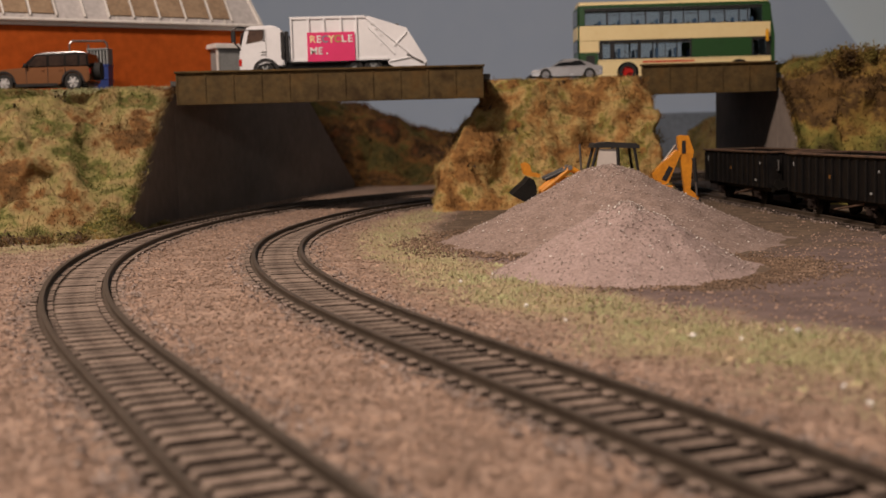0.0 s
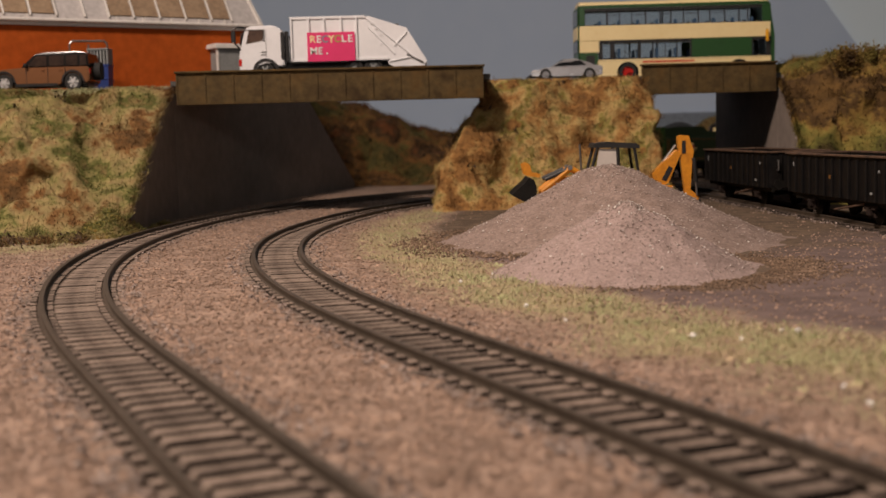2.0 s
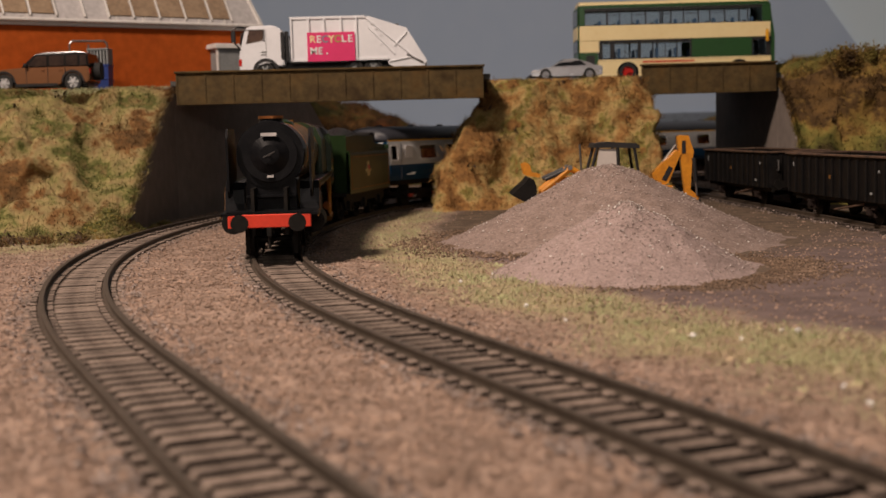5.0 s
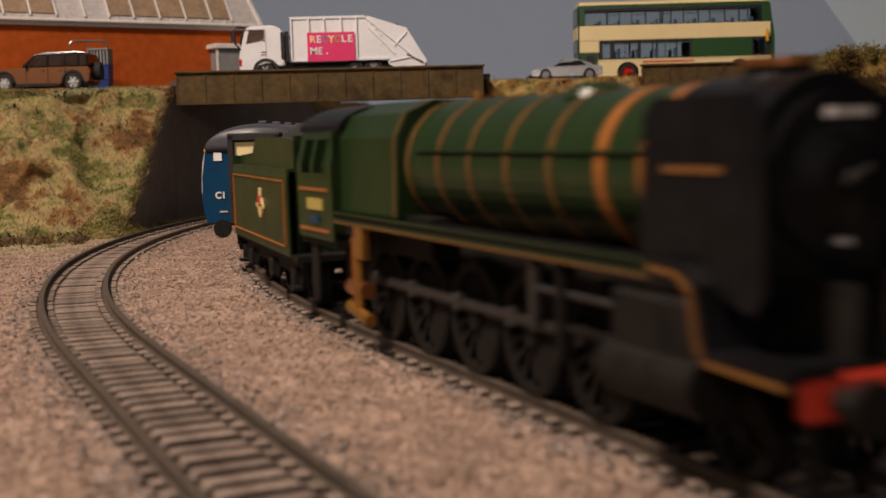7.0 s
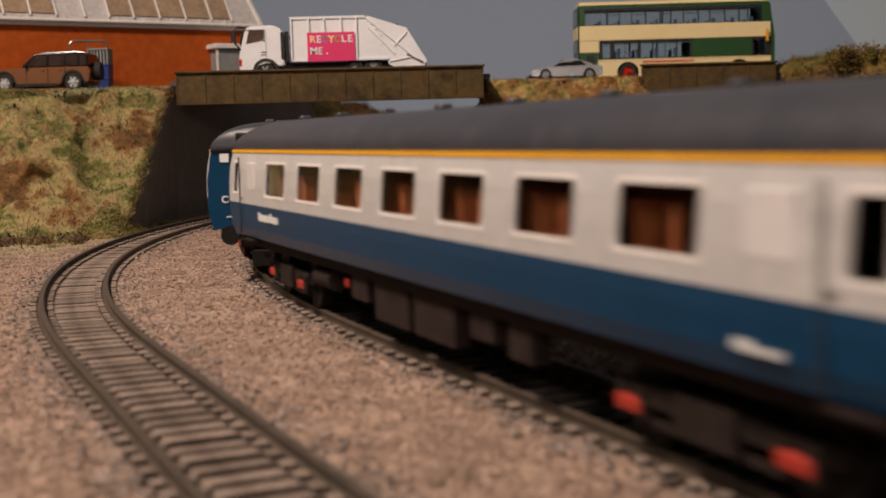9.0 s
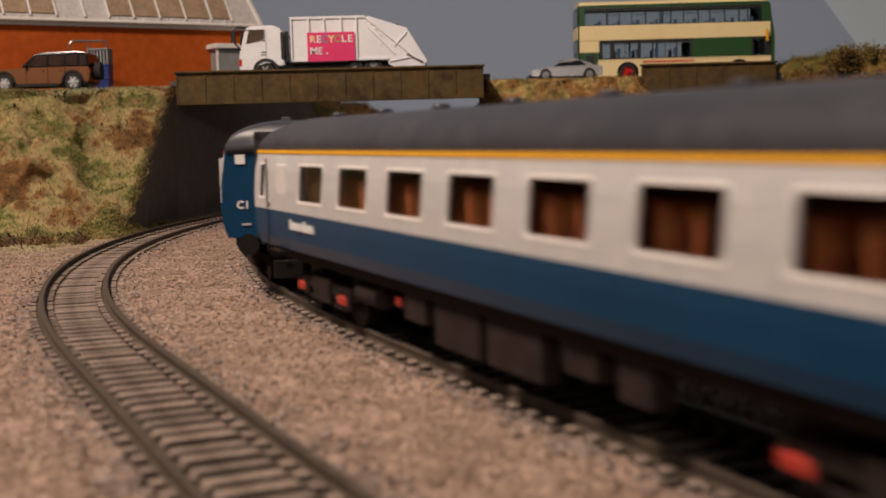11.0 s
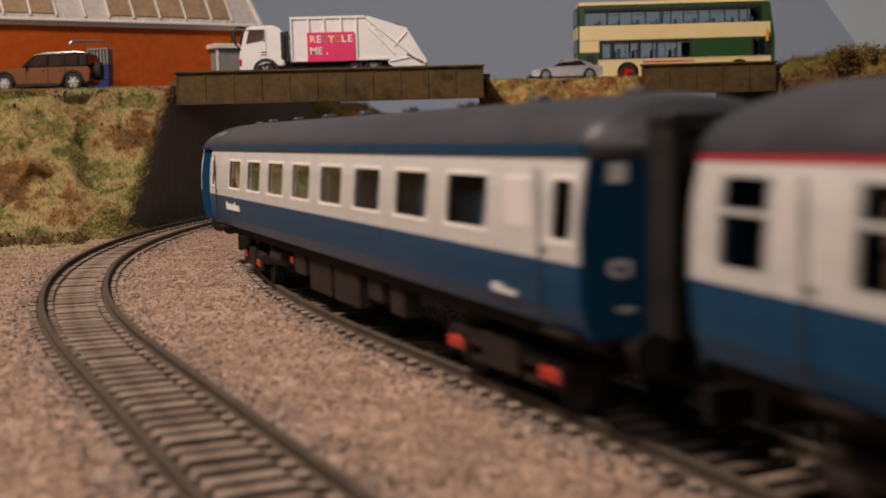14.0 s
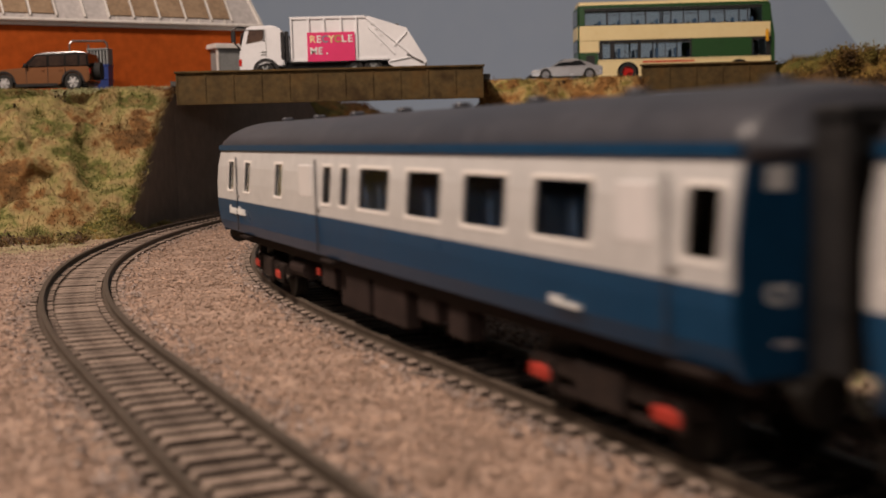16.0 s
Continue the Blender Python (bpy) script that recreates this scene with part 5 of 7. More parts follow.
for s in (-1, 1):
    bm = rod((0.0755, s * 0.0100, 0.0132), (0.0800, s * 0.0100, 0.0132), 0.0016, 12)
    cyl(bm, (0.0798, s * 0.0100, 0.0132), (0.0808, s * 0.0100, 0.0132), 0.0031, 18)
    part("buffer", bm, M["soot"], loco)
    part("guard_iron", boxes([(0.0690, 0.0700, s * 0.0085 - 0.0007, s * 0.0085 + 0.0007, 0.0015, 0.0112)]), M["soot"], loco)
part("front_coupling", cyl(boxes([(0.0755, 0.0790, -0.0008, 0.0008, 0.0085, 0.0115)]), (0.0775, 0, 0.0095), (0.0775, 0, 0.0040), 0.0005, 6), M["soot"], loco)
part("front_steps", boxes([(0.0610, 0.0620, -0.0090, 0.0090, 0.0170, 0.0280), (0.0620, 0.0650, -0.0090, 0.0090, 0.0215, 0.0222)]), M["loco_black"], loco)
WHEELS = {}


def spoked_set(name, r, spokes, parent, x):
    """An axle with its two spoked, flanged wheels."""
    axle = part(name, rod((0, -0.0085, 0), (0, 0.0085, 0), 0.0011, 10), M["soot"], parent, m=pose(x, 0, r))
    for e in (-1, 1):
        if (r, e) not in WHEELS:
            bm = wheel_bm(r, 0.0022, spokes)
            n = 28
            loft([[(k * math.cos(2 * math.pi * i / n), -e * y, k * math.sin(2 * math.pi * i / n)) for i in range(n)] for k, y in ((r * 0.86, 0.0011), (r + 0.0009, 0.0011), (r + 0.0009, 0.0017), (r * 0.86, 0.0017), (r * 0.86, 0.0011))], cap=False, bm=bm)
            WHEELS[r, e] = mesh_of("wheel", bm, M["soot"])
        share("wheel", WHEELS[r, e], axle, pose(0, e * 0.0085, 0))
    DRIVERS.append((axle, x, r, r))


DRIVERS = []
for x in (0.0250, 0.0036, -0.0178, -0.0392, -0.0606):
    spoked_set("driving_wheelset", 0.0100, 14, loco, x)
spoked_set("leading_wheelset", 0.0060, 9, loco, 0.0575)
RODS = []
for s in (-1, 1):
    o = part("coupling_rod", boxes([(-0.0625, 0.0270, s * 0.0108 - 0.0004, s * 0.0108 + 0.0004, -0.0008, 0.0008), *[(x - 0.0016, x + 0.0016, s * 0.0109 - 0.0006, s * 0.0109 + 0.0006, -0.0015, 0.0015) for x in (0.0250, 0.0036, -0.0178, -0.0392, -0.0606)]], 0.0002), M["rod_steel"], loco, "oily steel coupling rod")
    RODS.append((o, 0 if s < 0 else 90))

# ---- tender ----
tender = thing("tender", "green lined six-wheeled tender heaped with coal", "tender")
T0, T1 = -0.0490, 0.0420
TS = [(0.0135, 0.0166), (0.0330, 0.0168), (0.0345, 0.0164)]
for s in (-1, 1):
    side = part("tank_side", holed_wall(s, T0, T1 - 0.006, TS, []), M["loco_green"], tender, "green tank side with orange lining")
    part("upper_side", extrude_profile([(T0 + 0.002, 0.0345), (T1 - 0.008, 0.0345), (T1 - 0.008, 0.0420), (T1 - 0.020, 0.0428), (T0 + 0.030, 0.0428), (T0 + 0.024, 0.0385), (T0 + 0.002, 0.0375)], s * 0.0140 - 0.0004, s * 0.0140 + 0.0004), M["loco_green"], tender)
    part("top_ledge", boxes([(T0, T1 - 0.006, min(s * 0.0138, s * 0.0166), max(s * 0.0138, s * 0.0166), 0.0342, 0.0350)]), M["loco_green"], tender)
    for r in ((T0 + 0.003, T1 - 0.009, 0.0157, 0.0160), (T0 + 0.003, T1 - 0.009, 0.0318, 0.0321), (T0 + 0.003, T0 + 0.0033, 0.0157, 0.0321), (T1 - 0.0093, T1 - 0.009, 0.0157, 0.0321)):
        part("lining", boxes([(r[0], r[1], s * 0.0168 - 0.0004, s * 0.0168 + 0.00014, r[2], r[3])]), M["lining"], side)
    bm = bmesh.new()
    y_ = s * 0.0170
    cyl(bm, (0.0004, y_ - s * 0.0003, 0.0242), (0.0004, y_ + s * 0.0003, 0.0242), 0.0029, 20)
    box(bm, -0.0052, 0.0060, y_ - 0.0003, y_ + 0.0002, 0.0238, 0.0252, 0.0002)
    box(bm, -0.0012, 0.0020, y_ - 0.0003, y_ + 0.0002, 0.0266, 0.0292, 0.0002)
    part("crest", bm, M["crest"], side, "gold crest")
    part("crest_centre", boxes([(-0.0012, 0.0020, s * 0.01738 - 0.0002, s * 0.01738 + 0.0001, 0.0248, 0.0272)]), M["line_red"], side)
    part("side_frame", extrude_profile([(T0 + 0.001, 0.0135), (T1 - 0.004, 0.0135), (T1 - 0.006, 0.0075), (0.034, 0.0050), (0.026, 0.0085), (0.006, 0.0085), (0.003, 0.0050), (-0.003, 0.0050), (-0.006, 0.0085), (-0.026, 0.0085), (-0.030, 0.0050), (-0.036, 0.0050), (T0 + 0.004, 0.0080)], s * 0.0130 - 0.0005, s * 0.0130 + 0.0005), M["soot"], tender)
    for x in (0.030, 0.0, -0.033):
        part("axlebox", boxes([(x - 0.0022, x + 0.0022, s * 0.0138 - 0.0012, s * 0.0138 + 0.0012, 0.0052, 0.0100)], 0.0004), M["soot"], tender)
    part("step", boxes([(T1 - 0.010, T1 - 0.005, s * 0.0150 - 0.0012, s * 0.0150 + 0.0012, 0.0052, 0.0060)]), M["soot"], tender)
    part("step", boxes([(T0 + 0.002, T0 + 0.007, s * 0.0150 - 0.0012, s * 0.0150 + 0.0012, 0.0052, 0.0060)]), M["soot"], tender)
    bm = rod((T0, s * 0.0112, 0.0132), (T0 - 0.0045, s * 0.0112, 0.0132), 0.0014, 10)
    cyl(bm, (T0 - 0.0042, s * 0.0112, 0.0132), (T0 - 0.0052, s * 0.0112, 0.0132), 0.0030, 16)
    part("buffer", bm, M["soot"], tender)
part("tank_back", boxes([(T0, T0 + 0.0008, -0.0166, 0.0166, 0.0135, 0.0375)]), M["loco_green"], tender)
part("front_bulkhead", boxes([(T1 - 0.0100, T1 - 0.0090, -0.0140, 0.0140, 0.0135, 0.0430)]), M["loco_green"], tender)
part("tank_floor", boxes([(T0 + 0.001, T1, -0.0160, 0.0160, 0.0125, 0.0140)]), M["soot"], tender)
part("rear_beam", boxes([(T0 - 0.0008, T0 - 0.0001, -0.0160, 0.0160, 0.0100, 0.0150)]), M["loco_black"], tender)
bm = bmesh.new()
rows = []
for i in range(15):
    u = i / 14
    ring = []
    for j in range(13):
        v = j / 12 * 2 - 1
        hgt = 0.0372 + 0.0100 * (1 - v * v) * math.sin(math.pi * min(1, 0.12 + u * 0.95)) + 0.0012 * noise.noise(Vector((u * 14, v * 6, 2)))
        ring.append(bm.verts.new((T0 + 0.024 + u * (T1 - T0 - 0.038), v * 0.0137, hgt)))
    rows.append(ring)
for a, b in zip(rows, rows[1:]):
    for j in range(12):
        bm.faces.new((a[j], a[j + 1], b[j + 1], b[j]))
part("coal", bm, M["coal"], tender, "heap of black coal")
part("tank_top", boxes([(T0 + 0.001, T1 - 0.010, -0.0138, 0.0138, 0.0335, 0.0358)]), M["loco_green"], tender)
for x in (0.030, 0.0, -0.033):
    spoked_set("wheelset", 0.0072, 10, tender, x)


# ---- building on the bank ----
WY = 0.885
WA = math.radians(34)
WX = -0.1290
TURN = Matrix.Translation((WX, WY, -0.0030)) @ Matrix.Rotation(WA, 4, "Z") @ Matrix.Translation((-WX, -WY, 0))
works = thing("works_building", "orange-red rendered works building with white gutter and grey hipped roof", "building", TURN)
part("wall", boxes([(-0.345, -0.1290, WY, WY + 0.004, ROAD_LEFT - 0.001, 0.1232)]), M["brick_red"], works, "orange-red front wall")
part("end_wall", boxes([(-0.1330, -0.1290, WY + 0.0042, WY + 0.13, ROAD_LEFT - 0.001, 0.1232)]), M["brick_red"], works)
part("back_wall", boxes([(-0.345, -0.1332, WY + 0.126, WY + 0.130, ROAD_LEFT - 0.001, 0.1232)]), M["brick_red"], works)
part("fascia", boxes([(-0.347, -0.1275, WY - 0.0022, WY - 0.0002, 0.1222, 0.1252)], 0.0002), M["white_trim"], works, "white fascia board")
bm = bmesh.new()
box(bm, -0.347, -0.1262, WY - 0.0052, WY - 0.0024, 0.1246, 0.1268, 0.0006)
part("gutter", bm, M["white_trim"], works, "white gutter")
RY, RZ = 0.047, 0.068


def roof_point(u, v, lift=0.0):
    """u along the eaves, v up the slope."""
    return (u, WY - 0.003 + RY * v - lift * 0.82, 0.1262 + RZ * v + lift * 0.57)


def roof_patch(u0, u1, v0, v1, lift, thick):
    bm = bmesh.new()
    a = [bm.verts.new(roof_point(u, v, lift)) for u, v in ((u0, v0), (u1, v0), (u1, v1), (u0, v1))]
    b = [bm.verts.new(roof_point(u, v, lift - thick)) for u, v in ((u0, v0), (u1, v0), (u1, v1), (u0, v1))]
    bm.faces.new(a)
    bm.faces.new(b[::-1])
    for i in range(4):
        bm.faces.new((a[i], b[i], b[(i + 1) % 4], a[(i + 1) % 4]))
    return bm


HIP = -0.1275
bm = bmesh.new()
q = [(-0.345, WY - 0.003, 0.1258), (HIP, WY - 0.003, 0.1258), (HIP, WY + 0.133, 0.1258), (-0.345, WY + 0.133, 0.1258), (-0.345, WY + 0.065, 0.1258 + 0.0984), (HIP - 0.016, WY + 0.065, 0.1258 + 0.0984)]
v = [bm.verts.new(p) for p in q]
for f in ((0, 1, 5, 4), (1, 2, 5), (2, 3, 4, 5), (0, 4, 3), (3, 2, 1, 0)):
    bm.faces.new([v[i] for i in f])
roof = part("roof", bm, M["sheet"], works, "pale grey sheeted hipped roof")


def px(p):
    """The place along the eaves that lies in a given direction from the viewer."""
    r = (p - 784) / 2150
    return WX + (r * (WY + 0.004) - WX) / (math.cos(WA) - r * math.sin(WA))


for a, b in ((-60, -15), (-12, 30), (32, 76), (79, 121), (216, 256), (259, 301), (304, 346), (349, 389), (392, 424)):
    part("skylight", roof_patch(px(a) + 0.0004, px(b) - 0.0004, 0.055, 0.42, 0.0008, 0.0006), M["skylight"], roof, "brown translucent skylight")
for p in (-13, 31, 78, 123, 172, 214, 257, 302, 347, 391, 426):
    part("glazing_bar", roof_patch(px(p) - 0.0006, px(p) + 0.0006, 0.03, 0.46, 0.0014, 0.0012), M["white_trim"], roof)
bm = bmesh.new()
d_ = Vector((-0.016, 0.068, 0.0984))
box(bm, 0, d_.length, -0.0012, 0.0012, -0.0006, 0.0010, m=Matrix.Translation((HIP, WY - 0.003, 0.1262)) @ d_.to_track_quat("X", "Z").to_matrix().to_4x4())
part("hip_capping", bm, M["white_trim"], roof)
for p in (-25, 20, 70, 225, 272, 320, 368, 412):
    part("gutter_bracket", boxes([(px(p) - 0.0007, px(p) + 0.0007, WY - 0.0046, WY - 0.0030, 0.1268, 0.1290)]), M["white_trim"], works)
porch = thing("door_porch", "small grey porch with cream flat roof against the orange wall", "porch", TURN)
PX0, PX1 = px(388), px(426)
part("porch_wall", boxes([(PX0, PX1, WY - 0.014, WY - 0.0005, ROAD_LEFT, 0.1082)]), M["grey_door"], porch, "plain grey porch front")
part("porch_roof", boxes([(PX0 - 0.003, PX1 + 0.002, WY - 0.0165, WY - 0.0003, 0.1084, 0.1118)], 0.0004), M["white_trim"], porch, "cream flat roof")
part("corner_post", boxes([(PX0 - 0.0014, PX0 - 0.0002, WY - 0.0148, WY - 0.0130, ROAD_LEFT, 0.1082)]), M["white_trim"], porch)


# ---- vehicles on the road ----
def body_shell(parent, name, material, outline, half, tuck=0.0, label="", bevel=0.0006):
    bm = extrude_profile(outline, -half, half)
    bmesh.ops.bevel(bm, geom=[e for e in bm.edges], offset=bevel, segments=2, affect="EDGES", clamp_overlap=True)
    if tuck:
        top = max(z for _, z in outline)
        low = min(z for _, z in outline)
        for v in bm.verts:
            k = max(0.0, (v.co.z - low) / (top - low))
            v.co.y *= 1 - tuck * k ** 2
    return part(name, bm, M[material], parent, label)


def car_suv():
    c = thing("off_road_car", "bronze off-road estate car with dark roof parked on the bank", "car", pose(-0.2360, 0.750, ROAD_LEFT + 0.0002) @ Matrix.Diagonal((1.03, 1.03, 1.07, 1)))
    lower = [(-0.0325, 0.0040), (-0.0330, 0.0100), (-0.0310, 0.0124), (-0.0140, 0.0136), (0.0248, 0.0138), (0.0256, 0.0125), (0.0256, 0.0060), (0.0246, 0.0045), (0.0232, 0.0040), (0.0218, 0.0080), (0.0185, 0.0104), (0.0135, 0.0104), (0.0100, 0.0080), (0.0088, 0.0035), (-0.0170, 0.0035), (-0.0182, 0.0080), (-0.0215, 0.0100), (-0.0265, 0.0100), (-0.0300, 0.0080), (-0.0312, 0.0040)]
    body_shell(c, "body", "bronze", lower, 0.0128, 0.05, "glossy bronze bodywork", 0.0008)
    top = [(-0.0145, 0.0136), (-0.0060, 0.0212), (0.0000, 0.0222), (0.0215, 0.0222), (0.0247, 0.0208), (0.0254, 0.0137)]
    body_shell(c, "roof", "gloss_black", top, 0.0120, 0.14, "dark roof and pillars", 0.0005)
    for s in (-1, 1):
        for a, b in (((-0.0105, -0.0050), (0.0008, 0.0008)), ((0.0025, 0.0025), (0.0110, 0.0110)), ((0.0122, 0.0122), (0.0190, 0.0190)), ((0.0203, 0.0203), (0.0242, 0.0238))):
            bm = bmesh.new()
            v = [bm.verts.new((x, s * (0.0121 - 0.14 * 0.0121 * ((z - 0.0136) / 0.0086) ** 2 + 0.0002), z)) for x, z in ((a[0], 0.0143), (b[0], 0.0143), (b[1], 0.0200), (a[1], 0.0200))]
            bm.faces.new(v)
            bmesh.ops.solidify(bm, geom=bm.faces[:], thickness=0.0002)
            part("side_window", bm, M["car_glass"], c)
        part("sill", boxes([(-0.0175, 0.0070, s * 0.0126 - 0.0006, s * 0.0126 + 0.0006, 0.0030, 0.0046)]), M["black"], c)
        for x in (0.0015, -0.0110, 0.0115):
            part("door_seam", boxes([(x - 0.0001, x + 0.0001, s * 0.0127 - 0.0002, s * 0.0127 + 0.0002, 0.0048, 0.0134)]), M["black"], c)
        for x in (0.0000, 0.0104):
            part("door_handle", boxes([(x - 0.0024, x - 0.0004, s * 0.0127 - 0.0003, s * 0.0127 + 0.0004, 0.0118, 0.0123)]), M["bronze"], c)
        part("mirror", boxes([(-0.0118, -0.0100, s * 0.0140 - 0.0010, s * 0.0140 + 0.0010, 0.0140, 0.0158)], 0.0003), M["black"], c)
        part("headlight", boxes([(-0.0330, -0.0312, s * 0.0098 - 0.0016, s * 0.0098 + 0.0016, 0.0098, 0.0118)], 0.0004), M["lamp_clear"], c)
        part("tail_light", boxes([(0.0250, 0.0260, s * 0.0105 - 0.0010, s * 0.0105 + 0.0010, 0.0095, 0.0122)], 0.0002), M["lamp_red"], c)
        for x in (-0.0241, 0.0160):
            road_wheel(c, x, s * 0.0129, 0.0052, 0.0052, 0.0035, "tyre", "rim", 6)
            arch = [(x + r * math.cos(math.radians(d)), 0.0052 + r * math.sin(math.radians(d))) for r, span in ((0.0067, range(-8, 190, 18)), (0.0056, range(188, -10, -18))) for d in span]
            part("wheel_arch", extrude_profile(arch, s * 0.0128 - 0.0005, s * 0.0128 + 0.0005), M["black"], c)
    part("spare_wheel", cyl(bmesh.new(), (0.0258, -0.001, 0.0112), (0.0300, -0.001, 0.0112), 0.0050, 24), M["tyre"], c, "spare wheel on the tailgate")
    part("front_bumper", boxes([(-0.0338, -0.0322, -0.0120, 0.0120, 0.0038, 0.0075)], 0.0004), M["black"], c)
    part("underside", boxes([(-0.0300, 0.0240, -0.0100, 0.0100, 0.0028, 0.0040)]), M["black"], c)


car_suv()
rack = thing("storage_cage", "metal storage cage with hooped rail beside the orange wall", "storage cage", pose(-0.2262, 0.797, ROAD_LEFT, 0, 0, 20))
for x in (-0.0118, 0.0000, 0.0118):
    part("post", rod((x, 0, 0), (x, 0, 0.0325), 0.0006), M["steel"], rack)
bm = rod((-0.0100, 0, 0.0345), (0.0100, 0, 0.0345), 0.0007)
for e in (-1, 1):
    cyl(bm, (e * 0.0100, 0, 0.0345), (e * 0.0118, 0, 0.0325), 0.0007, 8)
part("top_rail", bm, M["steel"], rack, "pale hooped top rail")
for z in (0.008, 0.016, 0.024):
    part("cross_rail", rod((-0.0118, 0, z), (0.0118, 0, z), 0.0004), M["steel"], rack)
bin_ = thing("wheeled_bin", "blue wheeled container with a grey ribbed cage top behind the car", "bin", pose(-0.2172, 0.790, ROAD_LEFT))
part("tub", loft([[(x * k, y * k, z) for x, y in ((-0.0066, -0.0060), (0.0066, -0.0060), (0.0066, 0.0060), (-0.0066, 0.0060))] for z, k in ((0.0016, 0.92), (0.0172, 1.0))]), M["bin_blue"], bin_, "blue tub")
part("rim", boxes([(-0.0070, 0.0070, -0.0064, 0.0064, 0.0172, 0.0186)], 0.0004), M["bin_blue"], bin_)
part("rim", boxes([(-0.0067, 0.0067, -0.0062, 0.0062, 0.0088, 0.0098)], 0.0003), M["bin_blue"], bin_)
for i in range(7):
    part("cage_bar", boxes([(-0.0064 + i * 0.0020, -0.0054 + i * 0.0020, -0.0060, 0.0060, 0.0187, 0.0276)]), M["grey_door"], bin_)
part("cage_top", boxes([(-0.0068, 0.0068, -0.0063, 0.0063, 0.0277, 0.0288)], 0.0003), M["grey_door"], bin_)
for e in (-1, 1):
    part("wheel", cyl(bmesh.new(), (0.0040, e * 0.0050, 0.0016), (0.0040, e * 0.0058, 0.0016), 0.0016, 12), M["tyre"], bin_)


def refuse_truck():
    c = thing("refuse_truck", "white refuse collection truck with a pink poster on its side", "truck", pose(-0.0620, 0.7385, ROAD_Z))
    k = 0.000333

    def X(p):
        return (p - 590) * k

    def Z(p):
        return (124 - p) * k * 0.97 + 0.0052
    cab = [(X(426), 0.0045), (X(424), 0.0110), (X(427), 0.0175), (X(437), Z(48)), (X(443), Z(42)), (X(486), Z(41)), (X(497), Z(46)), (X(505), Z(60)), (X(505), 0.0080), (X(495), 0.0078), (X(487), 0.0105), (X(470), 0.0108), (X(458), 0.0092), (X(452), 0.0045)]
    body_shell(c, "cab", "truck_white", cab, 0.0155, 0.02, "white rounded cab", 0.0007)
    for s in (-1, 1):
        bm = extrude_profile([(X(438), Z(74)), (X(468), Z(68)), (X(469), Z(50)), (X(444), Z(50))], min(s * 0.0148, s * 0.0156), max(s * 0.0148, s * 0.0156))
        part("side_window", bm, M["car_glass"], c, "side window with a dim brown interior")
        part("window_surround", boxes([(X(437), X(470), s * 0.0154 - 0.0002, s * 0.0154 + 0.00025, Z(50), Z(48.5)), (X(469), X(471), s * 0.0154 - 0.0002, s * 0.0154 + 0.00025, Z(70), Z(49))]), M["black"], c)
        part("door_seam", boxes([(X(473), X(473.6), s * 0.0155 - 0.0002, s * 0.0155 + 0.0002, 0.0095, Z(48))]), M["grey_door"], c)
        part("vent", boxes([(X(464), X(474), s * 0.0155 - 0.0002, s * 0.0155 + 0.0003, Z(90), Z(88.5))]), M["black"], c)
        part("vent", boxes([(X(464), X(474), s * 0.0155 - 0.0002, s * 0.0155 + 0.0003, Z(95), Z(93.5))]), M["black"], c)
        part("mirror", boxes([(X(413), X(421), s * 0.0168 - 0.0008, s * 0.0168 + 0.0008, Z(72), Z(51))], 0.0004), M["black"], c, "black door mirror")
        bm = rod((X(414), s * 0.0168, Z(50)), (X(424), s * 0.0165, Z(43)), 0.0005)
        cyl(bm, (X(424), s * 0.0165, Z(43)), (X(437), s * 0.0150, Z(45)), 0.0005, 8)
        cyl(bm, (X(419), s * 0.0168, Z(72)), (X(428), s * 0.0155, Z(84)), 0.0005, 8)
        part("mirror_arm", bm, M["black"], c)
        part("indicator", boxes([(X(424.5), X(430), s * 0.0150 - 0.0007, s * 0.0150 + 0.0007, Z(114), Z(101))], 0.0003), M["lamp_red"], c, "orange-red corner lamp")
        arch = [(X(472) + r * math.cos(math.radians(d)), 0.0050 + r * math.sin(math.radians(d))) for r, span in ((0.0078, range(-5, 190, 15)), (0.0060, range(190, -10, -15))) for d in span]
        part("mudguard", extrude_profile(arch, s * 0.0153 - 0.0006, s * 0.0153 + 0.0006), M["black"], c, "black mudguard over the front wheel")
        part("cab_rear_panel", boxes([(X(499), X(506), s * 0.0150 - 0.0006, s * 0.0150 + 0.0007, Z(104), Z(54))], 0.0003), M["black"], c)
        for x in (X(470), X(628), X(662)):
            road_wheel(c, x, s * 0.0150, 0.0056, 0.0056, 0.0042, "tyre", "grey_door", 6)
        box_ = part("hopper_side", extrude_profile([(X(518), Z(107)), (X(518), Z(29)), (X(648), Z(29)), (X(690), Z(107))], min(s * 0.0150, s * 0.0158), max(s * 0.0150, s * 0.0158)), M["truck_white"], c, "white ribbed body side")
        for p in (519, 550, 577, 607, 634):
            part("rib", boxes([(X(p) - 0.0006, X(p) + 0.0006, s * 0.0162 - 0.0008, s * 0.0162 + 0.0008, Z(107), Z(30))], 0.0002), M["truck_white"], box_)
        part("top_rail", boxes([(X(517), X(650), s * 0.0160 - 0.0006, s * 0.0160 + 0.0006, Z(33), Z(28))], 0.0002), M["truck_white"], box_)
        part("bottom_rail", boxes([(X(517), X(690), s * 0.0160 - 0.0006, s * 0.0160 + 0.0006, Z(109), Z(104))], 0.0002), M["truck_white"], box_)
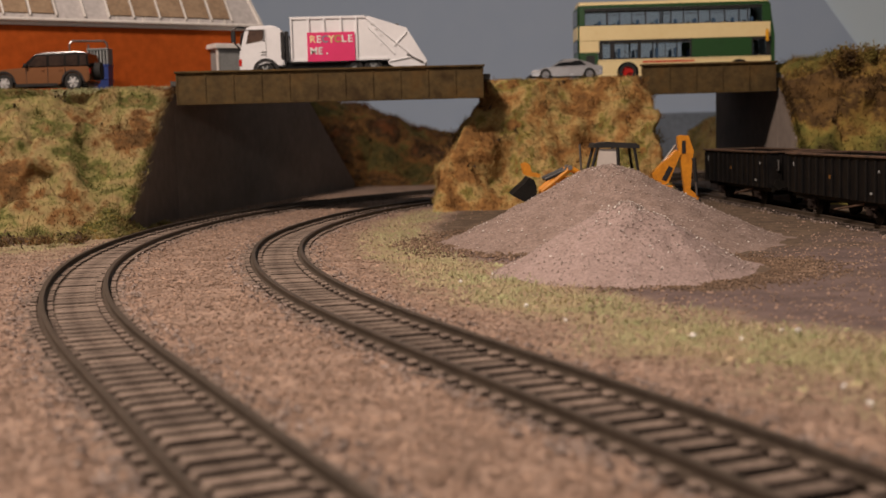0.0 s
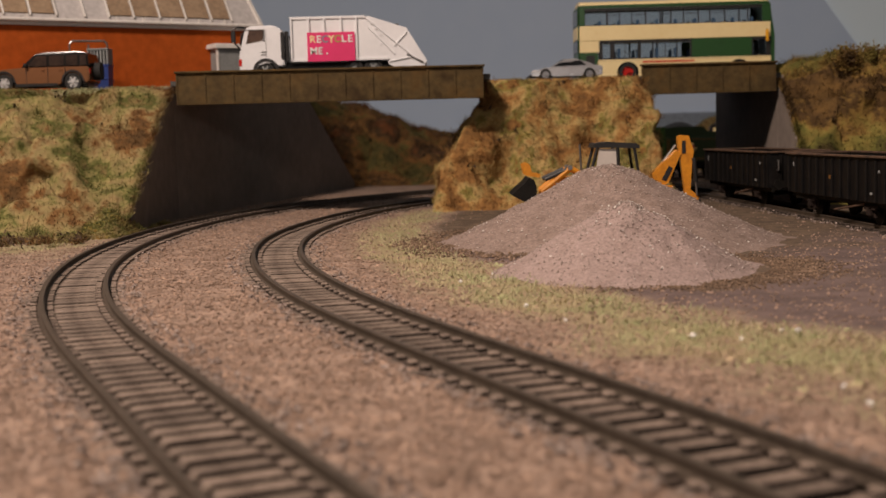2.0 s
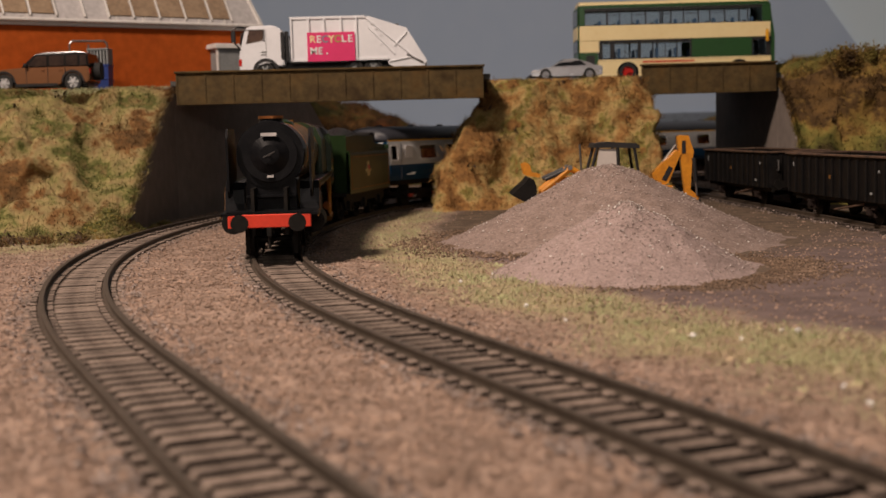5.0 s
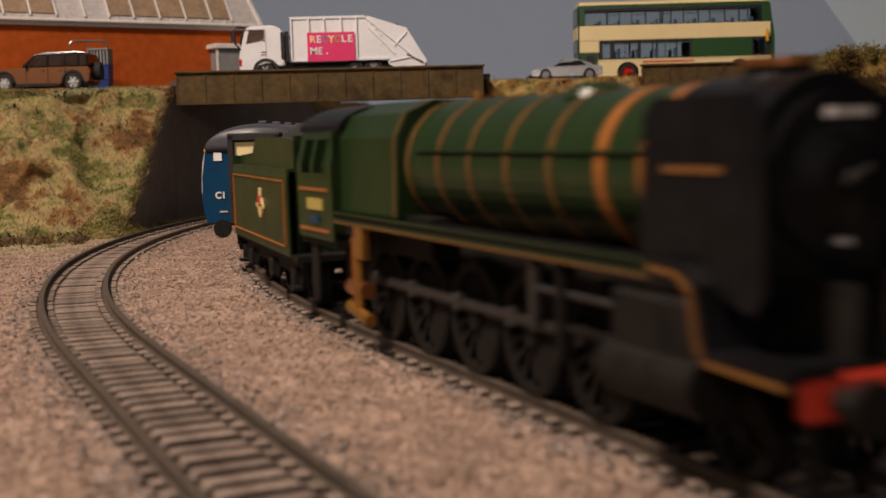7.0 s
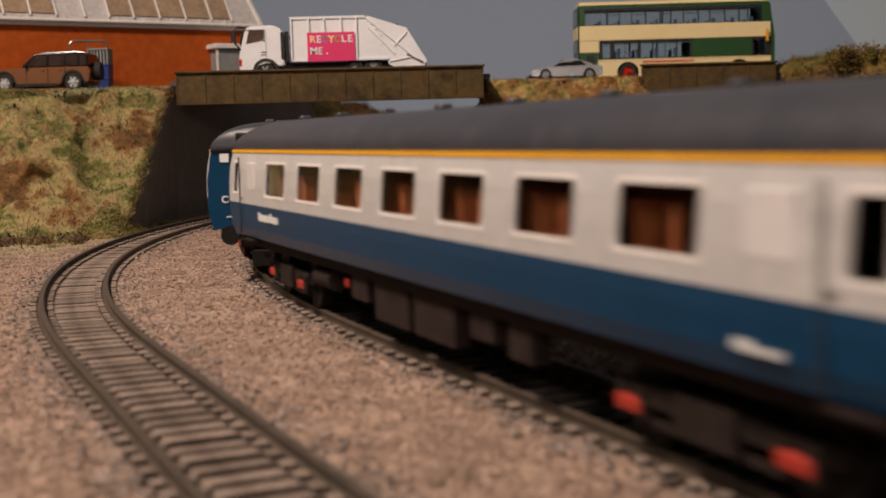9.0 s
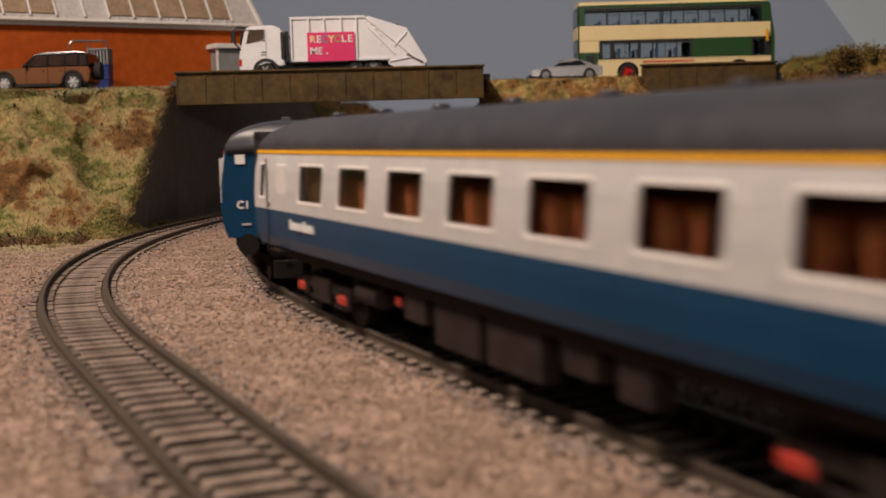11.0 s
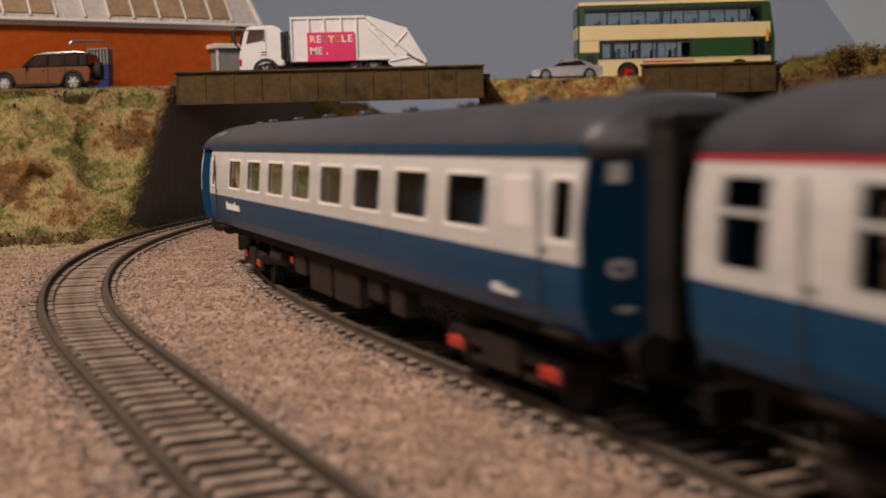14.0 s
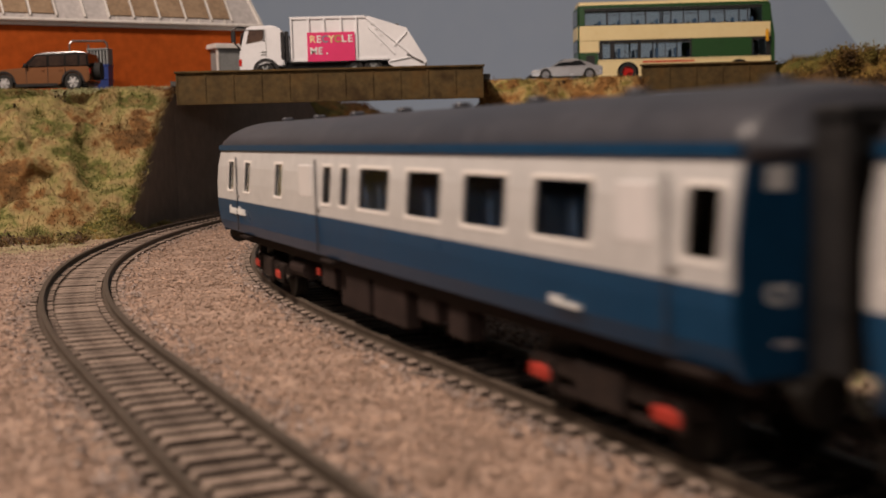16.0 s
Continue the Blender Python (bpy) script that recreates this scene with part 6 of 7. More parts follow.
        tail = part("tailgate_side", extrude_profile([(X(690), Z(117)), (X(649), Z(30)), (X(655), Z(29)), (X(722), Z(52)), (X(757), Z(112)), (X(752), Z(121)), (X(697), Z(121))], min(s * 0.0148, s * 0.0156), max(s * 0.0148, s * 0.0156)), M["truck_white"], c, "white sloping tailgate side")
        for a, b, r in (((650, 32), (738, 108), 0.0005), ((655, 50), (700, 98), 0.0004), ((700, 84), (722, 60), 0.0004), ((690, 112), (735, 104), 0.0004)):
            part("tailgate_brace", rod((X(a[0]), s * 0.0160, Z(a[1])), (X(b[0]), s * 0.0160, Z(b[1])), r), M["truck_white"], tail)
        part("hydraulic_ram", rod((X(722), s * 0.0161, Z(100)), (X(750), s * 0.0161, Z(115)), 0.0005), M["steel"], tail)
        for p, q_ in ((660, 42), (668, 52), (676, 63), (676, 80)):
            part("bolt", cyl(bmesh.new(), (X(p), s * 0.0154, Z(q_)), (X(p), s * 0.0162, Z(q_)), 0.0006, 10), M["truck_white"], tail)
    poster = part("poster", boxes([(X(547), X(631), -0.0176, -0.0168, Z(109), Z(57))]), M["pink"], c, "pink recycling poster")
    turn = Matrix.Rotation(math.radians(90), 4, "X")
    tones = [M["bus_cream"], M["marking"], M["hills"], M["bus_cream"], M["number"], M["marking"], M["marking"]]
    for i, ch in enumerate("RECYCLE"):
        text_mesh(ch, 0.0058, tones[i], poster, Matrix.Translation((X(556.5 + i * 11), -0.0177, Z(75))) @ turn, label="printed letter")
    for i, ch in enumerate("ME."):
        text_mesh(ch, 0.0058, [M["marking"], M["frosted"], M["marking"]][i], poster, Matrix.Translation((X(558 + i * 11.5), -0.0177, Z(96))) @ turn, label="printed letter")
    part("body_floor", boxes([(X(518), X(695), -0.0150, 0.0150, Z(109), Z(106))]), M["truck_white"], c)
    part("body_top", boxes([(X(518), X(650), -0.0155, 0.0155, Z(31), Z(29))]), M["truck_white"], c)
    part("body_front", boxes([(X(517), X(520), -0.0150, 0.0150, Z(107), Z(30))]), M["truck_white"], c)
    part("tailgate_back", extrude_profile([(X(655), Z(30)), (X(722), Z(53)), (X(755), Z(112)), (X(748), Z(112)), (X(718), Z(57)), (X(655), Z(34))], -0.0148, 0.0148), M["truck_white"], c)
    part("chassis", boxes([(X(450), X(740), -0.0065, 0.0065, 0.0048, 0.0105)]), M["black"], c)
    part("beacon", cyl(bmesh.new(), (X(704), -0.010, Z(49)), (X(704), -0.010, Z(43)), 0.0012, 10), M["black"], c)
    part("windscreen", extrude_profile([(X(425.5), Z(74)), (X(434.5), Z(49)), (X(436), Z(49)), (X(427), Z(74))], -0.0138, 0.0138), M["dark_glass"], c)
    part("exhaust_stack", boxes([(X(506), X(512), -0.0140, -0.0100, Z(108), Z(52))], 0.0004), M["black"], c)


refuse_truck()


def sports_car():
    c = thing("sports_car", "silver low sports coupe beside the bus", "car", pose(0.0838, 0.806, ROAD_MID + 0.0002) @ Matrix.Diagonal((0.87, 1, 0.87, 1)))
    low = [(-0.0265, 0.0030), (-0.0262, 0.0065), (-0.0180, 0.0092), (-0.0120, 0.0098), (0.0230, 0.0108), (0.0262, 0.0095), (0.0262, 0.0035), (0.0215, 0.0025), (0.0200, 0.0065), (0.0165, 0.0082), (0.0125, 0.0065), (0.0110, 0.0025), (-0.0115, 0.0025), (-0.0130, 0.0062), (-0.0165, 0.0076), (-0.0200, 0.0062), (-0.0215, 0.0028)]
    body_shell(c, "body", "silver", low, 0.0118, 0.06, "silver bodywork", 0.0005)
    body_shell(c, "roof", "silver", [(-0.0125, 0.0097), (-0.0030, 0.0155), (0.0060, 0.0160), (0.0170, 0.0125), (0.0205, 0.0105)], 0.0098, 0.18, "", 0.0005)
    for s in (-1, 1):
        bm = bmesh.new()
        v = [bm.verts.new((x, s * y, z)) for x, y, z in ((-0.0100, 0.0100, 0.0104), (0.0140, 0.0100, 0.0110), (0.0105, 0.0088, 0.0142), (-0.0030, 0.0085, 0.0146))]
        bm.faces.new(v)
        bmesh.ops.solidify(bm, geom=bm.faces[:], thickness=0.0003)
        part("side_window", bm, M["dark_glass"], c)
        part("headlight", boxes([(-0.0255, -0.0225, s * 0.0085 - 0.0014, s * 0.0085 + 0.0014, 0.0064, 0.0080)], 0.0004), M["lamp_clear"], c)
        for x in (-0.0165, 0.0163):
            road_wheel(c, x, s * 0.0119, 0.0044, 0.0044, 0.0030, "tyre", "silver", 5)
    part("splitter", boxes([(-0.0290, -0.0258, -0.0100, 0.0100, 0.0028, 0.0040)], 0.0003), M["black"], c)
    part("windscreen", extrude_profile([(-0.0118, 0.0104), (-0.0040, 0.0150), (-0.0032, 0.0150), (-0.0108, 0.0104)], -0.0084, 0.0084), M["dark_glass"], c)


sports_car()


def bus():
    c = thing("double_decker_bus", "green and cream double-decker bus on the road", "bus", pose(0.1618, 0.8525, ROAD_MID + 0.0002, 0, 0, -0.5))
    k = 0.835 / 2150

    def X(p):
        return (p - 1199) * k

    def Z(p):
        return (141.5 - p) * k * 0.985
    R, F = X(1032), X(1366)
    H = 0.0166
    for s in (-1, 1):
        up = [(X(a), X(b), Z(41), Z(19)) for a, b in ((1043, 1078), (1083, 1101), (1104, 1122), (1125, 1146), (1150, 1171), (1175, 1190), (1194, 1212), (1216, 1238), (1242, 1258), (1262, 1284), (1288, 1309), (1313, 1324), (1328, 1350))]
        lo = [(X(a), X(b), Z(100), Z(75)) for a, b in ((1073, 1084), (1094, 1110), (1113, 1132), (1140, 1158), (1162, 1180), (1183, 1200), (1204, 1224), (1336, 1348), (1350, 1357))]
        up = [(a - k, b + k, c_ - k, d_ + k) for a, b, c_, d_ in up]
        lo = [(a - k, b + k, c_ - k, d_ + k) for a, b, c_, d_ in lo]
        if s > 0:
            up = [(X(1040), X(1190), Z(42), Z(13.6)), (X(1193), X(1354), Z(42), Z(13.6))]
            lo = [(X(1070), X(1130), Z(101), Z(70.6)), (X(1133), X(1180), Z(101), Z(70.6)), (X(1183), X(1226), Z(101), Z(70.6)), (X(1334), X(1357), Z(101), Z(70.6))]
        n = len(lo) - (2 if s < 0 else 1)
        ub = part("upper_side", holed_wall(s, R, F, [(Z(43), H), (Z(13), H - 0.0005)], up), M["black"], c, "black upper window band")
        lb = part("lower_side", holed_wall(s, X(1066), X(1228), [(Z(103), H), (Z(70), H)], lo[:n]), M["black"], c, "black lower window band")
        part("blind_panel", holed_wall(s, X(1228), X(1333), [(Z(103), H), (Z(70), H)], []), M["bus_green"], c, "plain green side panel")
        fb = part("front_side", holed_wall(s, X(1333), F, [(Z(103), H), (Z(70), H)], lo[n:]), M["black"], c)
        part("rear_quarter", boxes([(R, X(1066), min(s * (H - 0.0006), s * H), max(s * (H - 0.0006), s * H), Z(90), Z(70))]), M["bus_cream"], c)
        part("rear_corner", boxes([(R, X(1064), min(s * (H - 0.0006), s * H), max(s * (H - 0.0006), s * H), Z(113), Z(90.2))]), M["bus_green"], c)
        part("engine_vent", boxes([(X(1043), X(1058), min(s * H, s * (H + 0.0003)), max(s * H, s * (H + 0.0003)), Z(112), Z(95))]), M["black"], c)
        part("waist_band", boxes([(R, F, min(s * (H - 0.0006), s * (H + 0.0002)), max(s * (H - 0.0006), s * (H + 0.0002)), Z(69.6), Z(43.4))], 0.0002), M["bus_cream"], c, "cream band between the decks")
        part("roof_band", boxes([(R, X(1362), min(s * (H - 0.0012), s * (H - 0.0004)), max(s * (H - 0.0012), s * (H - 0.0004)), Z(12.6), Z(7))]), M["bus_green"], c)
        for a, b in ((R, X(1041)), (X(1351), F)):
            part("upper_corner", boxes([(a, b, min(s * H, s * (H + 0.0002)), max(s * H, s * (H + 0.0002)), Z(42.5), Z(13))]), M["bus_green"], c)
        part("lining", boxes([(X(1064), F, min(s * H, s * (H + 0.0003)), max(s * H, s * (H + 0.0003)), Z(105), Z(103.2))]), M["bus_cream"], c)
        part("skirt_lining", boxes([(X(1142), X(1232), min(s * H, s * (H + 0.0004)), max(s * H, s * (H + 0.0004)), Z(110), Z(107.4))]), M["beam_red"], c, "orange-red lettering bar along the skirt")
        skirt = [(X(1062), Z(105.2)), (X(1062), Z(138))]
        for p_ in (1116, 1311):
            skirt += [(X(p_) - 0.0074 * math.cos(math.radians(d)), max(Z(138), 0.0055 + 0.0074 * math.sin(math.radians(d)))) for d in range(-30, 211, 15)]
        skirt += [(F, Z(138)), (F, Z(105.2))]
        part("skirt", extrude_profile(skirt, min(s * (H - 0.0006), s * H), max(s * (H - 0.0006), s * H)), M["bus_cream"], c, "cream skirt panel with round wheel arches")
        for p_ in (1116, 1311):
            part("wheel_arch", cyl(bmesh.new(), (X(p_), s * (H - 0.0066), 0.0072), (X(p_), s * (H - 0.0060), 0.0072), 0.0080, 24), M["black"], c)
        for h in up:
            pane = part("pane", boxes([(h[0], h[1], s * (H - 0.0005) - 0.0001, s * (H - 0.0005) + 0.0001, h[2], h[3])]), M["glass"], ub)
            pane.visible_shadow = False
        for h in up[1:10:2] if s < 0 else ():
            part("vent_bar", boxes([(h[0], h[1], s * H - 0.0003, s * H + 0.0001, Z(26), Z(25))]), M["black"], ub)
        for h in lo[:n]:
            pane = part("pane", boxes([(h[0], h[1], s * (H - 0.0005) - 0.0001, s * (H - 0.0005) + 0.0001, h[2], h[3])]), M["glass"], lb)
            pane.visible_shadow = False
        for h in lo[n:]:
            pane = part("pane", boxes([(h[0], h[1], s * (H - 0.0005) - 0.0001, s * (H - 0.0005) + 0.0001, h[2], h[3])]), M["glass"], fb)
            pane.visible_shadow = False
        for p in (1116, 1311):
            road_wheel(c, X(p), s * (H - 0.0012), 0.0062, 0.0062, 0.0046, "tyre", "lamp_red", 3)
        part("mirror", boxes([(X(1356), X(1361), s * (H + 0.0024) - 0.0008, s * (H + 0.0024) + 0.0008, Z(78), Z(58))], 0.0003), M["yellow" if s < 0 else "black"], c, "door mirror on a black arm")
        part("mirror_arm", rod((X(1362), s * H, Z(58)), (X(1358), s * (H + 0.0024), Z(58)), 0.0003, 6), M["black"], c)
    part("roof", loft([[(x, y * kx, z) for y, z in ((-0.0158, Z(8)), (0.0158, Z(8)), (0.0150, Z(3)), (0.0110, Z(0)), (-0.0110, Z(0)), (-0.0150, Z(3)))] for x, kx in ((R + 0.0003, 0.97), (R + 0.003, 1), (X(1358), 1), (X(1363), 0.96))]), M["bus_cream"], c, "cream roof")
    rear = part("rear_panel", boxes([(R - 0.0010, R - 0.0001, -0.0162, 0.0162, Z(135), Z(8))], 0.0004), M["bus_green"], c, "green rear panel")
    for z0, z1, m_ in ((40, 14, "dark_glass"), (88, 68, "dark_glass"), (66, 44, "bus_cream")):
        part("rear_window" if m_ == "dark_glass" else "rear_band", boxes([(R - 0.0014, R - 0.0010, -0.0140, 0.0140, Z(z0), Z(z1))]), M[m_], rear)
    front = part("front_panel", extrude_profile([(F, Z(137)), (F + 0.0028, Z(137)), (F + 0.0030, Z(70)), (F - 0.0004, Z(9)), (F - 0.0030, Z(9)), (F + 0.0001, Z(70))], -0.0160, 0.0160), M["bus_green"], c, "green raked front")
    part("windscreen", boxes([(F + 0.0029, F + 0.0034, -0.0140, 0.0140, Z(100), Z(72))]), M["dark_glass"], front)
    for z in (Z(139), Z(62)):
        part("floor", boxes([(R, F, -0.0155, 0.0155, z - 0.0004, z + 0.0004)]), M["frosted"], c)
    part("ceiling_lining", boxes([(R + 0.001, F - 0.003, -0.0150, 0.0150, Z(11), Z(10))]), M["frosted"], c)
    for deck, top in ((Z(105), 0), (Z(56), 1)):
        for x in np.linspace(R + 0.012, F - 0.014, 9):
            for y in (-0.0105, 0.0105):
                share("seat", SEATS["seat_blue"], c, pose(x, y, deck + (0.0002 if top else -0.0002), 0, 0, 180) @ Matrix.Diagonal((0.9, 1, 0.52, 1)))


bus()


# ---- digger behind the gravel ----
def digger():
    c = thing("backhoe_loader", "orange-yellow backhoe loader with black cab behind the gravel", "digger", pose(0.0819, 0.585, -0.0030))
    k = 0.585 / 2150

    def P(p, q, y=0.0):
        return Vector(((p - 1085) * k, y, (229.5 - (p - 1085) * 0.027 - q) * k + 0.0456))

    def plate_(name, pts, y, w, material, parent, label=""):
        return part(name, extrude_profile([(P(*p).x, P(*p).z) for p in pts], y - w / 2, y + w / 2), material, parent, label)
    cabin = part("cab_roof", extrude_profile([(P(1049, 262).x, P(1049, 262).z), (P(1052, 255).x, P(1052, 255).z), (P(1075, 252).x, P(1075, 252).z), (P(1124, 254).x, P(1124, 254).z), (P(1130, 258).x, P(1130, 258).z), (P(1130, 263).x, P(1130, 263).z)], -0.0098, 0.0098), M["black"], c, "black cab roof")
    for s in (-1, 1):
        for a, b, w in (((1057, 262), (1044, 310), 0.0012), ((1092, 262), (1094, 320), 0.0014), ((1121, 262), (1131, 325), 0.0012)):
            pa, pb = P(*a, s * 0.0088), P(*b, s * 0.0088)
            part("cab_pillar", rod(pa, pb, w * 0.6, 8), M["black"], cabin)
        # near pane is opaque: its pale colour paints in the glass reflection
        part("cab_window", extrude_profile([(P(*q).x, P(*q).z) for q in ((1060, 264), (1090, 264), (1091, 312), (1052, 312))], s * 0.0086 - 0.0001, s * 0.0086 + 0.0001), M["cab_reflection"] if s < 0 else M["glass"], cabin, "cab window with its pale reflection put into the colour")
        part("rear_window", extrude_profile([(P(*q).x, P(*q).z) for q in ((1095, 264), (1119, 264), (1128, 318), (1096, 318))], s * 0.0086 - 0.0001, s * 0.0086 + 0.0001), M["glass"], cabin)
        for x, r in ((0.0125, 0.0105), (-0.0185, 0.0072)):
            road_wheel(c, x, s * 0.0145, r, r, 0.0058, "tyre", "jcb", 6)
        for a, b in (((1050, 318), (1010, 298)), ((1010, 298), (960, 338)), ((1030, 330), (958, 340))):
            part("loader_arm", rod(P(*a, s * 0.0075), P(*b, s * 0.0075), 0.0013, 8), M["jcb"], c, "orange loader arm")
        part("loader_ram", rod(P(1004, 300, s * 0.0075), P(965, 318, s * 0.0075), 0.0010, 10), M["black"], c)
        part("pivot_pin", cyl(bmesh.new(), P(1009, 297, s * 0.0062), P(1009, 297, s * 0.0088), 0.0012, 12), M["steel"], c)
        part("tipping_link", extrude_profile([(P(*q).x, P(*q).z) for q in ((926, 292), (934, 288), (939, 292), (943, 306), (958, 308), (956, 314), (938, 312), (931, 310))], s * 0.0070 - 0.0006, s * 0.0070 + 0.0006), M["jcb"], c)
        part("stabiliser", boxes([(0.0240, 0.0275, s * 0.0090 - 0.0010, s * 0.0090 + 0.0010, 0.0030, 0.0170)], 0.0003), M["jcb"], c)
    part("bucket", loft([[(P(p, q).x, y, P(p, q).z) for p, q in ((906, 344), (911, 338), (928, 324), (936, 314), (944, 317), (949, 330), (948, 345), (930, 357))] for y in (-0.0140, 0.0140)]), M["soot"], c, "dark steel loading bucket")
    part("engine_bonnet", boxes([(-0.0290, -0.0080, -0.0070, 0.0070, 0.0110, 0.0235)], 0.0012), M["jcb"], c, "orange-yellow bonnet")
    part("chassis", boxes([(-0.0280, 0.0250, -0.0060, 0.0060, 0.0070, 0.0130)], 0.0005), M["black"], c)
    part("cab_body", boxes([(-0.0085, 0.0120, -0.0090, 0.0090, 0.0120, 0.0215)], 0.0006), M["jcb"], c)
    part("exhaust", rod(P(1028, 256, -0.004), P(1031, 320, -0.004), 0.0005), M["steel"], c, "thin exhaust pipe")
    part("boom_base", boxes([(0.0240, 0.0290, -0.0045, 0.0045, 0.0085, 0.0180)], 0.0005), M["jcb"], c)
    part("boom", loft([[(P(p, q).x, y, P(p, q).z) for p, q in ((1158, 318), (1155, 308), (1199, 266), (1207, 272), (1184, 324), (1172, 332))] for y in (-0.0026, 0.0026)]), M["jcb"], c, "orange-yellow backhoe boom")
    part("dipper", loft([[(P(p, q).x, y, P(p, q).z) for p, q in ((1201, 243), (1207, 240), (1221, 241), (1224, 252), (1230, 268), (1227, 284), (1223, 342), (1214, 340), (1207, 290), (1203, 262))] for y in (-0.0020, 0.0020)]), M["jcb"], c, "orange-yellow dipper arm")
    part("bucket_link", loft([[(P(p, q).x, y, P(p, q).z) for p, q in ((1212, 338), (1224, 336), (1238, 348), (1238, 360), (1228, 358), (1216, 348))] for y in (-0.0022, 0.0022)]), M["jcb"], c)
    part("backhoe_bucket", loft([[(P(p, q).x, y, P(p, q).z) for p, q in ((1226, 356), (1240, 352), (1238, 376), (1222, 384), (1208, 376), (1214, 370))] for y in (-0.0040, 0.0040)]), M["black"], c)
    part("dipper_ram", rod(P(1229, 280, -0.0028), P(1232, 322, -0.0028), 0.0010, 10), M["black"], c)
    part("ram_rod", rod(P(1232, 322, -0.0028), P(1234, 346, -0.0028), 0.0005), M["steel"], c)
    part("boom_ram", rod(P(1178, 288, 0.0030), P(1201, 258, 0.0030), 0.0007), M["steel"], c)
    part("maker_mark", loft([[(P(p, q).x, y, P(p, q).z) for p, q in ((1172, 318), (1180, 321), (1192, 298), (1185, 294))] for y in (-0.0029, -0.0027)]), M["black"], c, "dark maker's mark panel")
    part("maker_mark", loft([[(P(p, q).x, y, P(p, q).z) for p, q in ((1208, 272), (1215, 272), (1215, 250), (1209, 250))] for y in (-0.0023, -0.0021)]), M["black"], c)


digger()


# ---- wagons in the siding ----
def wagon(label, s):
    p, h = on(SIDING, s), heading(SIDING, s)
    c = thing("open_wagon", label, "goods wagon", pose(p.x, p.y, 0, 0, 0, math.degrees(h)), "wagons in the siding")
    L, W, z0, z1 = 0.0600, 0.0160, 0.0100, 0.0280
    for s_ in (-1, 1):
        side = part("side", boxes([(-L, L, min(s_ * W, s_ * (W - 0.0008)), max(s_ * W, s_ * (W - 0.0008)), z0, z1)]), M["wagon"], c, "black ribbed wagon side")
        for x in np.linspace(-L + 0.003, L - 0.003, 13):
            part("rib", boxes([(x - 0.0007, x + 0.0007, min(s_ * W, s_ * (W + 0.0011)), max(s_ * W, s_ * (W + 0.0011)), z0, z1 - 0.001)], 0.0002), M["wagon"], side)
        part("top_rim", boxes([(-L - 0.0006, L + 0.0006, min(s_ * (W - 0.0010), s_ * (W + 0.0013)), max(s_ * (W - 0.0010), s_ * (W + 0.0013)), z1, z1 + 0.0010)], 0.0002), M["rust"], side, "worn rusty top rim")
        part("end", boxes([(min(s_ * L, s_ * (L - 0.0008)), max(s_ * L, s_ * (L - 0.0008)), -W + 0.0010, W - 0.0010, z0, z1)]), M["wagon"], c)
        part("end_rim", boxes([(min(s_ * (L - 0.0010), s_ * (L + 0.0012)), max(s_ * (L - 0.0010), s_ * (L + 0.0012)), -W + 0.0012, W - 0.0012, z1, z1 + 0.0010)], 0.0002), M["rust"], c)
        for y in (-0.009, 0.0, 0.009):
            part("end_rib", boxes([(min(s_ * L, s_ * (L + 0.0010)), max(s_ * L, s_ * (L + 0.0010)), y - 0.0007, y + 0.0007, z0, z1 - 0.001)]), M["wagon"], c)
        bm = rod((s_ * (L + 0.0022), 0.0105, 0.0240), (s_ * (L + 0.0022), 0.0105, 0.0190), 0.0004, 8)
        cyl(bm, (s_ * L, 0.0105, 0.0240), (s_ * (L + 0.0022), 0.0105, 0.0240), 0.0004, 8)
        cyl(bm, (s_ * L, 0.0105, 0.0190), (s_ * (L + 0.0022), 0.0105, 0.0190), 0.0004, 8)
        part("hand_rail", bm, M["steel"], c, "pale end handrail")
        part("solebar", boxes([(-L, L, s_ * 0.0125 - 0.0008, s_ * 0.0125 + 0.0008, 0.0078, 0.0100)]), M["soot"], c)
        for x in (-0.035, 0.035):
            part("spring", boxes([(x - 0.0085, x + 0.0085, s_ * 0.0132 - 0.0008, s_ * 0.0132 + 0.0008, 0.0074, 0.0084), (x - 0.0055, x + 0.0055, s_ * 0.0132 - 0.0008, s_ * 0.0132 + 0.0008, 0.0064, 0.0074)], 0.0002), M["underframe"], c)
            part("axle_guard", boxes([(x - 0.0036, x + 0.0036, s_ * 0.0122 - 0.0006, s_ * 0.0122 + 0.0006, 0.0030, 0.0078)], 0.0003), M["underframe"], c)
            part("axlebox", boxes([(x - 0.0018, x + 0.0018, s_ * 0.0134 - 0.0012, s_ * 0.0134 + 0.0012, 0.0040, 0.0072)], 0.0003), M["underframe"], c)
        part("brake_lever", rod((-0.030, s_ * 0.0140, 0.0085), (0.002, s_ * 0.0145, 0.0045), 0.0005, 6), M["rust"], c)
        for y in (-0.0112, 0.0112):
            bm = rod((s_ * L, y, 0.0120), (s_ * (L + 0.0045), y, 0.0120), 0.0013, 10)
            cyl(bm, (s_ * (L + 0.0045), y, 0.0120), (s_ * (L + 0.0054), y, 0.0120), 0.0028, 14)
            part("buffer", bm, M["soot"], c)
        part("coupling", boxes([(min(s_ * L, s_ * (L + 0.0120)), max(s_ * L, s_ * (L + 0.0120)), -0.0011, 0.0011, 0.0062, 0.0080), (min(s_ * (L + 0.0100), s_ * (L + 0.0118)), max(s_ * (L + 0.0100), s_ * (L + 0.0118)), -0.004, 0.004, 0.0050, 0.0085)]), M["soot"], c)
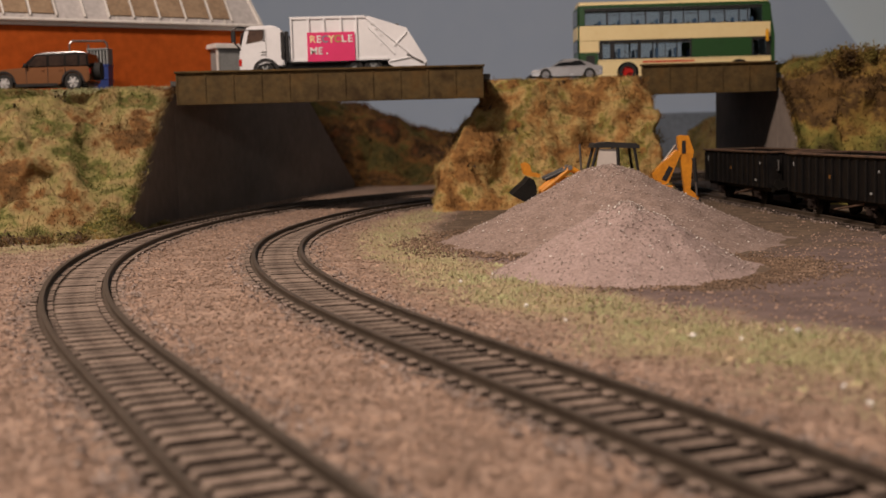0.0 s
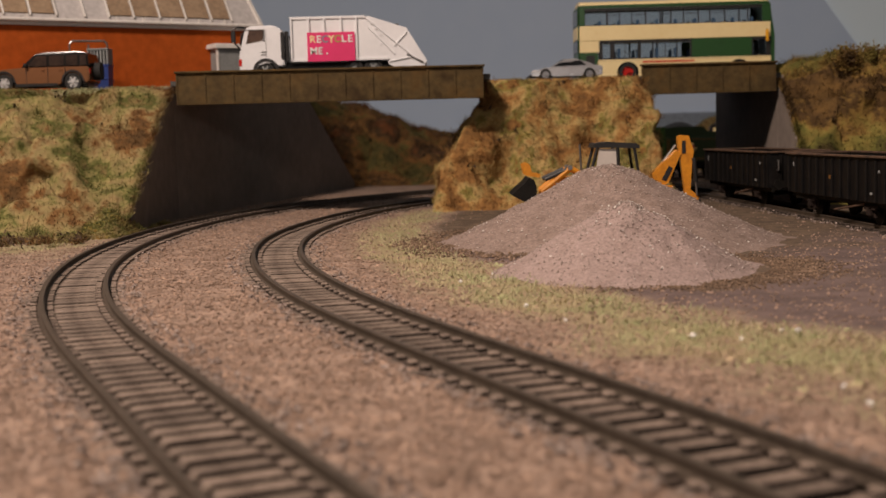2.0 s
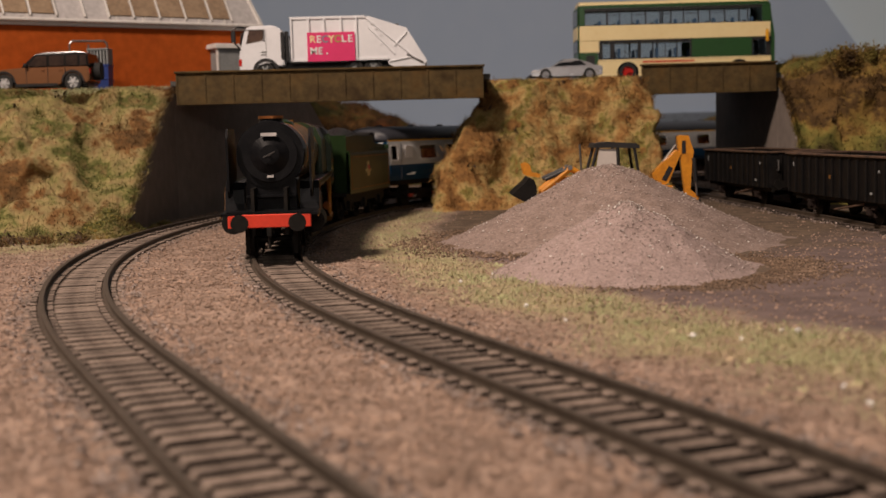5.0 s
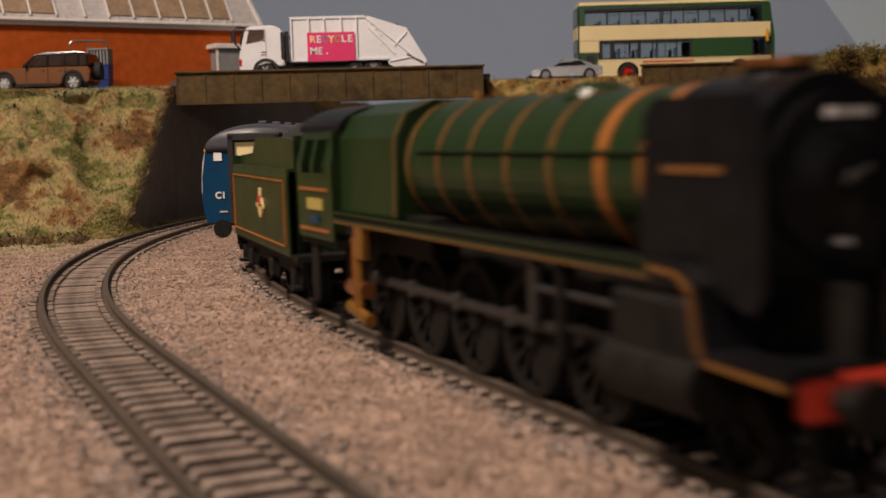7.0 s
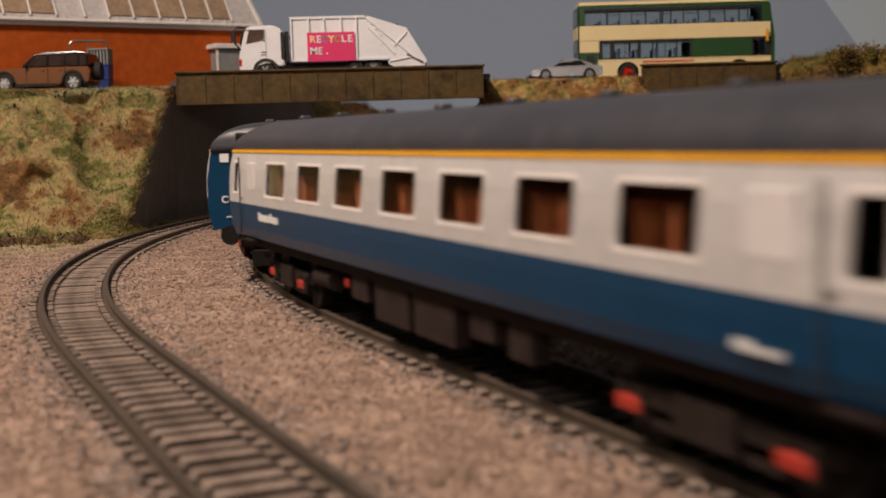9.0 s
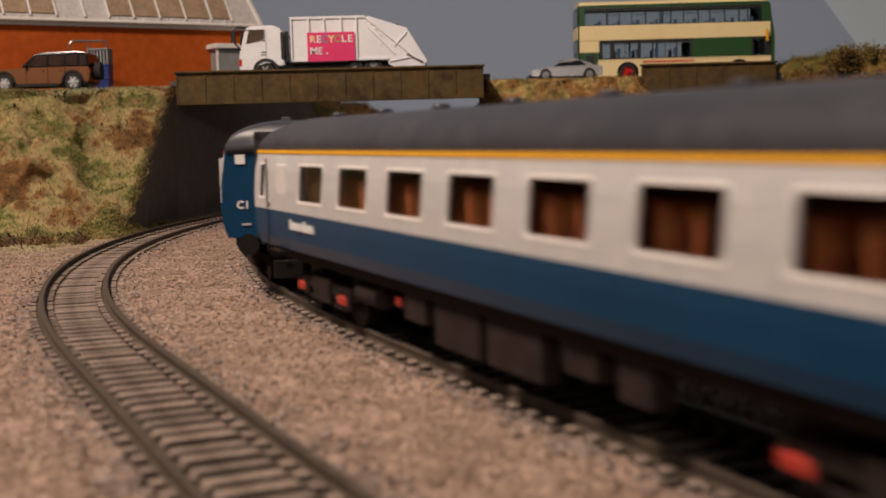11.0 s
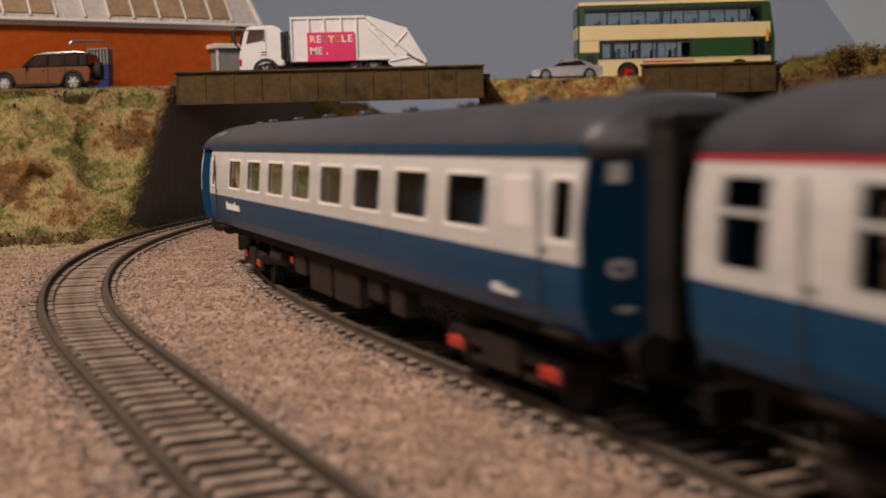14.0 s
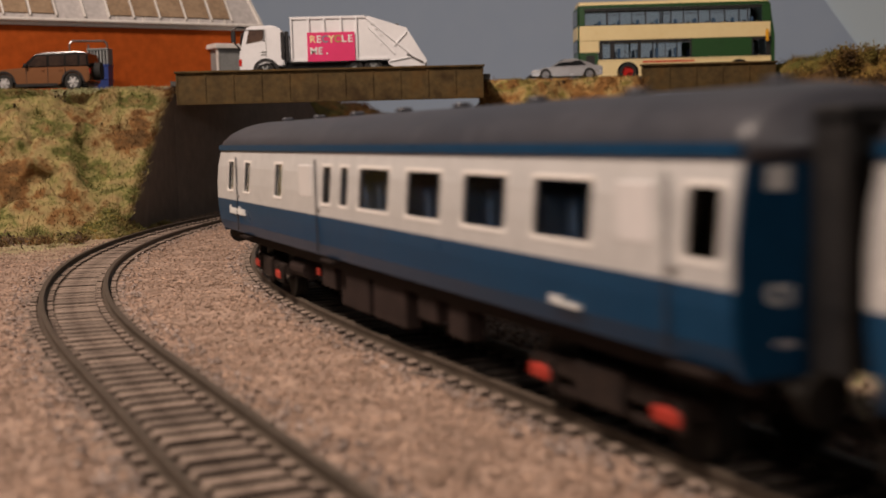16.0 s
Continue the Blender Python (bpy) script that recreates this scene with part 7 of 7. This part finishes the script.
    for x0, x1, a, b, m_ in ((0.0000, 0.0018, 0.0182, 0.0198, "lining_dim"), (-0.046, -0.0440, 0.0132, 0.0142, "grey_door"), (-0.053, -0.0522, 0.0222, 0.0234, "grey_door"), (0.048, 0.0486, 0.0225, 0.0245, "grey_door")):
        part("marking", boxes([(x0, x1, 0.0171, 0.0174, a, b)]), M[m_], c, "small stencilled marking")
    part("floor", boxes([(-L + 0.001, L - 0.001, -W + 0.001, W - 0.001, z0 - 0.0002, z0 + 0.0010)]), M["rust"], c)
    for x in (-0.035, 0.035):
        share("wheelset", AXLE, c, pose(x, 0, 0.0062))


wagon("black ribbed open wagon in the siding by the gravel yard", 0.537 - 0.300)
wagon("second black open wagon standing further under the bridge", 0.690 - 0.300)


# ---- the train's way ----
SPEED = 0.158
PITCH = 0.2838


def place(front, base):
    """The pose of a vehicle whose front pivot stands at that arc length, with its heading."""
    a, b = on(INNER, front), on(INNER, front + base)
    d = a - b
    m = (a + b) / 2
    return pose(m.x, m.y, 0, 0, 0, math.degrees(math.atan2(d.y, d.x)))


def coach_front(number, t):
    return 0.184 + SPEED * (8.5 - t) + PITCH * (number - 1) + float(np.interp(t, [8.4, 9.0, 9.4, 11.4, 12.3, 13.0, 13.6, 14.8], [0.0, 0.004, 0.004, 0.001, 0.0012, -0.0018, -0.0018, 0.0]))


TIMES = [i * 0.25 for i in range(65)]


def motions():
    fine = [i / 15 for i in range(241)]
    each = [i / 30 for i in range(481)]
    for k, c in enumerate(COACHES, 1):
        walk(c, [(t, place(coach_front(k, t), 0.186)) for t in TIMES])
        for owner, bogie, bx in BOGIES:
            if owner is c:
                rows = []
                for t in TIMES:
                    s = coach_front(k, t) + (0.0 if bx > 0 else 0.186)
                    body = place(coach_front(k, t), 0.186).to_euler().z
                    turn = (heading(INNER, s) + math.pi - body + math.pi) % (2 * math.pi) - math.pi
                    rows.append((t, pose(bx, 0, 0, 0, 0, math.degrees(turn))))
                walk(bogie, rows)
    walk(loco, [(t, place(coach_front(1, t) - LOCO_AHEAD, 0.095)) for t in TIMES])
    walk(tender, [(t, place(coach_front(1, t) - LOCO_AHEAD + 0.1635, 0.060)) for t in TIMES])
    for wheel, x, z, r in DRIVERS:
        walk(wheel, [(t, pose(x, 0, z, 0, math.degrees(SPEED * t / r), 0)) for t in fine])
    for wheel, x, z, r in WHEELSETS:
        walk(wheel, [(t, pose(x, 0, z, 0, math.degrees(SPEED * t / r), 0)) for t in each])
    for bar, phase in RODS:
        rows = []
        for t in fine:
            a = SPEED * t / 0.0100 + math.radians(phase)
            rows.append((t, pose(0.0045 * math.cos(a), 0, 0.0100 - 0.0045 * math.sin(a))))
        walk(bar, rows)


LOCO_AHEAD = 0.3036
track("weathered running line nearer the yard, curving under the road bridge", INNER, -0.10, 1.50)
track("weathered outer running line curving under the road bridge", OUTER, -0.05, 1.20)
track("siding beside the gravel yard with dark worn rails", SIDING, 0.0, 0.68, tone="sleeper_dark")
motions()
